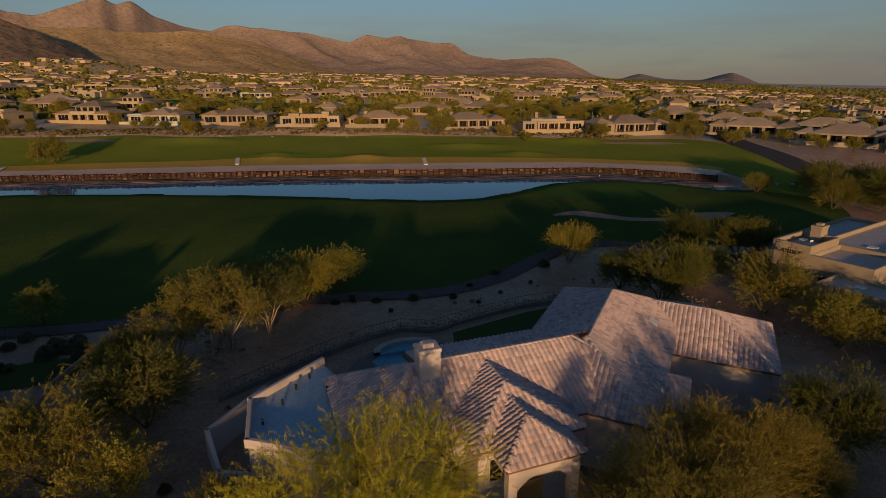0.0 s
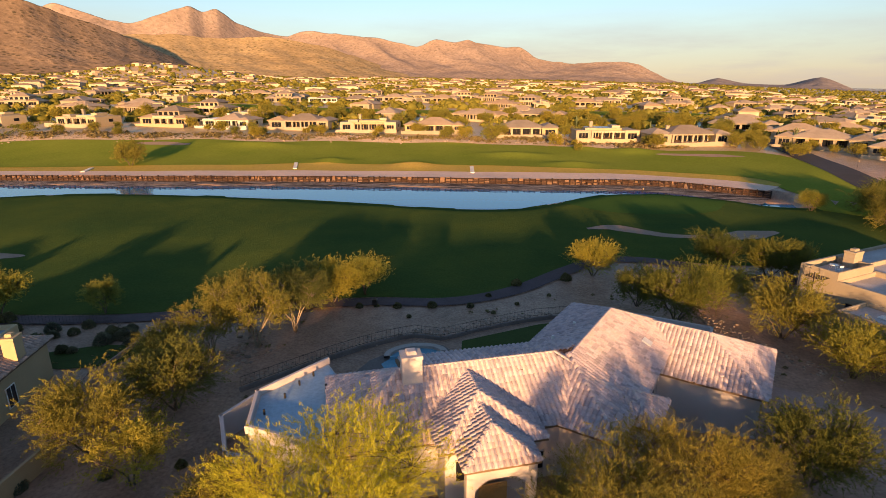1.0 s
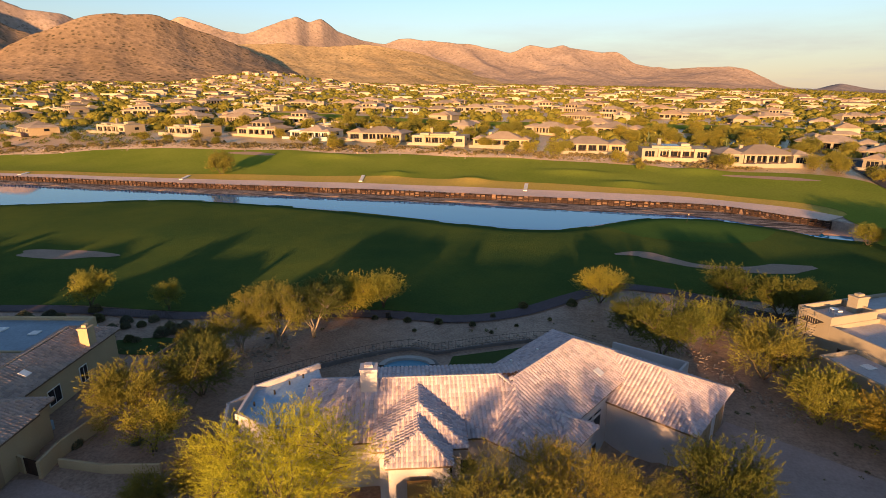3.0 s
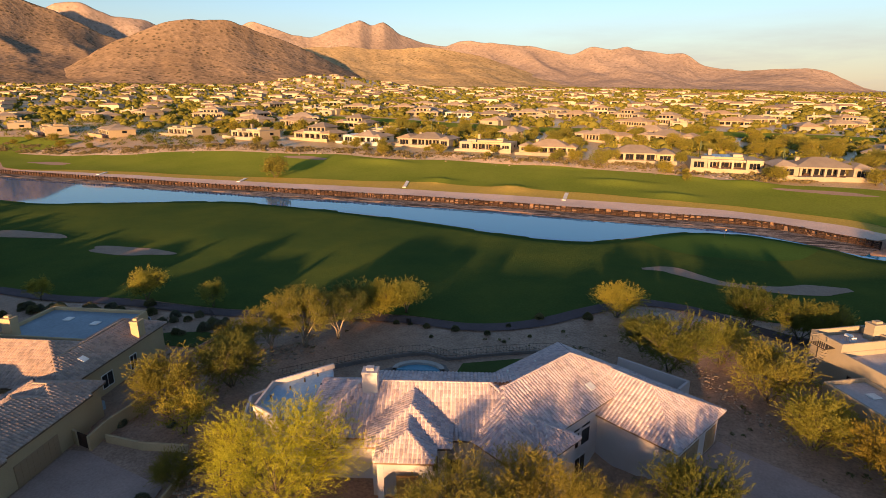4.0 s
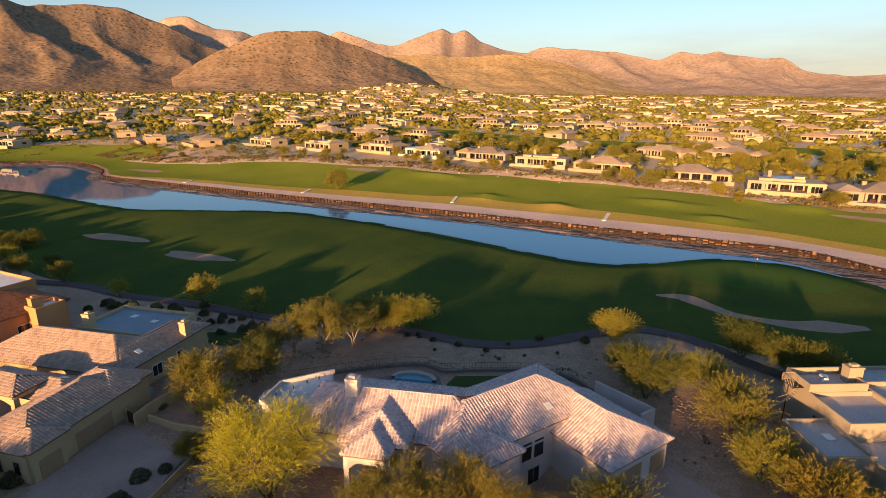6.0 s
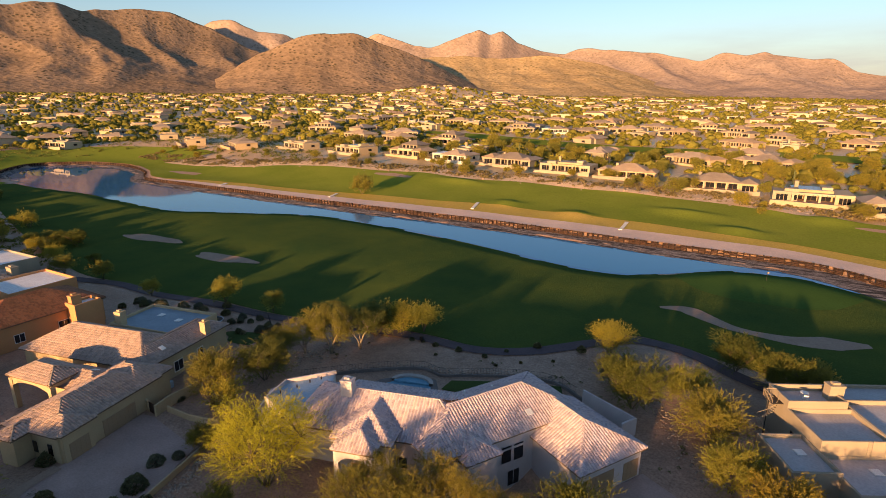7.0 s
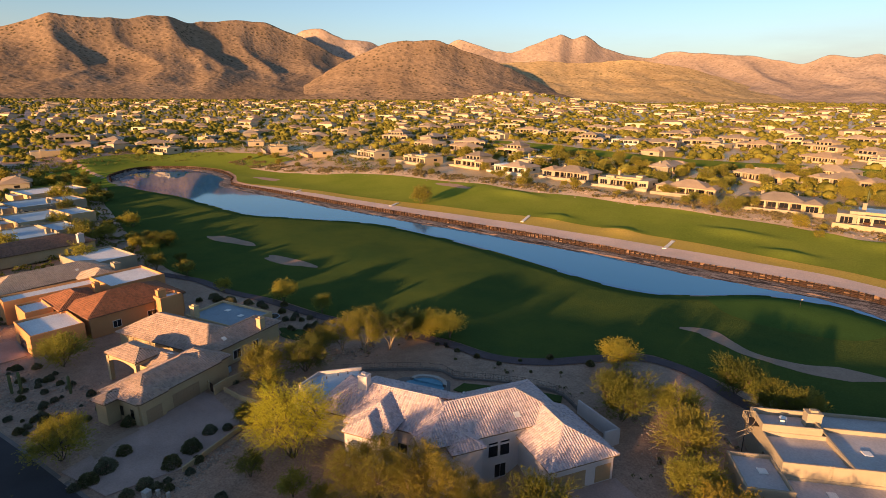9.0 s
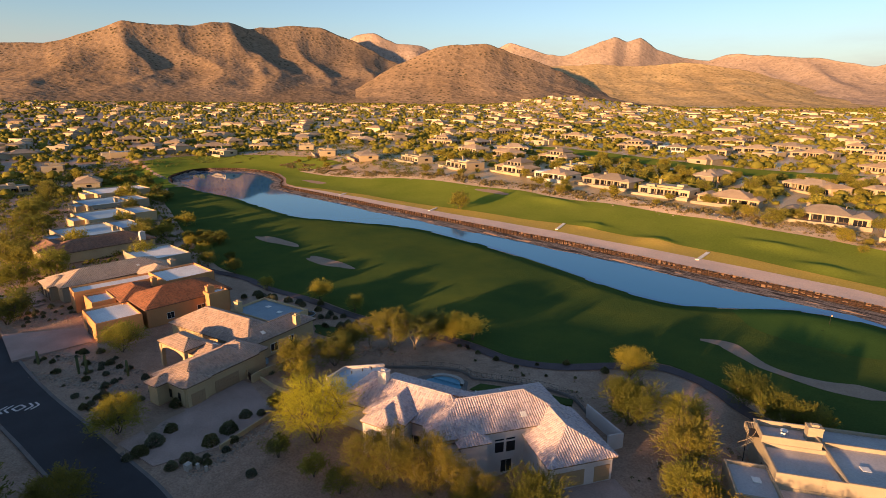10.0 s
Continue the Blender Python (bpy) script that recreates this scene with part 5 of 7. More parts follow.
# ---- trees and plants ----
def tree_meshes(name, seed, height, spread, base, clumps, leaves, leaf, mat, stems=3, fuzz=0.10, flat=1.0, bark=BARK, twigs=True, per=14, twig=1.0, lean=0.25, slim=0.36, loose=0.8):
    """Trunk and crown meshes of a spreading desert tree, foot at the origin."""
    rng = np.random.RandomState(seed)
    rx, rz = spread / 2, (height - base) / 2
    n = clumps
    d = rng.randn(n, 3)
    d /= np.linalg.norm(d, axis=1)[:, None]
    r = rng.uniform(0.35, 1.0, n) ** 0.6
    lobes = 0.72 + 0.28 * np.sin(np.arctan2(d[:, 1], d[:, 0]) * 3 + seed) * np.cos(d[:, 2] * 2 + seed) + rng.uniform(-0.1, 0.14, n)
    tgt = d * (r * lobes)[:, None] * [rx, rx, rz * flat]
    tgt[:, 2] += base + rz
    tgt[:, 2] = np.maximum(tgt[:, 2], base * 0.7 + 0.3)
    wood = Form()
    r0 = 0.035 * height ** 0.9 / math.sqrt(stems)
    limbs = []
    for s in range(stems):
        a = 6.283 * s / stems + rng.uniform(-0.5, 0.5)
        p0 = np.array([0.12 * math.cos(a), 0.12 * math.sin(a), -0.15])
        p1 = np.array([0.10 * rx * math.cos(a), 0.10 * rx * math.sin(a), base * 0.75 + 0.2])
        p2 = np.array([0.36 * rx * math.cos(a + 0.2), 0.36 * rx * math.sin(a + 0.2), base + rz * 0.6])
        p3 = np.array([0.62 * rx * math.cos(a + 0.1), 0.62 * rx * math.sin(a + 0.1), base + rz * 1.15])
        c = curve([p0, p1, p2, p3], 9)
        c[1:-1] += rng.randn(7, 3) * 0.04 * rx * 0.3
        wood.tube(c, list(np.linspace(r0, r0 * 0.3, 9)), 6)
        limbs.append(c)
    L = np.vstack([c[3:] for c in limbs])
    segs = []
    for t in tgt:
        k = L[np.argmin(np.linalg.norm(L - t, axis=1) + 0.6 * np.maximum(0, L[:, 2] - t[2]))]
        mid = (k + t) / 2 + rng.randn(3) * 0.06 * rx + [0, 0, 0.05 * rz]
        if twigs:
            wood.tube([k, mid, t], [r0 * 0.26, r0 * 0.16, r0 * 0.07], 4, False)
        segs.append((mid, t))
    segs = np.array(segs)
    w = rng.dirichlet(np.full(n, 6.0))
    strands = max(8, leaves // per)
    pick = rng.choice(n, strands, p=w)
    u = rng.uniform(0.1, 1.05, strands)[:, None]
    g = rng.randn(strands, 3)
    g *= np.minimum(1, 1.7 / (np.linalg.norm(g, axis=1)[:, None] + 1e-6))
    foot = segs[pick, 0] * (1 - u) + segs[pick, 1] * u + g * fuzz * spread * rng.uniform(0.5, 1.2, n)[pick][:, None] * [1, 1, 0.75]
    out = foot - [0, 0, base + rz * 0.4]
    out /= np.linalg.norm(out, axis=1)[:, None] + 1e-6
    way = out * 0.9 + rng.randn(strands, 3) * 0.55 + [0, 0, lean]
    way /= np.linalg.norm(way, axis=1)[:, None]
    run = twig * rng.uniform(0.5, 1.3, strands)[:, None]
    v = rng.uniform(0, 1, (strands, per, 1))
    c = (foot[:, None] + way[:, None] * run[:, None] * v - np.array([0, 0, 0.22]) * (run[:, None] * v) ** 2 + rng.randn(strands, per, 3) * leaf * 0.9 * loose).reshape(-1, 3)
    c[:, 2] = np.maximum(c[:, 2], 0.12)
    m = len(c)
    ax = rng.randn(m, 3) * loose + np.repeat(way, per, 0)
    ax /= np.linalg.norm(ax, axis=1)[:, None]
    sd = np.cross(ax, rng.randn(m, 3))
    sd /= np.linalg.norm(sd, axis=1)[:, None]
    l = leaf * rng.uniform(0.6, 1.3, m)[:, None]
    V = np.stack([c - ax * l, c + sd * l * slim, c + ax * l, c - sd * l * slim], 1)
    q = np.arange(m * 4).reshape(-1, 4)
    return wood.mesh(name + "_trunk", bark, True), array_mesh(name + "_crown", V.reshape(-1, 3), q, mat)


def plant_tree(meshes, x, y, label, turn=0.0, size=1.0, name="tree", group="", lift=0.0, parts=("trunk", "crown")):
    z = float(ground_z(x, y)) + lift
    ob = thing(name, pose(x, y, z, 0, 0, turn) @ Matrix.Diagonal((size, size, size, 1)), label, "tree" if name == "tree" else name, group)
    for nm, me in zip(parts, meshes):
        part(nm, me, None, ob)
    return ob


PALO = tree_meshes("palo", 3, 11.6, 15.0, 1.0, 250, 100000, 0.125, LEAF_YELLOW, 5, 0.05, per=34, twig=2.2, slim=0.105, loose=0.42, lean=0.4)
MESQ = tree_meshes("mesquite", 8, 10.0, 12.5, 0.9, 220, 95000, 0.105, LEAF_BROWN, 4, 0.06, per=26, twig=1.8, slim=0.15, loose=0.5, lean=0.35)
plant_tree(PALO, -4.2, 21.8, "large yellow-green palo verde tree before the house", 20)
plant_tree(MESQ, 11.2, 23.2, "large bronze-green mesquite tree before the house", 50, 0.9)
plant_tree(MESQ, 16.6, 28.0, "large bronze-green mesquite tree before the house", 190, 0.86)
plant_tree(MESQ, 22.0, 30.6, "bronze-green mesquite tree before the garage", 100, 0.62)
OLIVE = [tree_meshes("olive", 20 + k, 7.2, 9.8, 0.5, 150, 46000, 0.10, m, 4, 0.07, per=24, twig=1.35, slim=0.27, loose=0.5, lean=0.5) for k, m in enumerate((LEAF_OLIVE, LEAF_GREEN, LEAF_GOLD, LEAF_BROWN))]
PLAIN = [tree_meshes("plain", 24 + k, 7.0, 9.5, 0.4, 90, 7000, 0.19, m, 2, 0.075, per=10, twig=0.9, lean=0.4) for k, m in enumerate((LEAF_OLIVE, LEAF_GREEN, LEAF_GOLD, LEAF_BROWN))]
SPARSE = tree_meshes("sparse", 31, 9.2, 12.5, 2.6, 110, 24000, 0.10, LEAF_OLIVE, 5, 0.05, per=16, twig=1.0, bark=PALE_BARK)
SMALL = [tree_meshes("small", 40 + k, 4.5, 6.0, 1.0, 60, 9000, 0.10, m, 3, 0.08, per=14, twig=0.8) for k, m in enumerate((LEAF_GOLD, LEAF_OLIVE))]
for k, x, y, s, turn, lab in (
        (1, 28.2, 35.8, 0.95, 10, "rounded olive-green mesquite beside the garage"),
        (0, -25.2, 37.2, 0.98, 40, "olive mesquite tree in the side yard"),
        (0, -28.0, 30.4, 0.98, 150, "olive mesquite tree beside the tan house"),
        (2, 16.8, 78.6, 0.86, 10, "round golden-leaved tree beside the cart path"),
        (1, 25.4, 64.0, 1.12, 30, "spreading green mesquite between the houses"),
        (2, 31.8, 69.0, 0.9, 70, "yellow-green tree between the houses"),
        (1, 36.2, 83.8, 0.92, 130, "olive tree beside the cart path"),
        (1, 42.6, 80.6, 0.95, 200, "dark green tree behind the flat-roofed house"),
        (0, 46.4, 82.0, 0.8, 20, "dark green tree behind the flat-roofed house"),
        (0, 36.6, 61.0, 1.05, 80, "bushy yellow-green mesquite beside the driveway"),
        (2, 40.4, 53.4, 0.9, 120, "yellow-green palo verde beside the driveway"),
        (3, 46.0, 49.0, 1.0, 250, "bronze mesquite before the flat-roofed house"),
        (0, 52.0, 46.0, 1.0, 300, "olive mesquite before the flat-roofed house"),
        (3, 57.6, 46.6, 1.0, 40, "bronze mesquite before the flat-roofed house"),
        (2, -60.2, 5.8, 0.98, 60, "yellow-green palo verde before the orange house"),
        (2, -27.4, -1.4, 0.98, 15, "round green mesquite beside the street"),
        (3, -12.5, -11.0, 0.9, 75, "bronze mesquite beside the street"),
        (0, -125.8, 164, 1.3, 0, "lone rounded tree on the far fairway"),
        (1, 21.5, 68.5, 0.8, 45, "green shrub-like tree between the houses"),
        (0, 78, 118, 1.25, 10, "grey-green mesquite at the end of the fairway"),
        (1, 84, 126, 1.1, 80, "green mesquite at the end of the fairway"),
        (2, 70, 128, 0.7, 180, "yellow-green palo verde at the end of the fairway"),
        (1, 88, 112, 1.2, 240, "green mesquite at the end of the fairway"),
        (0, 76, 110, 1.0, 300, "grey-green mesquite at the end of the fairway"),
        (1, 83, 104, 1.15, 130, "green mesquite at the end of the fairway"),
        (0, 90, 122, 1.1, 30, "grey-green mesquite at the end of the fairway")):
    plant_tree((PLAIN if abs(x) > 100 else OLIVE)[k], x, y, lab, turn, s)
plant_tree(SPARSE, -23.6, 50.2, "thin-leaved mesquite with pale bare trunks", 30)
plant_tree(SPARSE, -27.6, 47.4, "thin-leaved mesquite with pale bare trunks", 140, 0.8)
plant_tree(SPARSE, -21.0, 54.6, "thin-leaved mesquite with pale bare trunks", 250, 0.85)
plant_tree(SPARSE, -26.6, 54.0, "thin-leaved mesquite with pale bare trunks", 75, 0.9)
plant_tree(OLIVE[3], -13.6, 24.6, "olive-brown mesquite beside the palo verde", 215, 0.72)
plant_tree(OLIVE[3], -16.8, 21.4, "low olive-brown mesquite beside the low wall", 95, 0.5)
plant_tree(OLIVE[0], -30.5, 43.5, "bushy olive mesquite below the side yard", 75, 0.75)
plant_tree(OLIVE[2], -19.6, 64.2, "golden-leaved mesquite beside the cart path", 33, 0.92)
plant_tree(OLIVE[0], -22.4, 60.4, "golden-leaved mesquite beside the cart path", 133, 0.95)
plant_tree(SMALL[0], -16.0, 67.4, "golden-leaved mesquite beside the cart path", 3, 1.4)
for k, x, y, s, lab in ((0, -48, 56.2, 1.0, "small golden palo verde beside the cart path"), (0, -60.6, 53.2, 1.45, "golden palo verde beside the cart path"), (0, -22.4, 27.6, 1.15, "low golden mesquite behind a tan wall"), (0, -78.6, 46, 0.9, "low yellow-green tree behind the tan house"), (1, -100.6, 45, 1.1, "small mesquite beside the cart path"), (1, -113, 41, 1.2, "small mesquite beside the cart path"), (0, -127, 44, 1.2, "yellow-green palo verde beside the fairway"), (1, -4.5, 15.5, 0.85, "low drooping mesquite below the palo verde"), (0, 3.0, 17.5, 0.9, "low yellow-green mesquite beside the house front"), (1, 22.0, 29.5, 0.95, "low mesquite beside the house front"), (1, 8.5, 18.5, 0.9, "low bronze mesquite beside the house front")):
    plant_tree(SMALL[k], x, y, lab, 37 * k + 11 * x, s)
rng = np.random.RandomState(5)
for k in range(44):
    x, y = -115 - 300 * rng.rand(), 40 + 18 * rng.rand()
    y += 0.14 * max(0, -x - 190)
    plant_tree(PLAIN[rng.randint(3)], x, y, "desert tree between the houses and the fairway", rng.rand() * 360, rng.uniform(0.5, 0.9), group="trees along the fairway")
for k, (x, y) in enumerate(((-101, -9), (-127, -8), (-134, 2), (-148, -6), (-163, -4), (-164, 12), (-176, -6), (-195, 4), (-197, 34), (-214, 0), (-232, 4), (-246, 6), (-230, 44), (-268, 12), (-270, 50), (-300, 18), (-96, -12), (-130, 26), (-163, 34))):
    plant_tree(PLAIN[k % 3], x, y, "large desert tree between the street and the houses", 71.0 * k, 1.05 + 0.14 * (k % 4), group="trees along the street")

def bush_meshes(seed, mat):
    """Stems and a dense rounded dome of small leaves, about a metre and a half wide."""
    r = np.random.RandomState(seed)
    n = 1500
    g = r.randn(n, 3)
    g /= np.linalg.norm(g, axis=1)[:, None]
    g[:, 2] = np.abs(g[:, 2])
    lump = 1 + 0.12 * np.sin(5 * g[:, 0] + seed) * np.cos(4 * g[:, 1] + 2 * seed) + 0.05 * r.randn(n)
    c = g * (0.72 * lump * r.uniform(0.8, 1.0, n) ** 0.5)[:, None] * [1, 1, 1.15] + [0, 0, 0.05]
    ax = r.randn(n, 3) * 0.7 + g
    ax /= np.linalg.norm(ax, axis=1)[:, None]
    sd = np.cross(ax, r.randn(n, 3))
    sd /= np.linalg.norm(sd, axis=1)[:, None]
    l = 0.085 * r.uniform(0.6, 1.4, n)[:, None]
    V = np.stack([c - ax * l, c + sd * l * 0.5, c + ax * l, c - sd * l * 0.5], 1).reshape(-1, 3)
    wood = Form()
    for k in range(5):
        a = 1.26 * k
        wood.tube([(0.04 * math.cos(a), 0.04 * math.sin(a), -0.1), (0.3 * math.cos(a), 0.3 * math.sin(a), 0.55)], [0.03, 0.012], 5)
    return wood.mesh("bush_stem", BARK, True), array_mesh("bush_leaves", V, np.arange(4 * n).reshape(-1, 4), mat)


BUSH = [bush_meshes(60 + k, m) for k, m in enumerate((LEAF_DARK, LEAF_SAGE, LEAF_SAGE))]
bush_spots = [(-15.5, 62.9, 0.8), (-10.4, 63.5, 0.9), (-5.8, 64.3, 1.0), (-0.7, 65, 0.8), (1.5, 68.9, 0.7), (5.3, 73.6, 1.2), (12.6, 76.4, 1.3), (9.9, 70.3, 0.5), (-13.3, 63.5, 0.6), (2.5, 63.4, 0.5), (-8.2, 60.6, 0.5), (5.5, 66.8, 0.5), (-65.4, -0.7, 1.3), (-54.3, 0.7, 0.9), (-63.0, 2.1, 1.3), (-40.0, -4.4, 1.2), (-42.4, -1.5, 1.0), (-45.5, -5.0, 1.0), (-22.4, 5.2, 1.6), (-44.3, 6.5, 1.2), (-38.1, 6.2, 1.0), (-16.2, 12.4, 2.1), (-18.7, 16.1, 1.6), (-17.6, 18.4, 1.2), (-14.6, 8.9, 2.0), (-11.2, 10.1, 1.0), (-20.2, 2.3, 2.2), (-19.1, -0.2, 1.8), (-12.7, 4.8, 1.6), (-11.0, 5.8, 1.2), (-9.8, 6.9, 1.0), (-11.6, 7.3, 0.8), (-3.2, 10.8, 1.2), (-29.9, 8.2, 1.8), (-33.0, 7.2, 1.0), (-46.5, 1.6, 1.0), (-41.6, -0.4, 0.9), (-39.9, 1.6, 0.9), (-40.5, -3.2, 1.0), (-18.5, 0.3, 1.2), (-18.9, -1.9, 1.2), (-12.3, 2.5, 1.4), (-12.9, 11.9, 1.2), (-55.5, 2.8, 1.0), (-50.8, 5.2, 0.9),
              (-66.2, 42.5, 1.6), (-66.4, 46.7, 1.7), (-63.2, 48.3, 1.6), (-55, 49.5, 1.5), (-50.4, 50.4, 1.4), (-46.9, 52.1, 1.2), (-58.5, 52.2, 1.5), (-41, 52, 1.1), (-70, 44, 1.8), (-74, 42, 1.6), (-37, 50.5, 1.1), (-28, 56, 0.8), (-34.5, 54, 0.7), (-30.6, 25.8, 1.2), (-25, 28, 0.8), (-20, 30, 0.7)]
for k in range(34):
    x = -78 + 44 * rng.rand()
    bush_spots.append((x, float(np.interp(x, near_edge[:, 0], near_edge[:, 1])) - rng.uniform(5.5, 11), rng.uniform(0.8, 1.7)))
for k, (x, y, s) in enumerate(bush_spots):
    s *= 0.88
    plant_tree(BUSH[k % 3 if k > 11 else 0], x, y, "rounded dark desert shrub on gravel", 47.0 * k, s, "shrub", "shrubs", parts=("stem", "foliage"))
def scrub(name, spots, sizes, seed, mat, label, per=26, leaf=0.5):
    """Low leafy clumps joined into one mesh."""
    r = np.random.RandomState(seed)
    n = len(spots)
    z = ground_z(spots[:, 0], spots[:, 1])
    g = r.randn(n, per, 3)
    g /= np.linalg.norm(g, axis=2)[..., None]
    g *= r.uniform(0.5, 1.0, (n, per, 1)) ** 0.5
    g[..., 2] = np.abs(g[..., 2]) * 0.8
    c = np.concatenate([spots, z[:, None]], 1)[:, None] + g * sizes[:, None, None]
    ax = r.randn(n, per, 3) + g
    ax /= np.linalg.norm(ax, axis=2)[..., None]
    sd = np.cross(ax, r.randn(n, per, 3))
    sd /= np.linalg.norm(sd, axis=2)[..., None]
    l = (sizes[:, None, None] * leaf) * r.uniform(0.6, 1.3, (n, per, 1))
    V = np.stack([c - ax * l, c + sd * l * 0.5, c + ax * l, c - sd * l * 0.5], 2).reshape(-1, 3)
    q = np.arange(len(V)).reshape(-1, 4)
    return tagged(new(name, array_mesh(name, V, q, mat)), label, "shrubs", kind="stuff")


def cactus(x, y, h, arms, label):
    gz = float(ground_z(x, y))
    ob = thing("saguaro", pose(x, y, gz), label, "cactus", "saguaro cacti")
    def ribbed(pts, r):
        f = Form()
        pts = [Vector(p) for p in pts]
        n, vs = 14, []
        for k, p in enumerate(pts):
            d = (pts[min(k + 1, len(pts) - 1)] - pts[max(k - 1, 0)]).normalized()
            a = d.orthogonal().normalized()
            b = d.cross(a)
            rr = r * (0.35 if k == len(pts) - 1 else 0.85 if k in (0, len(pts) - 2) else 1)
            vs += [p + (a * math.cos(6.2832 * i / n) + b * math.sin(6.2832 * i / n)) * rr * (1 if i % 2 else 0.84) for i in range(n)]
        f.add(vs, [(k * n + i, k * n + (i + 1) % n, (k + 1) * n + (i + 1) % n, (k + 1) * n + i) for k in range(len(pts) - 1) for i in range(n)] + [tuple(range((len(pts) - 1) * n, len(pts) * n))])
        return f
    part("stem", ribbed([(0, 0, -0.1), (0, 0, h * 0.4), (0, 0, h * 0.8), (0, 0, h * 0.95), (0, 0, h)], 0.26), CACTUS, ob)
    for k in range(arms):
        a, z0 = 2.2 * k + x, h * (0.4 + 0.12 * k)
        c, s = math.cos(a), math.sin(a)
        part("arm", ribbed([(0.15 * c, 0.15 * s, z0), (0.55 * c, 0.55 * s, z0 + 0.05), (0.75 * c, 0.75 * s, z0 + 0.4), (0.78 * c, 0.78 * s, z0 + h * 0.25), (0.78 * c, 0.78 * s, z0 + h * 0.33)], 0.17), CACTUS, ob)


for x, y, h, n in ((-55.4, -2.9, 3.6, 0), (-54.0, -1.7, 4.2, 0), (-47.6, 4.2, 3.4, 0), (-66, -8.5, 3.0, 1)):
    cactus(x, y, h, n, "green saguaro cactus standing in gravel")
for x, y, h, n in ((104, 232, 6, 2), (108, 226, 7, 2), (96, 240, 6, 3), (-58, 288, 7, 3), (30, 275, 7, 2), (62, 262, 6, 2), (-120, 300, 7, 2), (140, 210, 6, 2)):
    cactus(x, y, h, n, "tall saguaro cactus beside the houses")

# gravel and rocks
rr = np.random.RandomState(9)
yard = np.stack([rr.uniform(-112, -30, 420), rr.uniform(-14, 8, 420)], 1)
yard = yard[(yard[:, 1] > np.interp(yard[:, 0], [-130, -95, -68, -50, -34, -20], [-16.5, -12.5, -9.8, -7.0, -3.6, -0.8]) + 0.8) & ~((yard[:, 0] > -90) & (yard[:, 0] < -69) & (yard[:, 1] < 3)) & (yard[:, 1] < np.interp(yard[:, 0], [-110, -100, -60, -50, -30], [-4, 2, 4, 5, 4]))]
for k, (x, y) in enumerate(yard[:72]):
    plant_tree(BUSH[k % 3], x, y, "grey-green desert shrub in a gravel front yard", 53.0 * k, rr.uniform(0.35, 1.05), "shrub", "shrubs", parts=("stem", "foliage"))
ICO = bmesh.new()
bmesh.ops.create_icosphere(ICO, subdivisions=1, radius=1.0)
ICO_V, ICO_F = np.array([v.co[:] for v in ICO.verts]), np.array([[v.index for v in f.verts] for f in ICO.faces])
ICO.free()
BALL = bmesh.new()
bmesh.ops.create_icosphere(BALL, subdivisions=2, radius=1.0)
BALL_V, BALL_F = np.array([v.co[:] for v in BALL.verts]), np.array([[v.index for v in f.verts] for f in BALL.faces])
BALL.free()


def crowns(name, spots, sizes, ball_v, ball_f, scale, label):
    """Rounded uneven crowns joined into one mesh."""
    n = len(spots)
    shape = sizes[:, None, None] * scale * np.array([1, 1, 0.82]) * rr.uniform(0.8, 1.15, (n, 1, 3))
    rough = 1 + 0.13 * rr.randn(n, len(ball_v), 1)
    at = np.concatenate([spots, (ground_z(spots[:, 0], spots[:, 1]) + sizes * 0.25)[:, None]], 1)
    V = ball_v[None] * shape * rough + at[:, None]
    F = ball_f[None] + (np.arange(n) * len(ball_v))[:, None, None]
    return tagged(new(name, array_mesh(name, V.reshape(-1, 3), F.reshape(-1, 3), LEAF_TOWN, True)), label, "trees", kind="stuff")



def stones(name, centre, n, wide, size, seed, label, spread_along=1.0):
    """Rocks strewn in a band along a curve, joined."""
    r = np.random.RandomState(seed)
    c = curve(centre, 200)[r.randint(0, 200, n)] + r.randn(n, 2) * wide
    z = ground_z(c[:, 0], c[:, 1])
    s = size * r.uniform(0.5, 1.5, (n, 1, 1)) * r.uniform(0.6, 1.2, (n, 1, 3)) * [1, 1, 0.65]
    V = ICO_V[None] * s * (1 + 0.25 * r.randn(n, len(ICO_V), 1)) + np.concatenate([c, z[:, None]], 1)[:, None]
    f = ICO_F[None] + (np.arange(n) * len(ICO_V))[:, None, None]
    return tagged(new(name, array_mesh(name, V.reshape(-1, 3), f.reshape(-1, 3), ROCK)), label, "rocks", kind="stuff")


stones("rocks", [(-62, -10), (-55, -6), (-47, -1), (-42, 4)], 420, 0.8, 0.22, 1, "pale landscaping rocks in a dry stream bed")
stones("rocks", [(-70, -6), (-60, -1.5), (-52, 2.5), (-46, 8)], 380, 0.9, 0.22, 2, "pale landscaping rocks in a dry stream bed")
stones("rocks", [(-104, -13), (-96, -8), (-90, -2), (-92, 2)], 260, 1.6, 0.2, 11, "pale landscaping rocks before the orange house")
stones("rocks", [(-66, -9), (-56, -4), (-48, 1), (-38, 3)], 900, 3.2, 0.11, 12, "scattered river stones in a gravel front yard")
stones("rocks", [(-8.8, 4.5), (-10.5, 10), (-13.5, 18), (-15.5, 23)], 420, 0.7, 0.2, 3, "pale landscaping rocks beside the low wall")
stones("rocks", [(27.4, 67.5), (30.4, 63.9), (32, 60), (36, 56), (39, 53)], 170, 0.9, 0.17, 4, "brown rocks between the houses")
stones("rocks", [(-20.4, -2.6), (-22.2, 0.6), (-24.4, 3.0), (-25.4, 5.0)], 220, 0.45, 0.22, 5, "pale landscaping rocks beside the path")
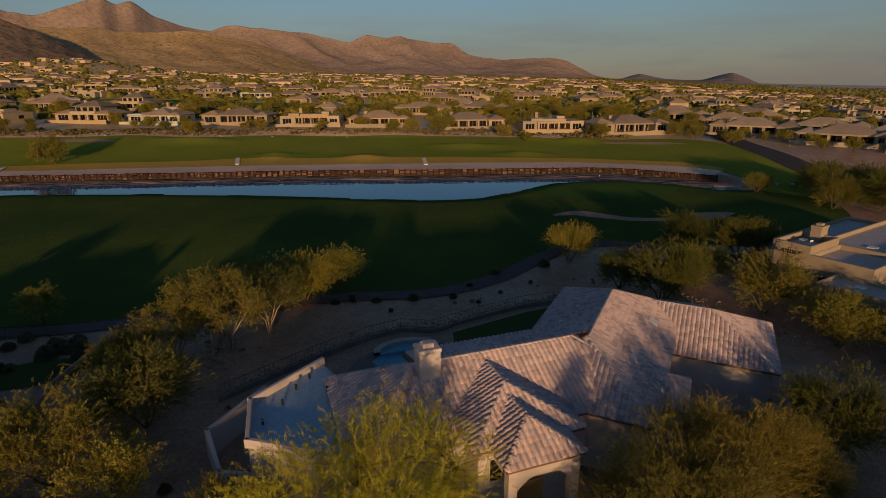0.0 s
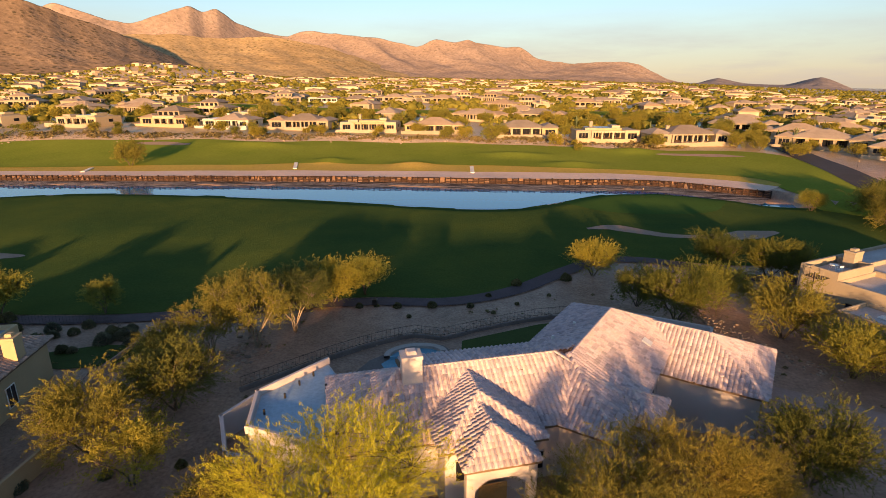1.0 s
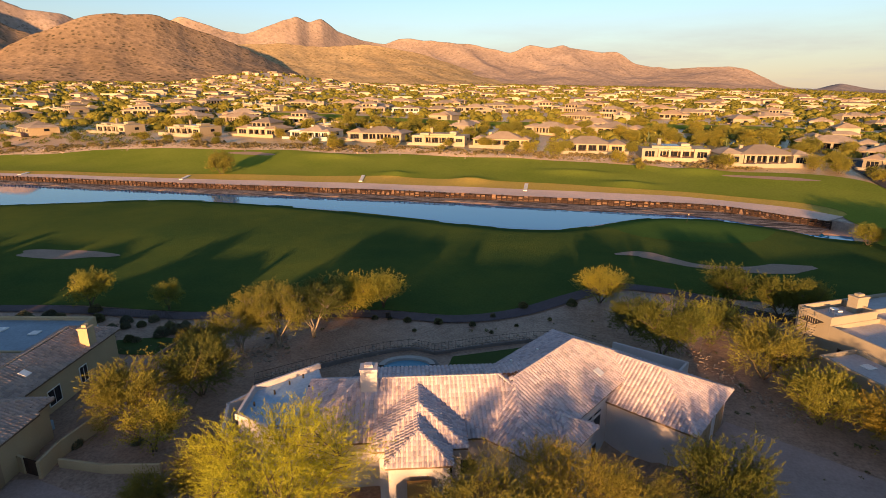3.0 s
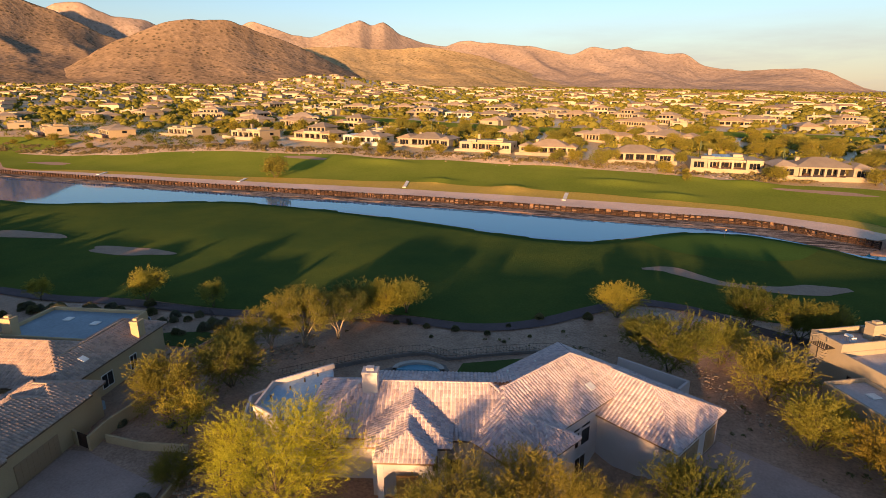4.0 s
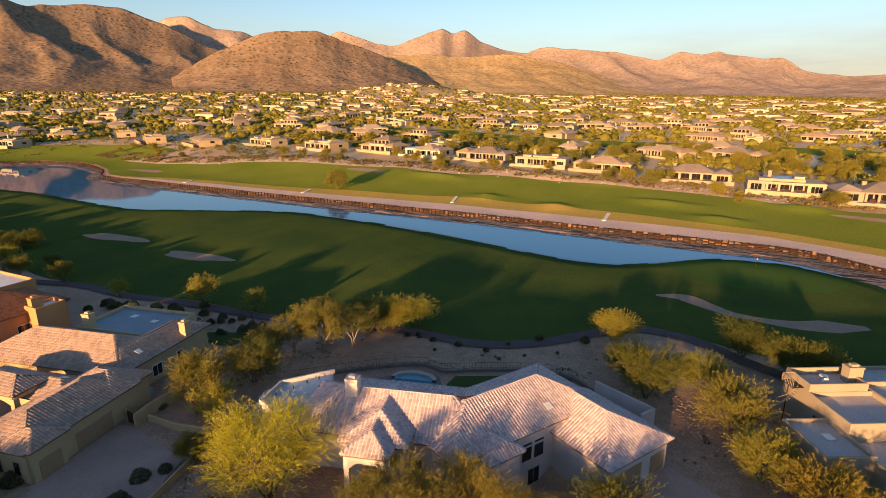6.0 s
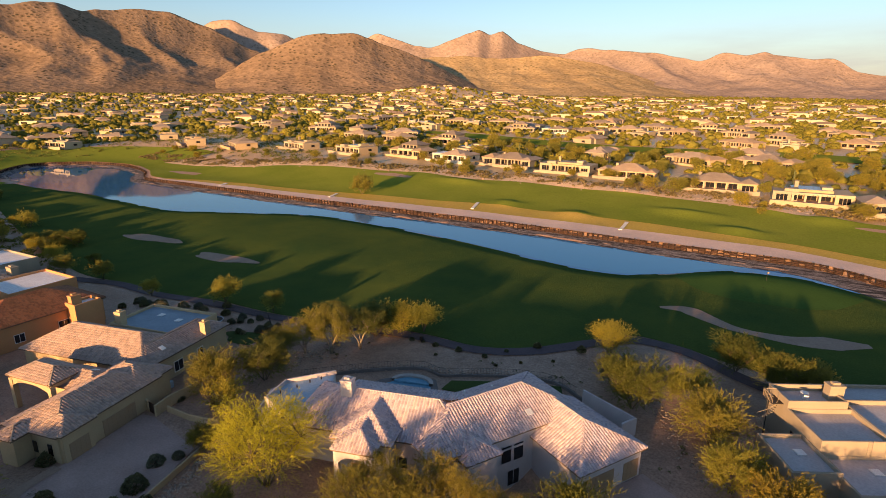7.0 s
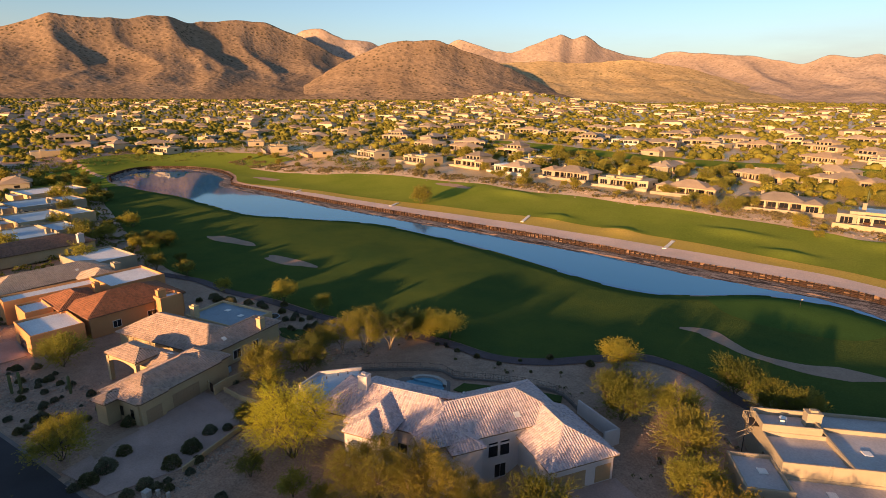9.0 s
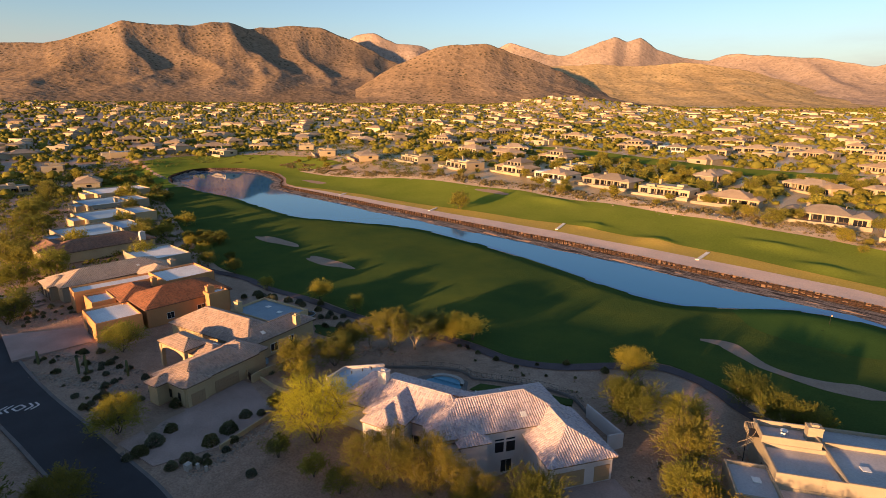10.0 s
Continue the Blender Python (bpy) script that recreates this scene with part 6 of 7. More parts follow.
stones("rocks", [(-30, 38), (-27, 44), (-24, 52)], 200, 1.5, 0.25, 6, "brown rocks below the side yard")
stones("rocks", [tuple(p + [-0.6, 1.3]) for p in garden[::3]], 420, 0.6, 0.17, 7, "brown rubble on the bank below the garden wall")


# ---- timber wall of the far bank ----
def bank_wall():
    wall = tagged(new("lake_wall"), "weathered timber retaining wall with dark posts along the lake", "retaining wall")
    c = curve([tuple(p) for p in BULK[4:194:2]], 330)
    d = np.gradient(c, axis=0)
    d /= np.linalg.norm(d, axis=1)[:, None]
    post = Form().box((-0.16, -0.16, -1.0), (0.16, 0.16, 1.32), None, 0.02).mesh("post", TARRED)
    r = np.random.RandomState(2)
    boards, rails = Form(), Form()
    for k in range(len(c) - 1):
        a = math.degrees(math.atan2(d[k, 1], d[k, 0]))
        L = float(np.linalg.norm(c[k + 1] - c[k]))
        m = pose(c[k, 0], c[k, 1], 0, 0, 0, a + r.uniform(-1, 1))
        drop = r.uniform(-0.1, 0.06)
        for b in range(4):
            if r.rand() < (0.95, 0.9, 0.85, 0.6)[b]:
                z = -0.75 + b * 0.42 + drop
                boards.box((0.05, -0.05, z), (L - 0.05, 0.03 + 0.08 * r.rand(), z + r.uniform(0.24, 0.36)), m)
        if r.rand() < 0.86:
            rails.box((-0.1, 0.1, 1.04 + drop), (L + 0.1, 0.24, 1.22 + drop), m)
        ob = part("post", post, TARRED, wall)
        ob.matrix_world = pose(c[k, 0], c[k, 1], r.uniform(-0.25, 0.12), r.uniform(-4, 4), r.uniform(-4, 4), a)
    part("board", boards, WOOD, wall, kind="stuff")
    part("rail", rails, TARRED, wall, kind="stuff")


bank_wall()
ledge_a = curve([tuple(p) for p in BULK[4:193:3]], 200)
ld = np.gradient(ledge_a, axis=0)
ld /= np.linalg.norm(ld, axis=1)[:, None]
ln = np.stack([-ld[:, 1], ld[:, 0]], 1)
# ledge made wider, most in the east, in place of the wall's dark reflection
wig = (7.4 + 0.9 * np.sin(np.arange(200) * 0.31) + 0.5 * np.sin(np.arange(200) * 0.83))[:, None]
wig = wig + 1.5 * np.clip((ledge_a[:, :1] + 5) / 35, 0, 1)
tt = np.linspace(0, 1, 7)[:, None, None]
LP = ledge_a[None] + ln[None] * tt * wig[None]
LZ = -0.40 - 0.48 * tt[..., 0] ** 1.5 + 0.05 * waves(LP[..., 0], LP[..., 1], 1.3)
setting("mud_ledge", grid_mesh("mud_ledge", np.concatenate([LP, LZ[..., None]], -1), MUD), MUD, "dark drying mud ledge with paler streaks, widened to stand for the wall reflection")


# ---- the town beyond the golf course ----
def sill_box(f, x0, x1, y0, y1, z0, z1):
    return f.box((x0, y0, z0), (x1, y1, z1), None, 0.03)


def hip_roof(ob, x, y, w, d, z, rise, mat):
    L, Wd, turn = (w, d, 0) if w >= d else (d, w, 90)
    planes, _ = hip_planes(L, Wd, z, z + Wd * rise)
    f = Form()
    for pl in planes:
        wp = [tuple(pose(x, y, 0, 0, 0, turn) @ Vector(p)) for p in pl]
        n = len(wp)
        f.add(wp + [(a, b, c - 0.22) for a, b, c in wp], [tuple(range(n)), tuple(range(2 * n - 1, n - 1, -1))] + [(i, (i + 1) % n, n + (i + 1) % n, n + i) for i in range(n)])
    return part("roof", f, mat, ob)


def town_house(kind, seed, mat=None):
    """One of the town's houses at the origin, garden side towards -y: wings, deep patio with pillars, roofs, chimney, garden wall."""
    r = np.random.RandomState(seed)
    W, D, H = r.uniform(24, 31), r.uniform(13, 16), r.uniform(2.9, 3.3)
    wall = mat or STUCCO_TOWN
    ob = thing("house", Matrix(), "distant stucco house among desert trees", "house", "houses of the town")
    deep = r.uniform(3.4, 4.6)
    a, b = -W / 2 + W * r.uniform(0.18, 0.30), W / 2 - W * r.uniform(0.16, 0.28)
    yf, yb = -D / 2, D / 2
    # walls: rear mass and two front wings that leave the patio open between them
    high = H
    rear = 6.1 if kind == 2 else H + (1.0 if kind == 1 else 0)
    left, right = H + (0.45 if kind in (1, 3) else 0), H + (0.5 if kind == 1 else 0)
    part("wall", Form().box((a - 0.01, yf + deep, -1.5), (b + 0.01, yb, rear), None, 0.05), wall, ob)
    part("wall", Form().box((-W / 2, yf + 0.6, -1.5), (a, yb - 2.2, left), None, 0.05), wall, ob)
    part("wall", Form().box((b, yf - 0.9, -1.5), (W / 2, yb - 1.2, right), None, 0.05), wall, ob)
    # patio: glass doors at the back, pillars and lintel in front
    n = 3 if b - a < 14 else 4
    for k in range(n):
        x0 = a + (b - a) * (k + 0.12) / n
        x1 = a + (b - a) * (k + 0.88) / n
        door = part("glass_door", Form().box((x0, yf + deep - 0.08, 0.05), (x1, yf + deep + 0.3, 2.35)), GLASS, ob)
        part("frame", Form().box(((x0 + x1) / 2 - 0.05, yf + deep - 0.12, 0.05), ((x0 + x1) / 2 + 0.05, yf + deep - 0.07, 2.35)), FASCIA, door)
    for k in range(n):
        x = a + (b - a) * k / n if k else a + 0.5
        part("pillar", Form().box((x - 0.38, yf + 0.05, -1.5), (x + 0.38, yf + 0.8, H - 0.55), None, 0.06), wall, ob)
    part("lintel", Form().box((a, yf, H - 0.6), (b, yf + 0.85, H - 0.02 + (0.35 if kind == 1 else 0)), None, 0.04), wall, ob)
    part("patio_floor", Form().box((a, yf - 2.5, -1.5), (b, yf + deep, 0.02)), CONCRETE, ob)
    part("furniture", Form().box((a + 2, yf + 1.4, 0.02), (a + 4.2, yf + 2.2, 0.75), None, 0.05), WOOD, ob, "dark patio furniture")
    # windows and glass doors of the wings
    for x0, x1, yw in ((-W / 2, a, yf + 0.6), (b, W / 2, yf - 0.9)):
        w = x1 - x0
        z0, z1 = (0.1, 2.35) if w > 5.5 else (0.7, 2.2)
        pane = part("window", Form().box((x0 + w * 0.2, yw - 0.03, z0), (x1 - w * 0.2, yw + 0.2, z1)), GLASS, ob)
        part("sill", Form().box((x0 + w * 0.18, yw - 0.14, z0 - 0.16), (x1 - w * 0.18, yw + 0.1, z0), None, 0.03), wall, pane)
        for k in (0.4, 0.6):
            part("mullion", Form().box((x0 + w * k - 0.06, yw - 0.07, z0), (x0 + w * k + 0.06, yw - 0.02, z1)), wall, pane)
    side = part("window", Form().box((W / 2 - 0.1, -1.2, 0.8), (W / 2 + 0.03, 1.4, 2.2)), GLASS, ob)
    part("sill", Form().box((W / 2 - 0.1, -1.3, 0.65), (W / 2 + 0.12, 1.5, 0.8), None, 0.03), wall, side)
    # roofs
    if kind == 1:
        part("flat_roof", Form().box((a + 0.3, yf + deep + 0.3, rear - 0.3), (b - 0.3, yb - 0.3, rear + 0.02)), FOAM_ROOF if seed % 2 else wall, ob)
        part("patio_roof", Form().box((a, yf + 0.85, H - 0.3), (b, yf + deep, H + 0.05)), wall, ob)
        part("tower", Form().box((b - 3.6, yf + deep + 1.5, rear), (b - 0.2, yb - 3, rear + 1.0), None, 0.05), wall, ob)
        part("bay", Form().box((a - 2.4, yf + 1.4, -1.5), (a + 2.2, yf + deep + 2, rear + 0.45), None, 0.05), wall, ob)
        for k in range(3):
            part("tall_window", Form().box((a - 1.9 + 1.35 * k, yf + 1.36, 0.2), (a - 0.8 + 1.35 * k, yf + 1.5, 3.1)), GLASS, ob)
        for k in range(9):
            part("roof_beam", Form().tube([(a + 1.0 + (b - a - 2) * k / 8, yf - 0.35, H - 0.3), (a + 1.0 + (b - a - 2) * k / 8, yf + 0.1, H - 0.3)], 0.11, 6), WOOD, ob)
    elif kind == 2:
        hip_roof(ob, (a + b) / 2, (yf + deep + yb) / 2, b - a + 1.8, D - deep + 1.8, rear, 0.2, TILE_TOWN)
        part("balcony", Form().box((a, yf - 0.1, H - 0.1), (b, yf + deep, H + 0.9)).box((a + 0.2, yf + 0.2, H + 0.6), (b - 0.2, yf + deep - 0.1, H + 0.95)), wall, ob)
        for k in range(4):
            xa = a + (b - a) * (k + 0.18) / 4
            part("window", Form().box((xa, yf + deep - 0.04, 4.0), (xa + (b - a) * 0.16, yf + deep + 0.2, 5.6)), GLASS, ob)
        hip_roof(ob, (-W / 2 + a) / 2, (yf + yb - 1.6) / 2, a + W / 2 + 1.2, D - 1.6, high + 0.02, 0.19, TILE_TOWN)
        hip_roof(ob, (W / 2 + b) / 2, (yf + yb - 2.1) / 2, W / 2 - b + 1.2, D + 0.9, H + 0.03, 0.19, TILE_TOWN)
    else:
        hip_roof(ob, (a + b) / 2, (yf + yb) / 2 + 0.2, b - a + 3.5, D + 1.0, H, 0.19, TILE_TOWN)
        if kind == 3:
            part("flat_roof", Form().box((-W / 2 + 0.3, yf + 0.9, H), (a - 0.2, yb - 2.5, H + 0.47)), WHITE_ROOF, ob)
            part("canopy", Form().box((-W / 2 - 0.3, yf - 0.7, H - 0.35), (a - 0.1, yf + 0.7, H - 0.12), None, 0.04), wall, ob)
        else:
            hip_roof(ob, (-W / 2 + a) / 2, (yf + yb - 1.6) / 2, a + W / 2 + 1.2, D - 1.6, high + 0.02, 0.21, TILE_TOWN)
        hip_roof(ob, (W / 2 + b) / 2, (yf + yb - 2.1) / 2, W / 2 - b + 1.2, D + 0.9, H + 0.03, 0.21, TILE_TOWN)
        part("roof_vent", Form().tube([(b - 2.6, 2.0, H + 0.4), (b - 2.6, 2.0, H + 2.6)], 0.16, 6), wall, ob)
    ch = part("chimney", Form().box((a + 1.2, 1.2, 2.5), (a + 2.5, 2.3, rear + 2.4), None, 0.05), wall, ob)
    part("chimney_cap", Form().box((a + 1.05, 1.05, rear + 2.4), (a + 2.65, 2.45, rear + 2.65), None, 0.05), wall, ch)
    # garden wall of uneven height
    xs = np.linspace(-W / 2 - 1, W / 2 + 1, 7)
    top = [h for h in 0.35 + 0.5 * r.rand(6) for _ in (0, 1)]
    line = [(x, h) for x, h in zip([v for k in range(6) for v in (xs[k], xs[k + 1])], top)]
    rim = [(x, -1.5) for x, _ in line[:1]] + line + [(line[-1][0], -1.5)]
    k = len(rim)
    gw = Form().add([(x, yf - 5.2, z) for x, z in rim] + [(x, yf - 4.9, z) for x, z in rim], [tuple(range(k)), tuple(range(2 * k - 1, k - 1, -1))] + [(i, k + i, k + (i + 1) % k, (i + 1) % k) for i in range(k)])
    part("garden_wall", gw, wall, ob)
    return ob


PROTO = [town_house(0, 1), town_house(1, 2), town_house(2, 3), town_house(0, 4, STUCCO_PALE), town_house(1, 5), town_house(0, 6, STUCCO_TOWN), town_house(3, 7, STUCCO_WHITE)]
FRONT = [(-405, 222, 1, -25), (-352, 213, 1, -22), (-302, 220, 0, -20), (-260, 238, 1, -8), (-209, 240, 4, -6), (-171, 251, 2, -4), (-138, 250, 6, 0), (-103, 254, 3, 0), (-68, 251, 1, 3), (-37, 252, 0, 5), (4, 243, 5, 6), (38, 233, 4, 8), (68, 226, 3, 12)]
front_labels = ["white flat-roofed house above the fairway", "pinkish flat-roofed house above the fairway", "cream hip-roofed house above the fairway", "white house with a long covered patio", "yellow stucco house with palms of shade", "two-storey house with a brown hipped roof", "pale white house with a shaded patio", "cream house with a broad brown hipped roof", "flat-roofed sand-coloured house with tall windows", "cream house half hidden by trees", "brown-roofed house with a deep patio", "flat-roofed house with long shaded patios", "cream house with patio pillars"]
used = set()
for (x, y, k, turn), lab in zip(FRONT, front_labels):
    m = pose(x, y + 6, float(ground_z(x, y + 6)) + 0.6, 0, 0, turn)
    if k in used:
        ob = copy_thing(PROTO[k], m)
    else:
        ob = PROTO[k]
        ob.matrix_world = m
        used.add(k)
    tagged(ob, lab, group="houses above the fairway")

rt = np.random.RandomState(12)
TOWN = [tree_meshes("town_tree", 80 + k, 6.0, 8.4, 0.3, 80, 6000, 0.19, LEAF_TOWN, 2, 0.085, per=8, twig=0.55) for k in range(4)]


def jitter_spots(lo, hi, a0, a1, gap):
    """Spots on a jittered polar grid between two distances."""
    out = []
    d = lo
    while d < hi:
        step = math.degrees(gap / d)
        a = a0 + rt.rand() * step
        while a < a1:
            dd, aa = d + rt.uniform(-0.28, 0.28) * gap, a + rt.uniform(-0.25, 0.25) * step
            out.append((dd * math.sin(radians(aa)), dd * math.cos(radians(aa)), aa))
            a += step
        d += gap * 0.92
    return out


def clear_of_course(x, y):
    """Whether a spot lies beyond the golf course and its front row."""
    return (y > 285 - 0.02 * abs(x) and x > -330) or (x <= -330 and y > 265) or (x < -425 and y > 60) or (x < -330 and y < 62) or (x < -310 and y < 40)


def second_fairway(x, y):
    return abs(y - np.interp(x, [-250, -150, -70, 0, 150], [372, 365, 366, 388, 402])) < 22 and -250 < x < 190


near_houses = [(x, y, a) for x, y, a in jitter_spots(292, 620, -100, 42, 47) if clear_of_course(x, y) and not second_fairway(x, y)]
near_houses = [h for k, h in enumerate(near_houses) if k % 4]
for i, (x, y, a) in enumerate(near_houses):
    k = rt.randint(6)
    copy_thing(PROTO[k], pose(x, y, float(ground_z(x, y)) + 0.3, 0, 0, rt.choice([0, 0, 20, -20, 90, -90]) + rt.uniform(-12, 12)))
for x, y, k, turn in ((118, 226, 5, -30), (124, 262, 0, -25), (134, 196, 0, -38), (150, 232, 5, -35), (164, 200, 3, -40), (150, 168, 5, -45), (112, 292, 5, -20)):
    tagged(copy_thing(PROTO[k], pose(x, y, float(ground_z(x, y)) + 1.0, 0, 0, turn)), "brown-roofed house beside the far street")
tagged(copy_thing(PROTO[6], pose(-161, 449, float(ground_z(-161, 449)) + 0.5, 0, 0, 5)), "broad white house among desert trees")
for k, (x, y, size) in enumerate(((108, 214, 0.7), (112, 206, 0.6), (116, 200, 0.8), (121, 192, 0.7), (112, 240, 1.0), (128, 214, 0.9), (141, 212, 1.1), (136, 244, 1.2), (118, 182, 0.6), (124, 176, 0.8), (132, 170, 0.9), (90, 212, 0.9), (84, 218, 1.0), (92, 224, 1.1), (80, 232, 1.0), (96, 238, 0.9), (88, 250, 1.2), (152, 250, 1.2), (108, 262, 1.1))):
    plant_tree(TOWN[k % 4], x, y, "olive desert tree beside the far street", 67.0 * k, size, group="trees of the town")
strip("road_far", [(95, 112), (97, 146), (98.5, 178), (101, 214), (106, 245), (116, 290), (114, 360)], 60, 4.2, ASPHALT, "grey street between the houses", 0.2, 5, "road")
strip("gravel_edge", [tuple(p + [0, 6.0]) for p in far_edge[38:150:5]], 160, 5.6, GRAVEL, "pale gravel edging the far fairway", 0.1, 4, "ground")
strip("fairway_back", [(-250, 373), (-200, 370), (-150, 365), (-70, 366), (0, 388), (80, 396), (180, 404)], 120, [6, 15, 16, 17, 17, 16, 12], GRASS_SUNLIT, "second green fairway among the houses", 0.5, 8, "ground")

for k, (x, y, size) in enumerate(((-109.6, 228.2, 0.6), (-82.8, 230.3, 0.85), (-74.8, 322.2, 1.2), (-96.7, 326.8, 1.1), (-98.9, 308.9, 0.9), (-43.7, 246.9, 0.9), (-19.6, 232.1, 1.0), (-7.9, 225.5, 1.3), (17.4, 218.0, 0.9), (22.9, 242.4, 1.0), (24.9, 217.6, 0.45), (54.8, 215.2, 1.0), (25.3, 208.1, 0.5), (-125.0, 294.4, 0.9), (-137.7, 295.5, 0.9), (-15.9, 325.1, 1.2), (-5.1, 338.1, 1.1), (30.8, 305.5, 1.2), (40.8, 298.2, 1.2), (76.6, 295.1, 1.3), (85.0, 289.5, 1.3), (53.9, 282.7, 1.2))):
    plant_tree(TOWN[k % 4], x, y, "rounded olive desert tree in a garden above the fairway", 61.0 * k, size, group="trees of the town")
for k in range(40):
    s = rt.rand()
    p = far_edge[int(14 + s * 140)]
    plant_tree(TOWN[rt.randint(4)], p[0] + rt.uniform(-5, 5), p[1] + rt.uniform(6, 40), "olive desert tree beside a fairway house", rt.rand() * 360, rt.uniform(0.45, 0.95), group="trees of the town")

# farther houses, joined
hv, hf = Form(), Form()
hw = Form()
for x, y, a in jitter_spots(630, 1420, -97, 46, 50):
    if rt.rand() < 0.3:
        continue
    z, w, d, h = float(ground_z(x, y)), rt.uniform(14, 26), rt.uniform(10, 15), rt.choice([2.8, 3.4, 3.8, 4.6])
    m = pose(x, y, z, 0, 0, rt.uniform(-35, 35))
    hv.box((-w / 2, -d / 2, -2), (w / 2, d / 2, h), m)
    hv.box((w * 0.1, -d * 0.75, -2), (w * 0.6, d * 0.2, h * 0.8), m)
    hw.box((-w * 0.38, -d / 2 - 0.1, 0.6), (-w * 0.05, -d / 2 + 0.1, 2.8), m)
    if rt.rand() < 0.6:
        for pl in hip_planes(w + 1, d + 1, h, h + 2.2)[0]:
            hf.add([m @ Vector(p) for p in pl], [tuple(range(len(pl)))])
tagged(new("far_houses", hv.mesh("far_houses", surface("far stucco", (0.52, 0.42, 0.30), 0.4, 0.03, 0.15, 0.9, 0, isle=0.4))), "distant pale stucco houses below the mountains", "houses", kind="stuff")
tagged(new("far_roofs", hf.mesh("far_roofs", surface("far roof tile", (0.33, 0.24, 0.17), 0.4, 0.03, 0.2, 0.9, 0, isle=0.4))), "distant brown roofs below the mountains", "roofs", kind="stuff")
tagged(new("far_windows", hw.mesh("far_windows", GLASS)), "dark windows of the distant houses", "windows", kind="stuff")

# town trees: near ones singly, the rest joined
count = 0
for x, y, a in jitter_spots(262, 470, -100, 42, 20):
    ok = (y > 262 + 0.02 * x and x > -330) or clear_of_course(x, y)
    if ok and not second_fairway(x, y) and count < 115 and min((abs(x - hx) + abs(y - hy) for hx, hy, _ in near_houses), default=99) > 11:
        plant_tree(TOWN[rt.randint(4)], x, y, "olive-green desert tree between the houses", rt.rand() * 360, rt.uniform(0.75, 1.35), group="trees of the town")
        count += 1
spots = []
for k in range(18000):
    d, a = math.sqrt(rt.uniform(280 ** 2, 1650 ** 2)), radians(rt.uniform(-104, 46))
    x, y = d * math.sin(a), d * math.cos(a)
    if clear_of_course(x, y) and not second_fairway(x, y):
        spots.append((x, y))
for k in range(4200):
    d, a = math.sqrt(rt.uniform(285 ** 2, 760 ** 2)), radians(rt.uniform(-100, 44))
    x, y = d * math.sin(a), d * math.cos(a)
    if clear_of_course(x, y) and not second_fairway(x, y):
        spots.append((x, y))
for k in range(420):
    d, a = rt.uniform(262, 420), radians(rt.uniform(-60, 30))
    x, y = d * math.sin(a), d * math.cos(a)
    if y > 258 and not second_fairway(x, y):
        spots.append((x, y))
for k in range(3500):
    d, a = math.sqrt(rt.uniform(1500 ** 2, 3200 ** 2)), radians(rt.uniform(-20, 46))
    spots.append((d * math.sin(a), d * math.cos(a)))
spots = np.array(spots)
reach = np.hypot(spots[:, 0], spots[:, 1])
close, away = spots[reach < 560], spots[reach >= 560]
wide = rt.uniform(1.6, 4.6, len(close)) * (0.75 + 0.5 * (rt.rand(len(close)) > 0.6))
crowns("town_foliage", close, wide, BALL_V, BALL_F, 0.7, "dense shaded inner foliage of the town's trees")
scrub("town_scrub", close, wide, 3, LEAF_TOWN, "desert trees and shrubs filling the gardens of the town", 64, 0.15)
far_wide = rt.uniform(1.6, 4.8, len(away)) * np.where(np.hypot(away[:, 0], away[:, 1]) > 1500, 1.5, 1.0)
crowns("far_foliage", away, far_wide, ICO_V, ICO_F, 0.9, "rounded crowns of the distant desert trees")
scrub("far_trees", away, far_wide, 13, LEAF_TOWN, "distant desert trees and shrubs filling the town", 6, 0.3)
spots = np.stack([rt.uniform(-430, -215, 900), rt.uniform(200, 285, 900)], 1)
spots = spots[spots[:, 1] > np.interp(-spots[:, 0], -far_edge[:, 0], far_edge[:, 1]) + 3]
around = np.stack([rt.uniform(-520, -378, 800), rt.uniform(55, 215, 800)], 1)
spots = np.vstack([spots, around[np.hypot(around[:, 0] + 300, around[:, 1] - 120) > 92]])
scrub("slope_scrub", spots, rt.uniform(0.5, 1.9, len(spots)), 14, LEAF_OLIVE, "dry desert shrubs on the slope above the fairway", 24, 0.3)
# scrub between the front row of houses and the fairway, and about the near yards
spots = []
for k in range(2600):
    s = rt.rand()
    p = far_edge[int(s * 120) + 34]
    q = p + np.array([rt.uniform(-4, 4), rt.uniform(3.0, 20)])
    spots.append(tuple(q))
spots = np.array(spots)
scrub("fairway_scrub", spots, rt.uniform(0.3, 0.95, len(spots)) * (0.6 + 0.7 * (waves(spots[:, 0], spots[:, 1], 6.0) > 0)), 4, LEAF_DRY, "dry desert shrubs along the edge of the far fairway", 26)
stones("boulders", [tuple(p) for p in far_edge[40:150:8] + [0, 7]], 900, 4.0, 0.5, 21, "tan boulders and gravel between the houses and the fairway")
spots = np.stack([rt.uniform(-420, -115, 2300), rt.uniform(-15, 90, 2300)], 1)
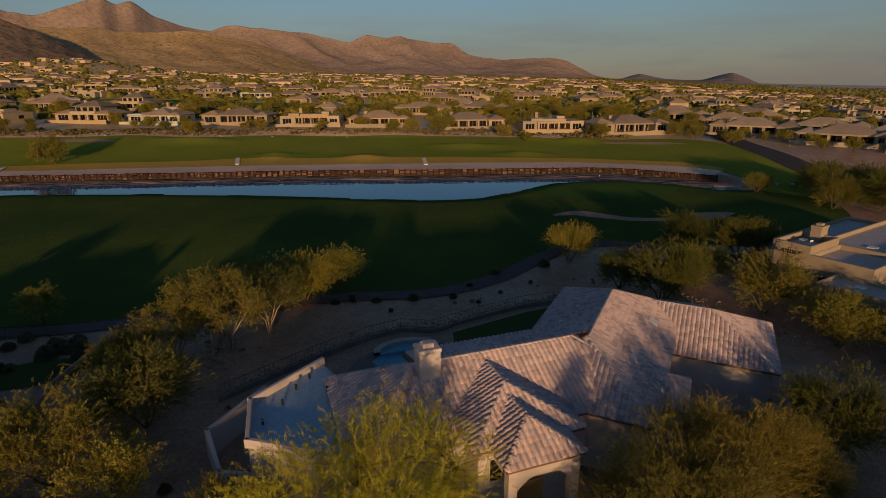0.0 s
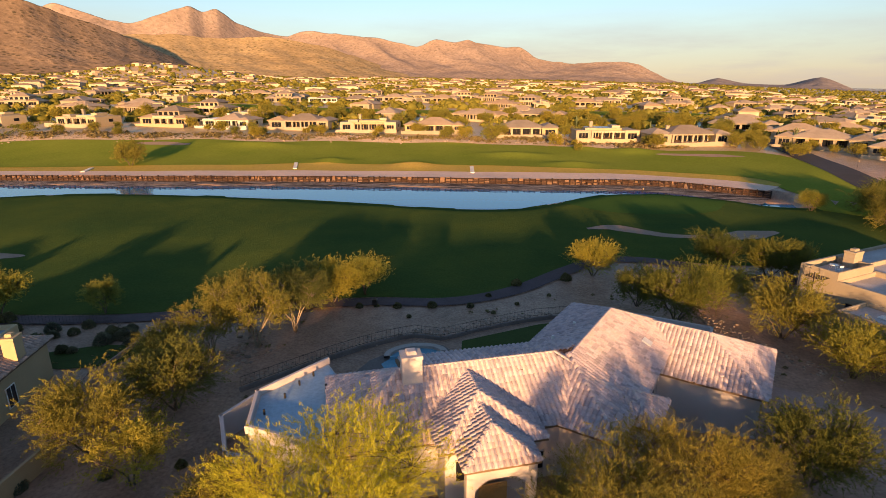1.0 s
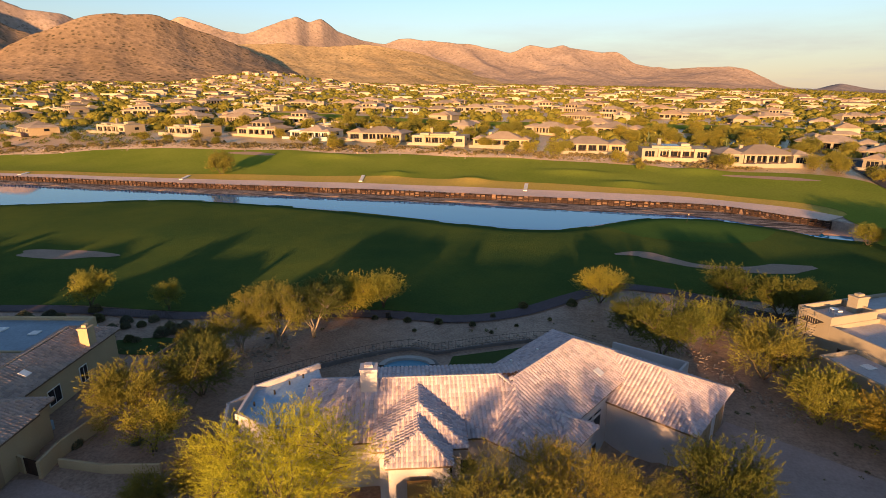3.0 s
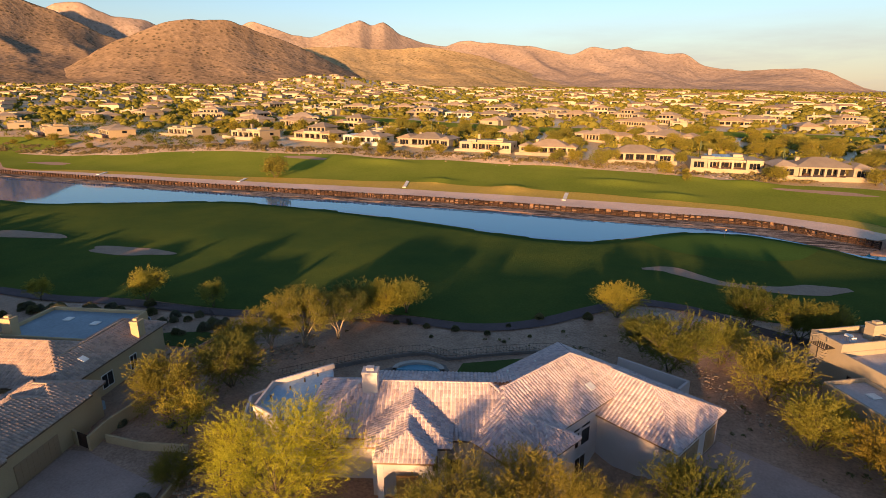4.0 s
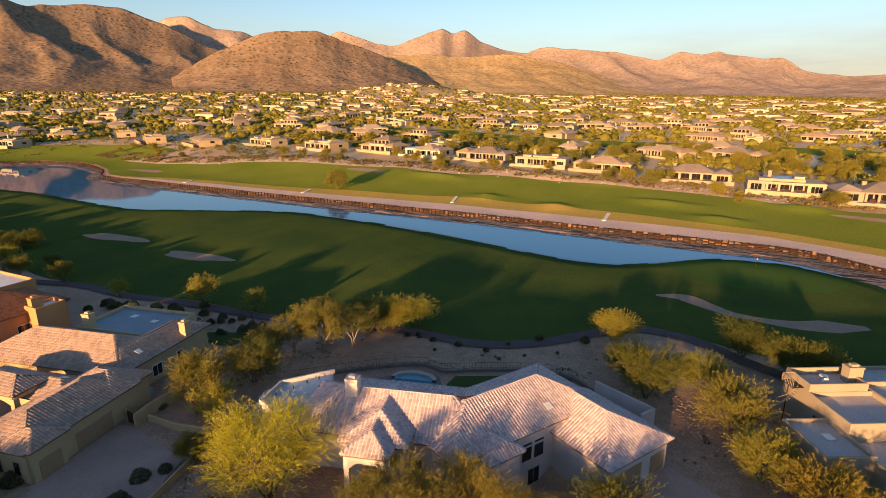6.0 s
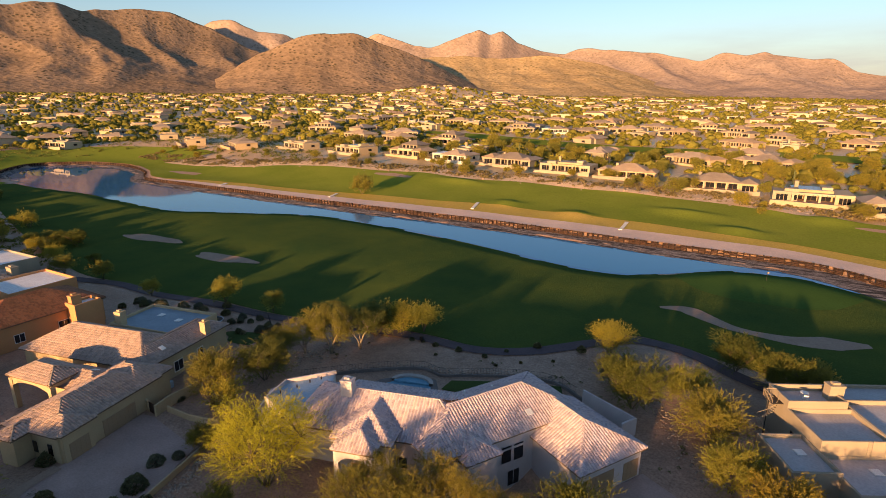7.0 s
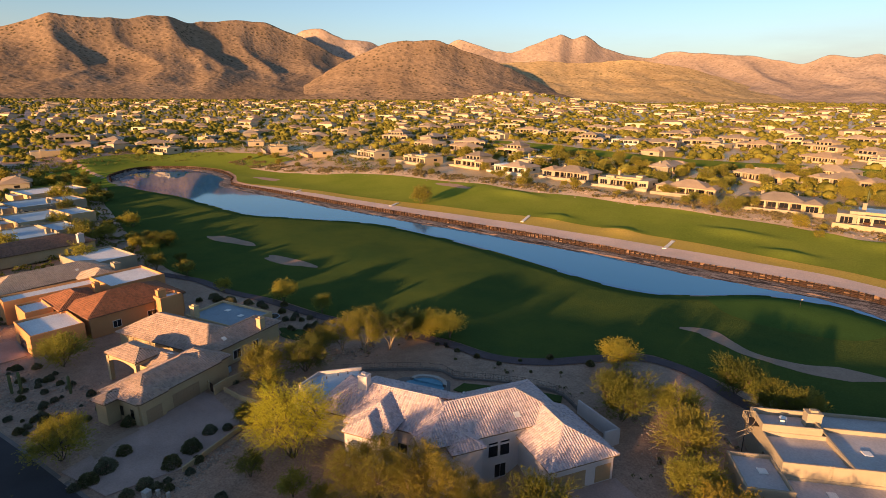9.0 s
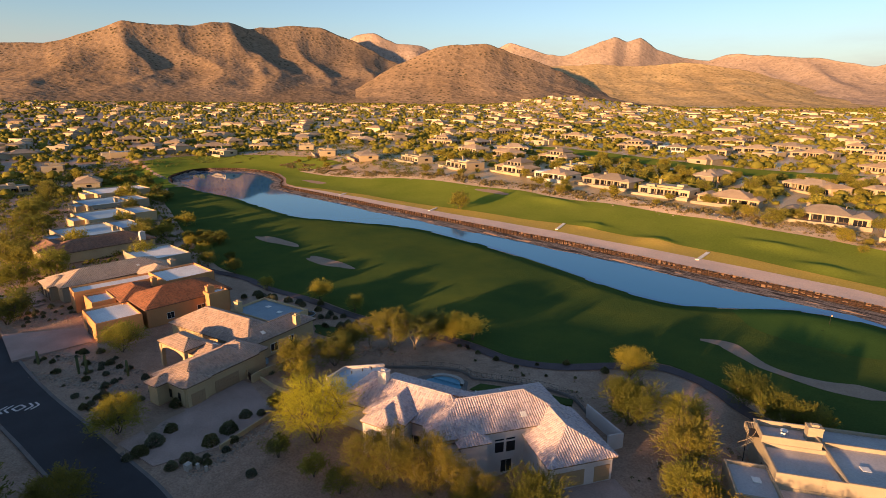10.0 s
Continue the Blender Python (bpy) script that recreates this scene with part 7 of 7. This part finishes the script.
spots = spots[(spots[:, 1] < np.interp(spots[:, 0], near_edge[:, 0], near_edge[:, 1]) - 1)]
scrub("yard_scrub", spots, rt.uniform(0.6, 2.3, len(spots)), 5, LEAF_GREEN, "desert shrubs between the near houses", 34, 0.26)
spots = np.stack([rt.uniform(-70, 45, 900), rt.uniform(38, 72, 900)], 1)
edge = np.interp(spots[:, 0], near_edge[:, 0], near_edge[:, 1])
spots = spots[(spots[:, 1] < edge - 5) & (seg_distance(spots[:, 0], spots[:, 1], garden) > 1.5) & ~((spots[:, 0] > -19) & (spots[:, 0] < 24) & (spots[:, 1] < 62))]
scrub("sand_scrub", spots[::4], rt.uniform(0.15, 0.4, len(spots[::4])), 6, LEAF_DARK, "tiny dry desert plants on the sand", 16)
# unseen houses and trees added across the street, behind the viewpoint, to shade it
for x, y, k, turn in ((-70, -50, 0, 180), (-38, -46, 2, 175), (-8, -44, 2, 180), (26, -46, 3, 185), (60, -52, 0, 190), (96, -56, 4, 190), (-104, -58, 3, 170)):
    tagged(copy_thing(PROTO[k], pose(x, y, float(ground_z(x, y)) + 1.0, 0, 0, turn)), "unseen stucco house added across the street for shade")
for k in range(19):
    x = -112 + 11.5 * k + 3 * math.sin(5 * k)
    plant_tree(PLAIN[k % 4], x, -31 - 0.06 * abs(x) + 3 * math.sin(3.7 * k), "unseen tall tree added across the street for shade", 60.0 * k, (1.2 if x < -3 else 0.98) + 0.09 * (k % 4))
# added row, sized to shade the main house's walls below the eaves
for k in range(20):
    plant_tree(PLAIN[k % 4], -18 + 3.6 * k, (-23 if k % 2 else -28) + 1.5 * math.sin(2.1 * k), "unseen tall tree added across the street for shade", 77.0 * k, (1.52 if k < 13 else 1.72) + 0.04 * (k % 3))
for k in range(7):
    plant_tree(PLAIN[k % 4], -52 + 5.5 * k, -37 + 1.5 * math.sin(1.7 * k), "unseen tall tree added across the street for shade", 63.0 * k, 1.5)
# more unseen trees, added to shade the garage side and the flat-roofed house
for k, (x, y) in enumerate(((21, 5), (28, 2), (35, 7), (43, 11), (51, 13), (58, 16))):
    plant_tree(PLAIN[k % 4], x, y, "unseen tall tree added beside the street for shade", 50.0 * k, (0.95, 0.8, 0.75, 1.2, 1.4, 1.4)[k])
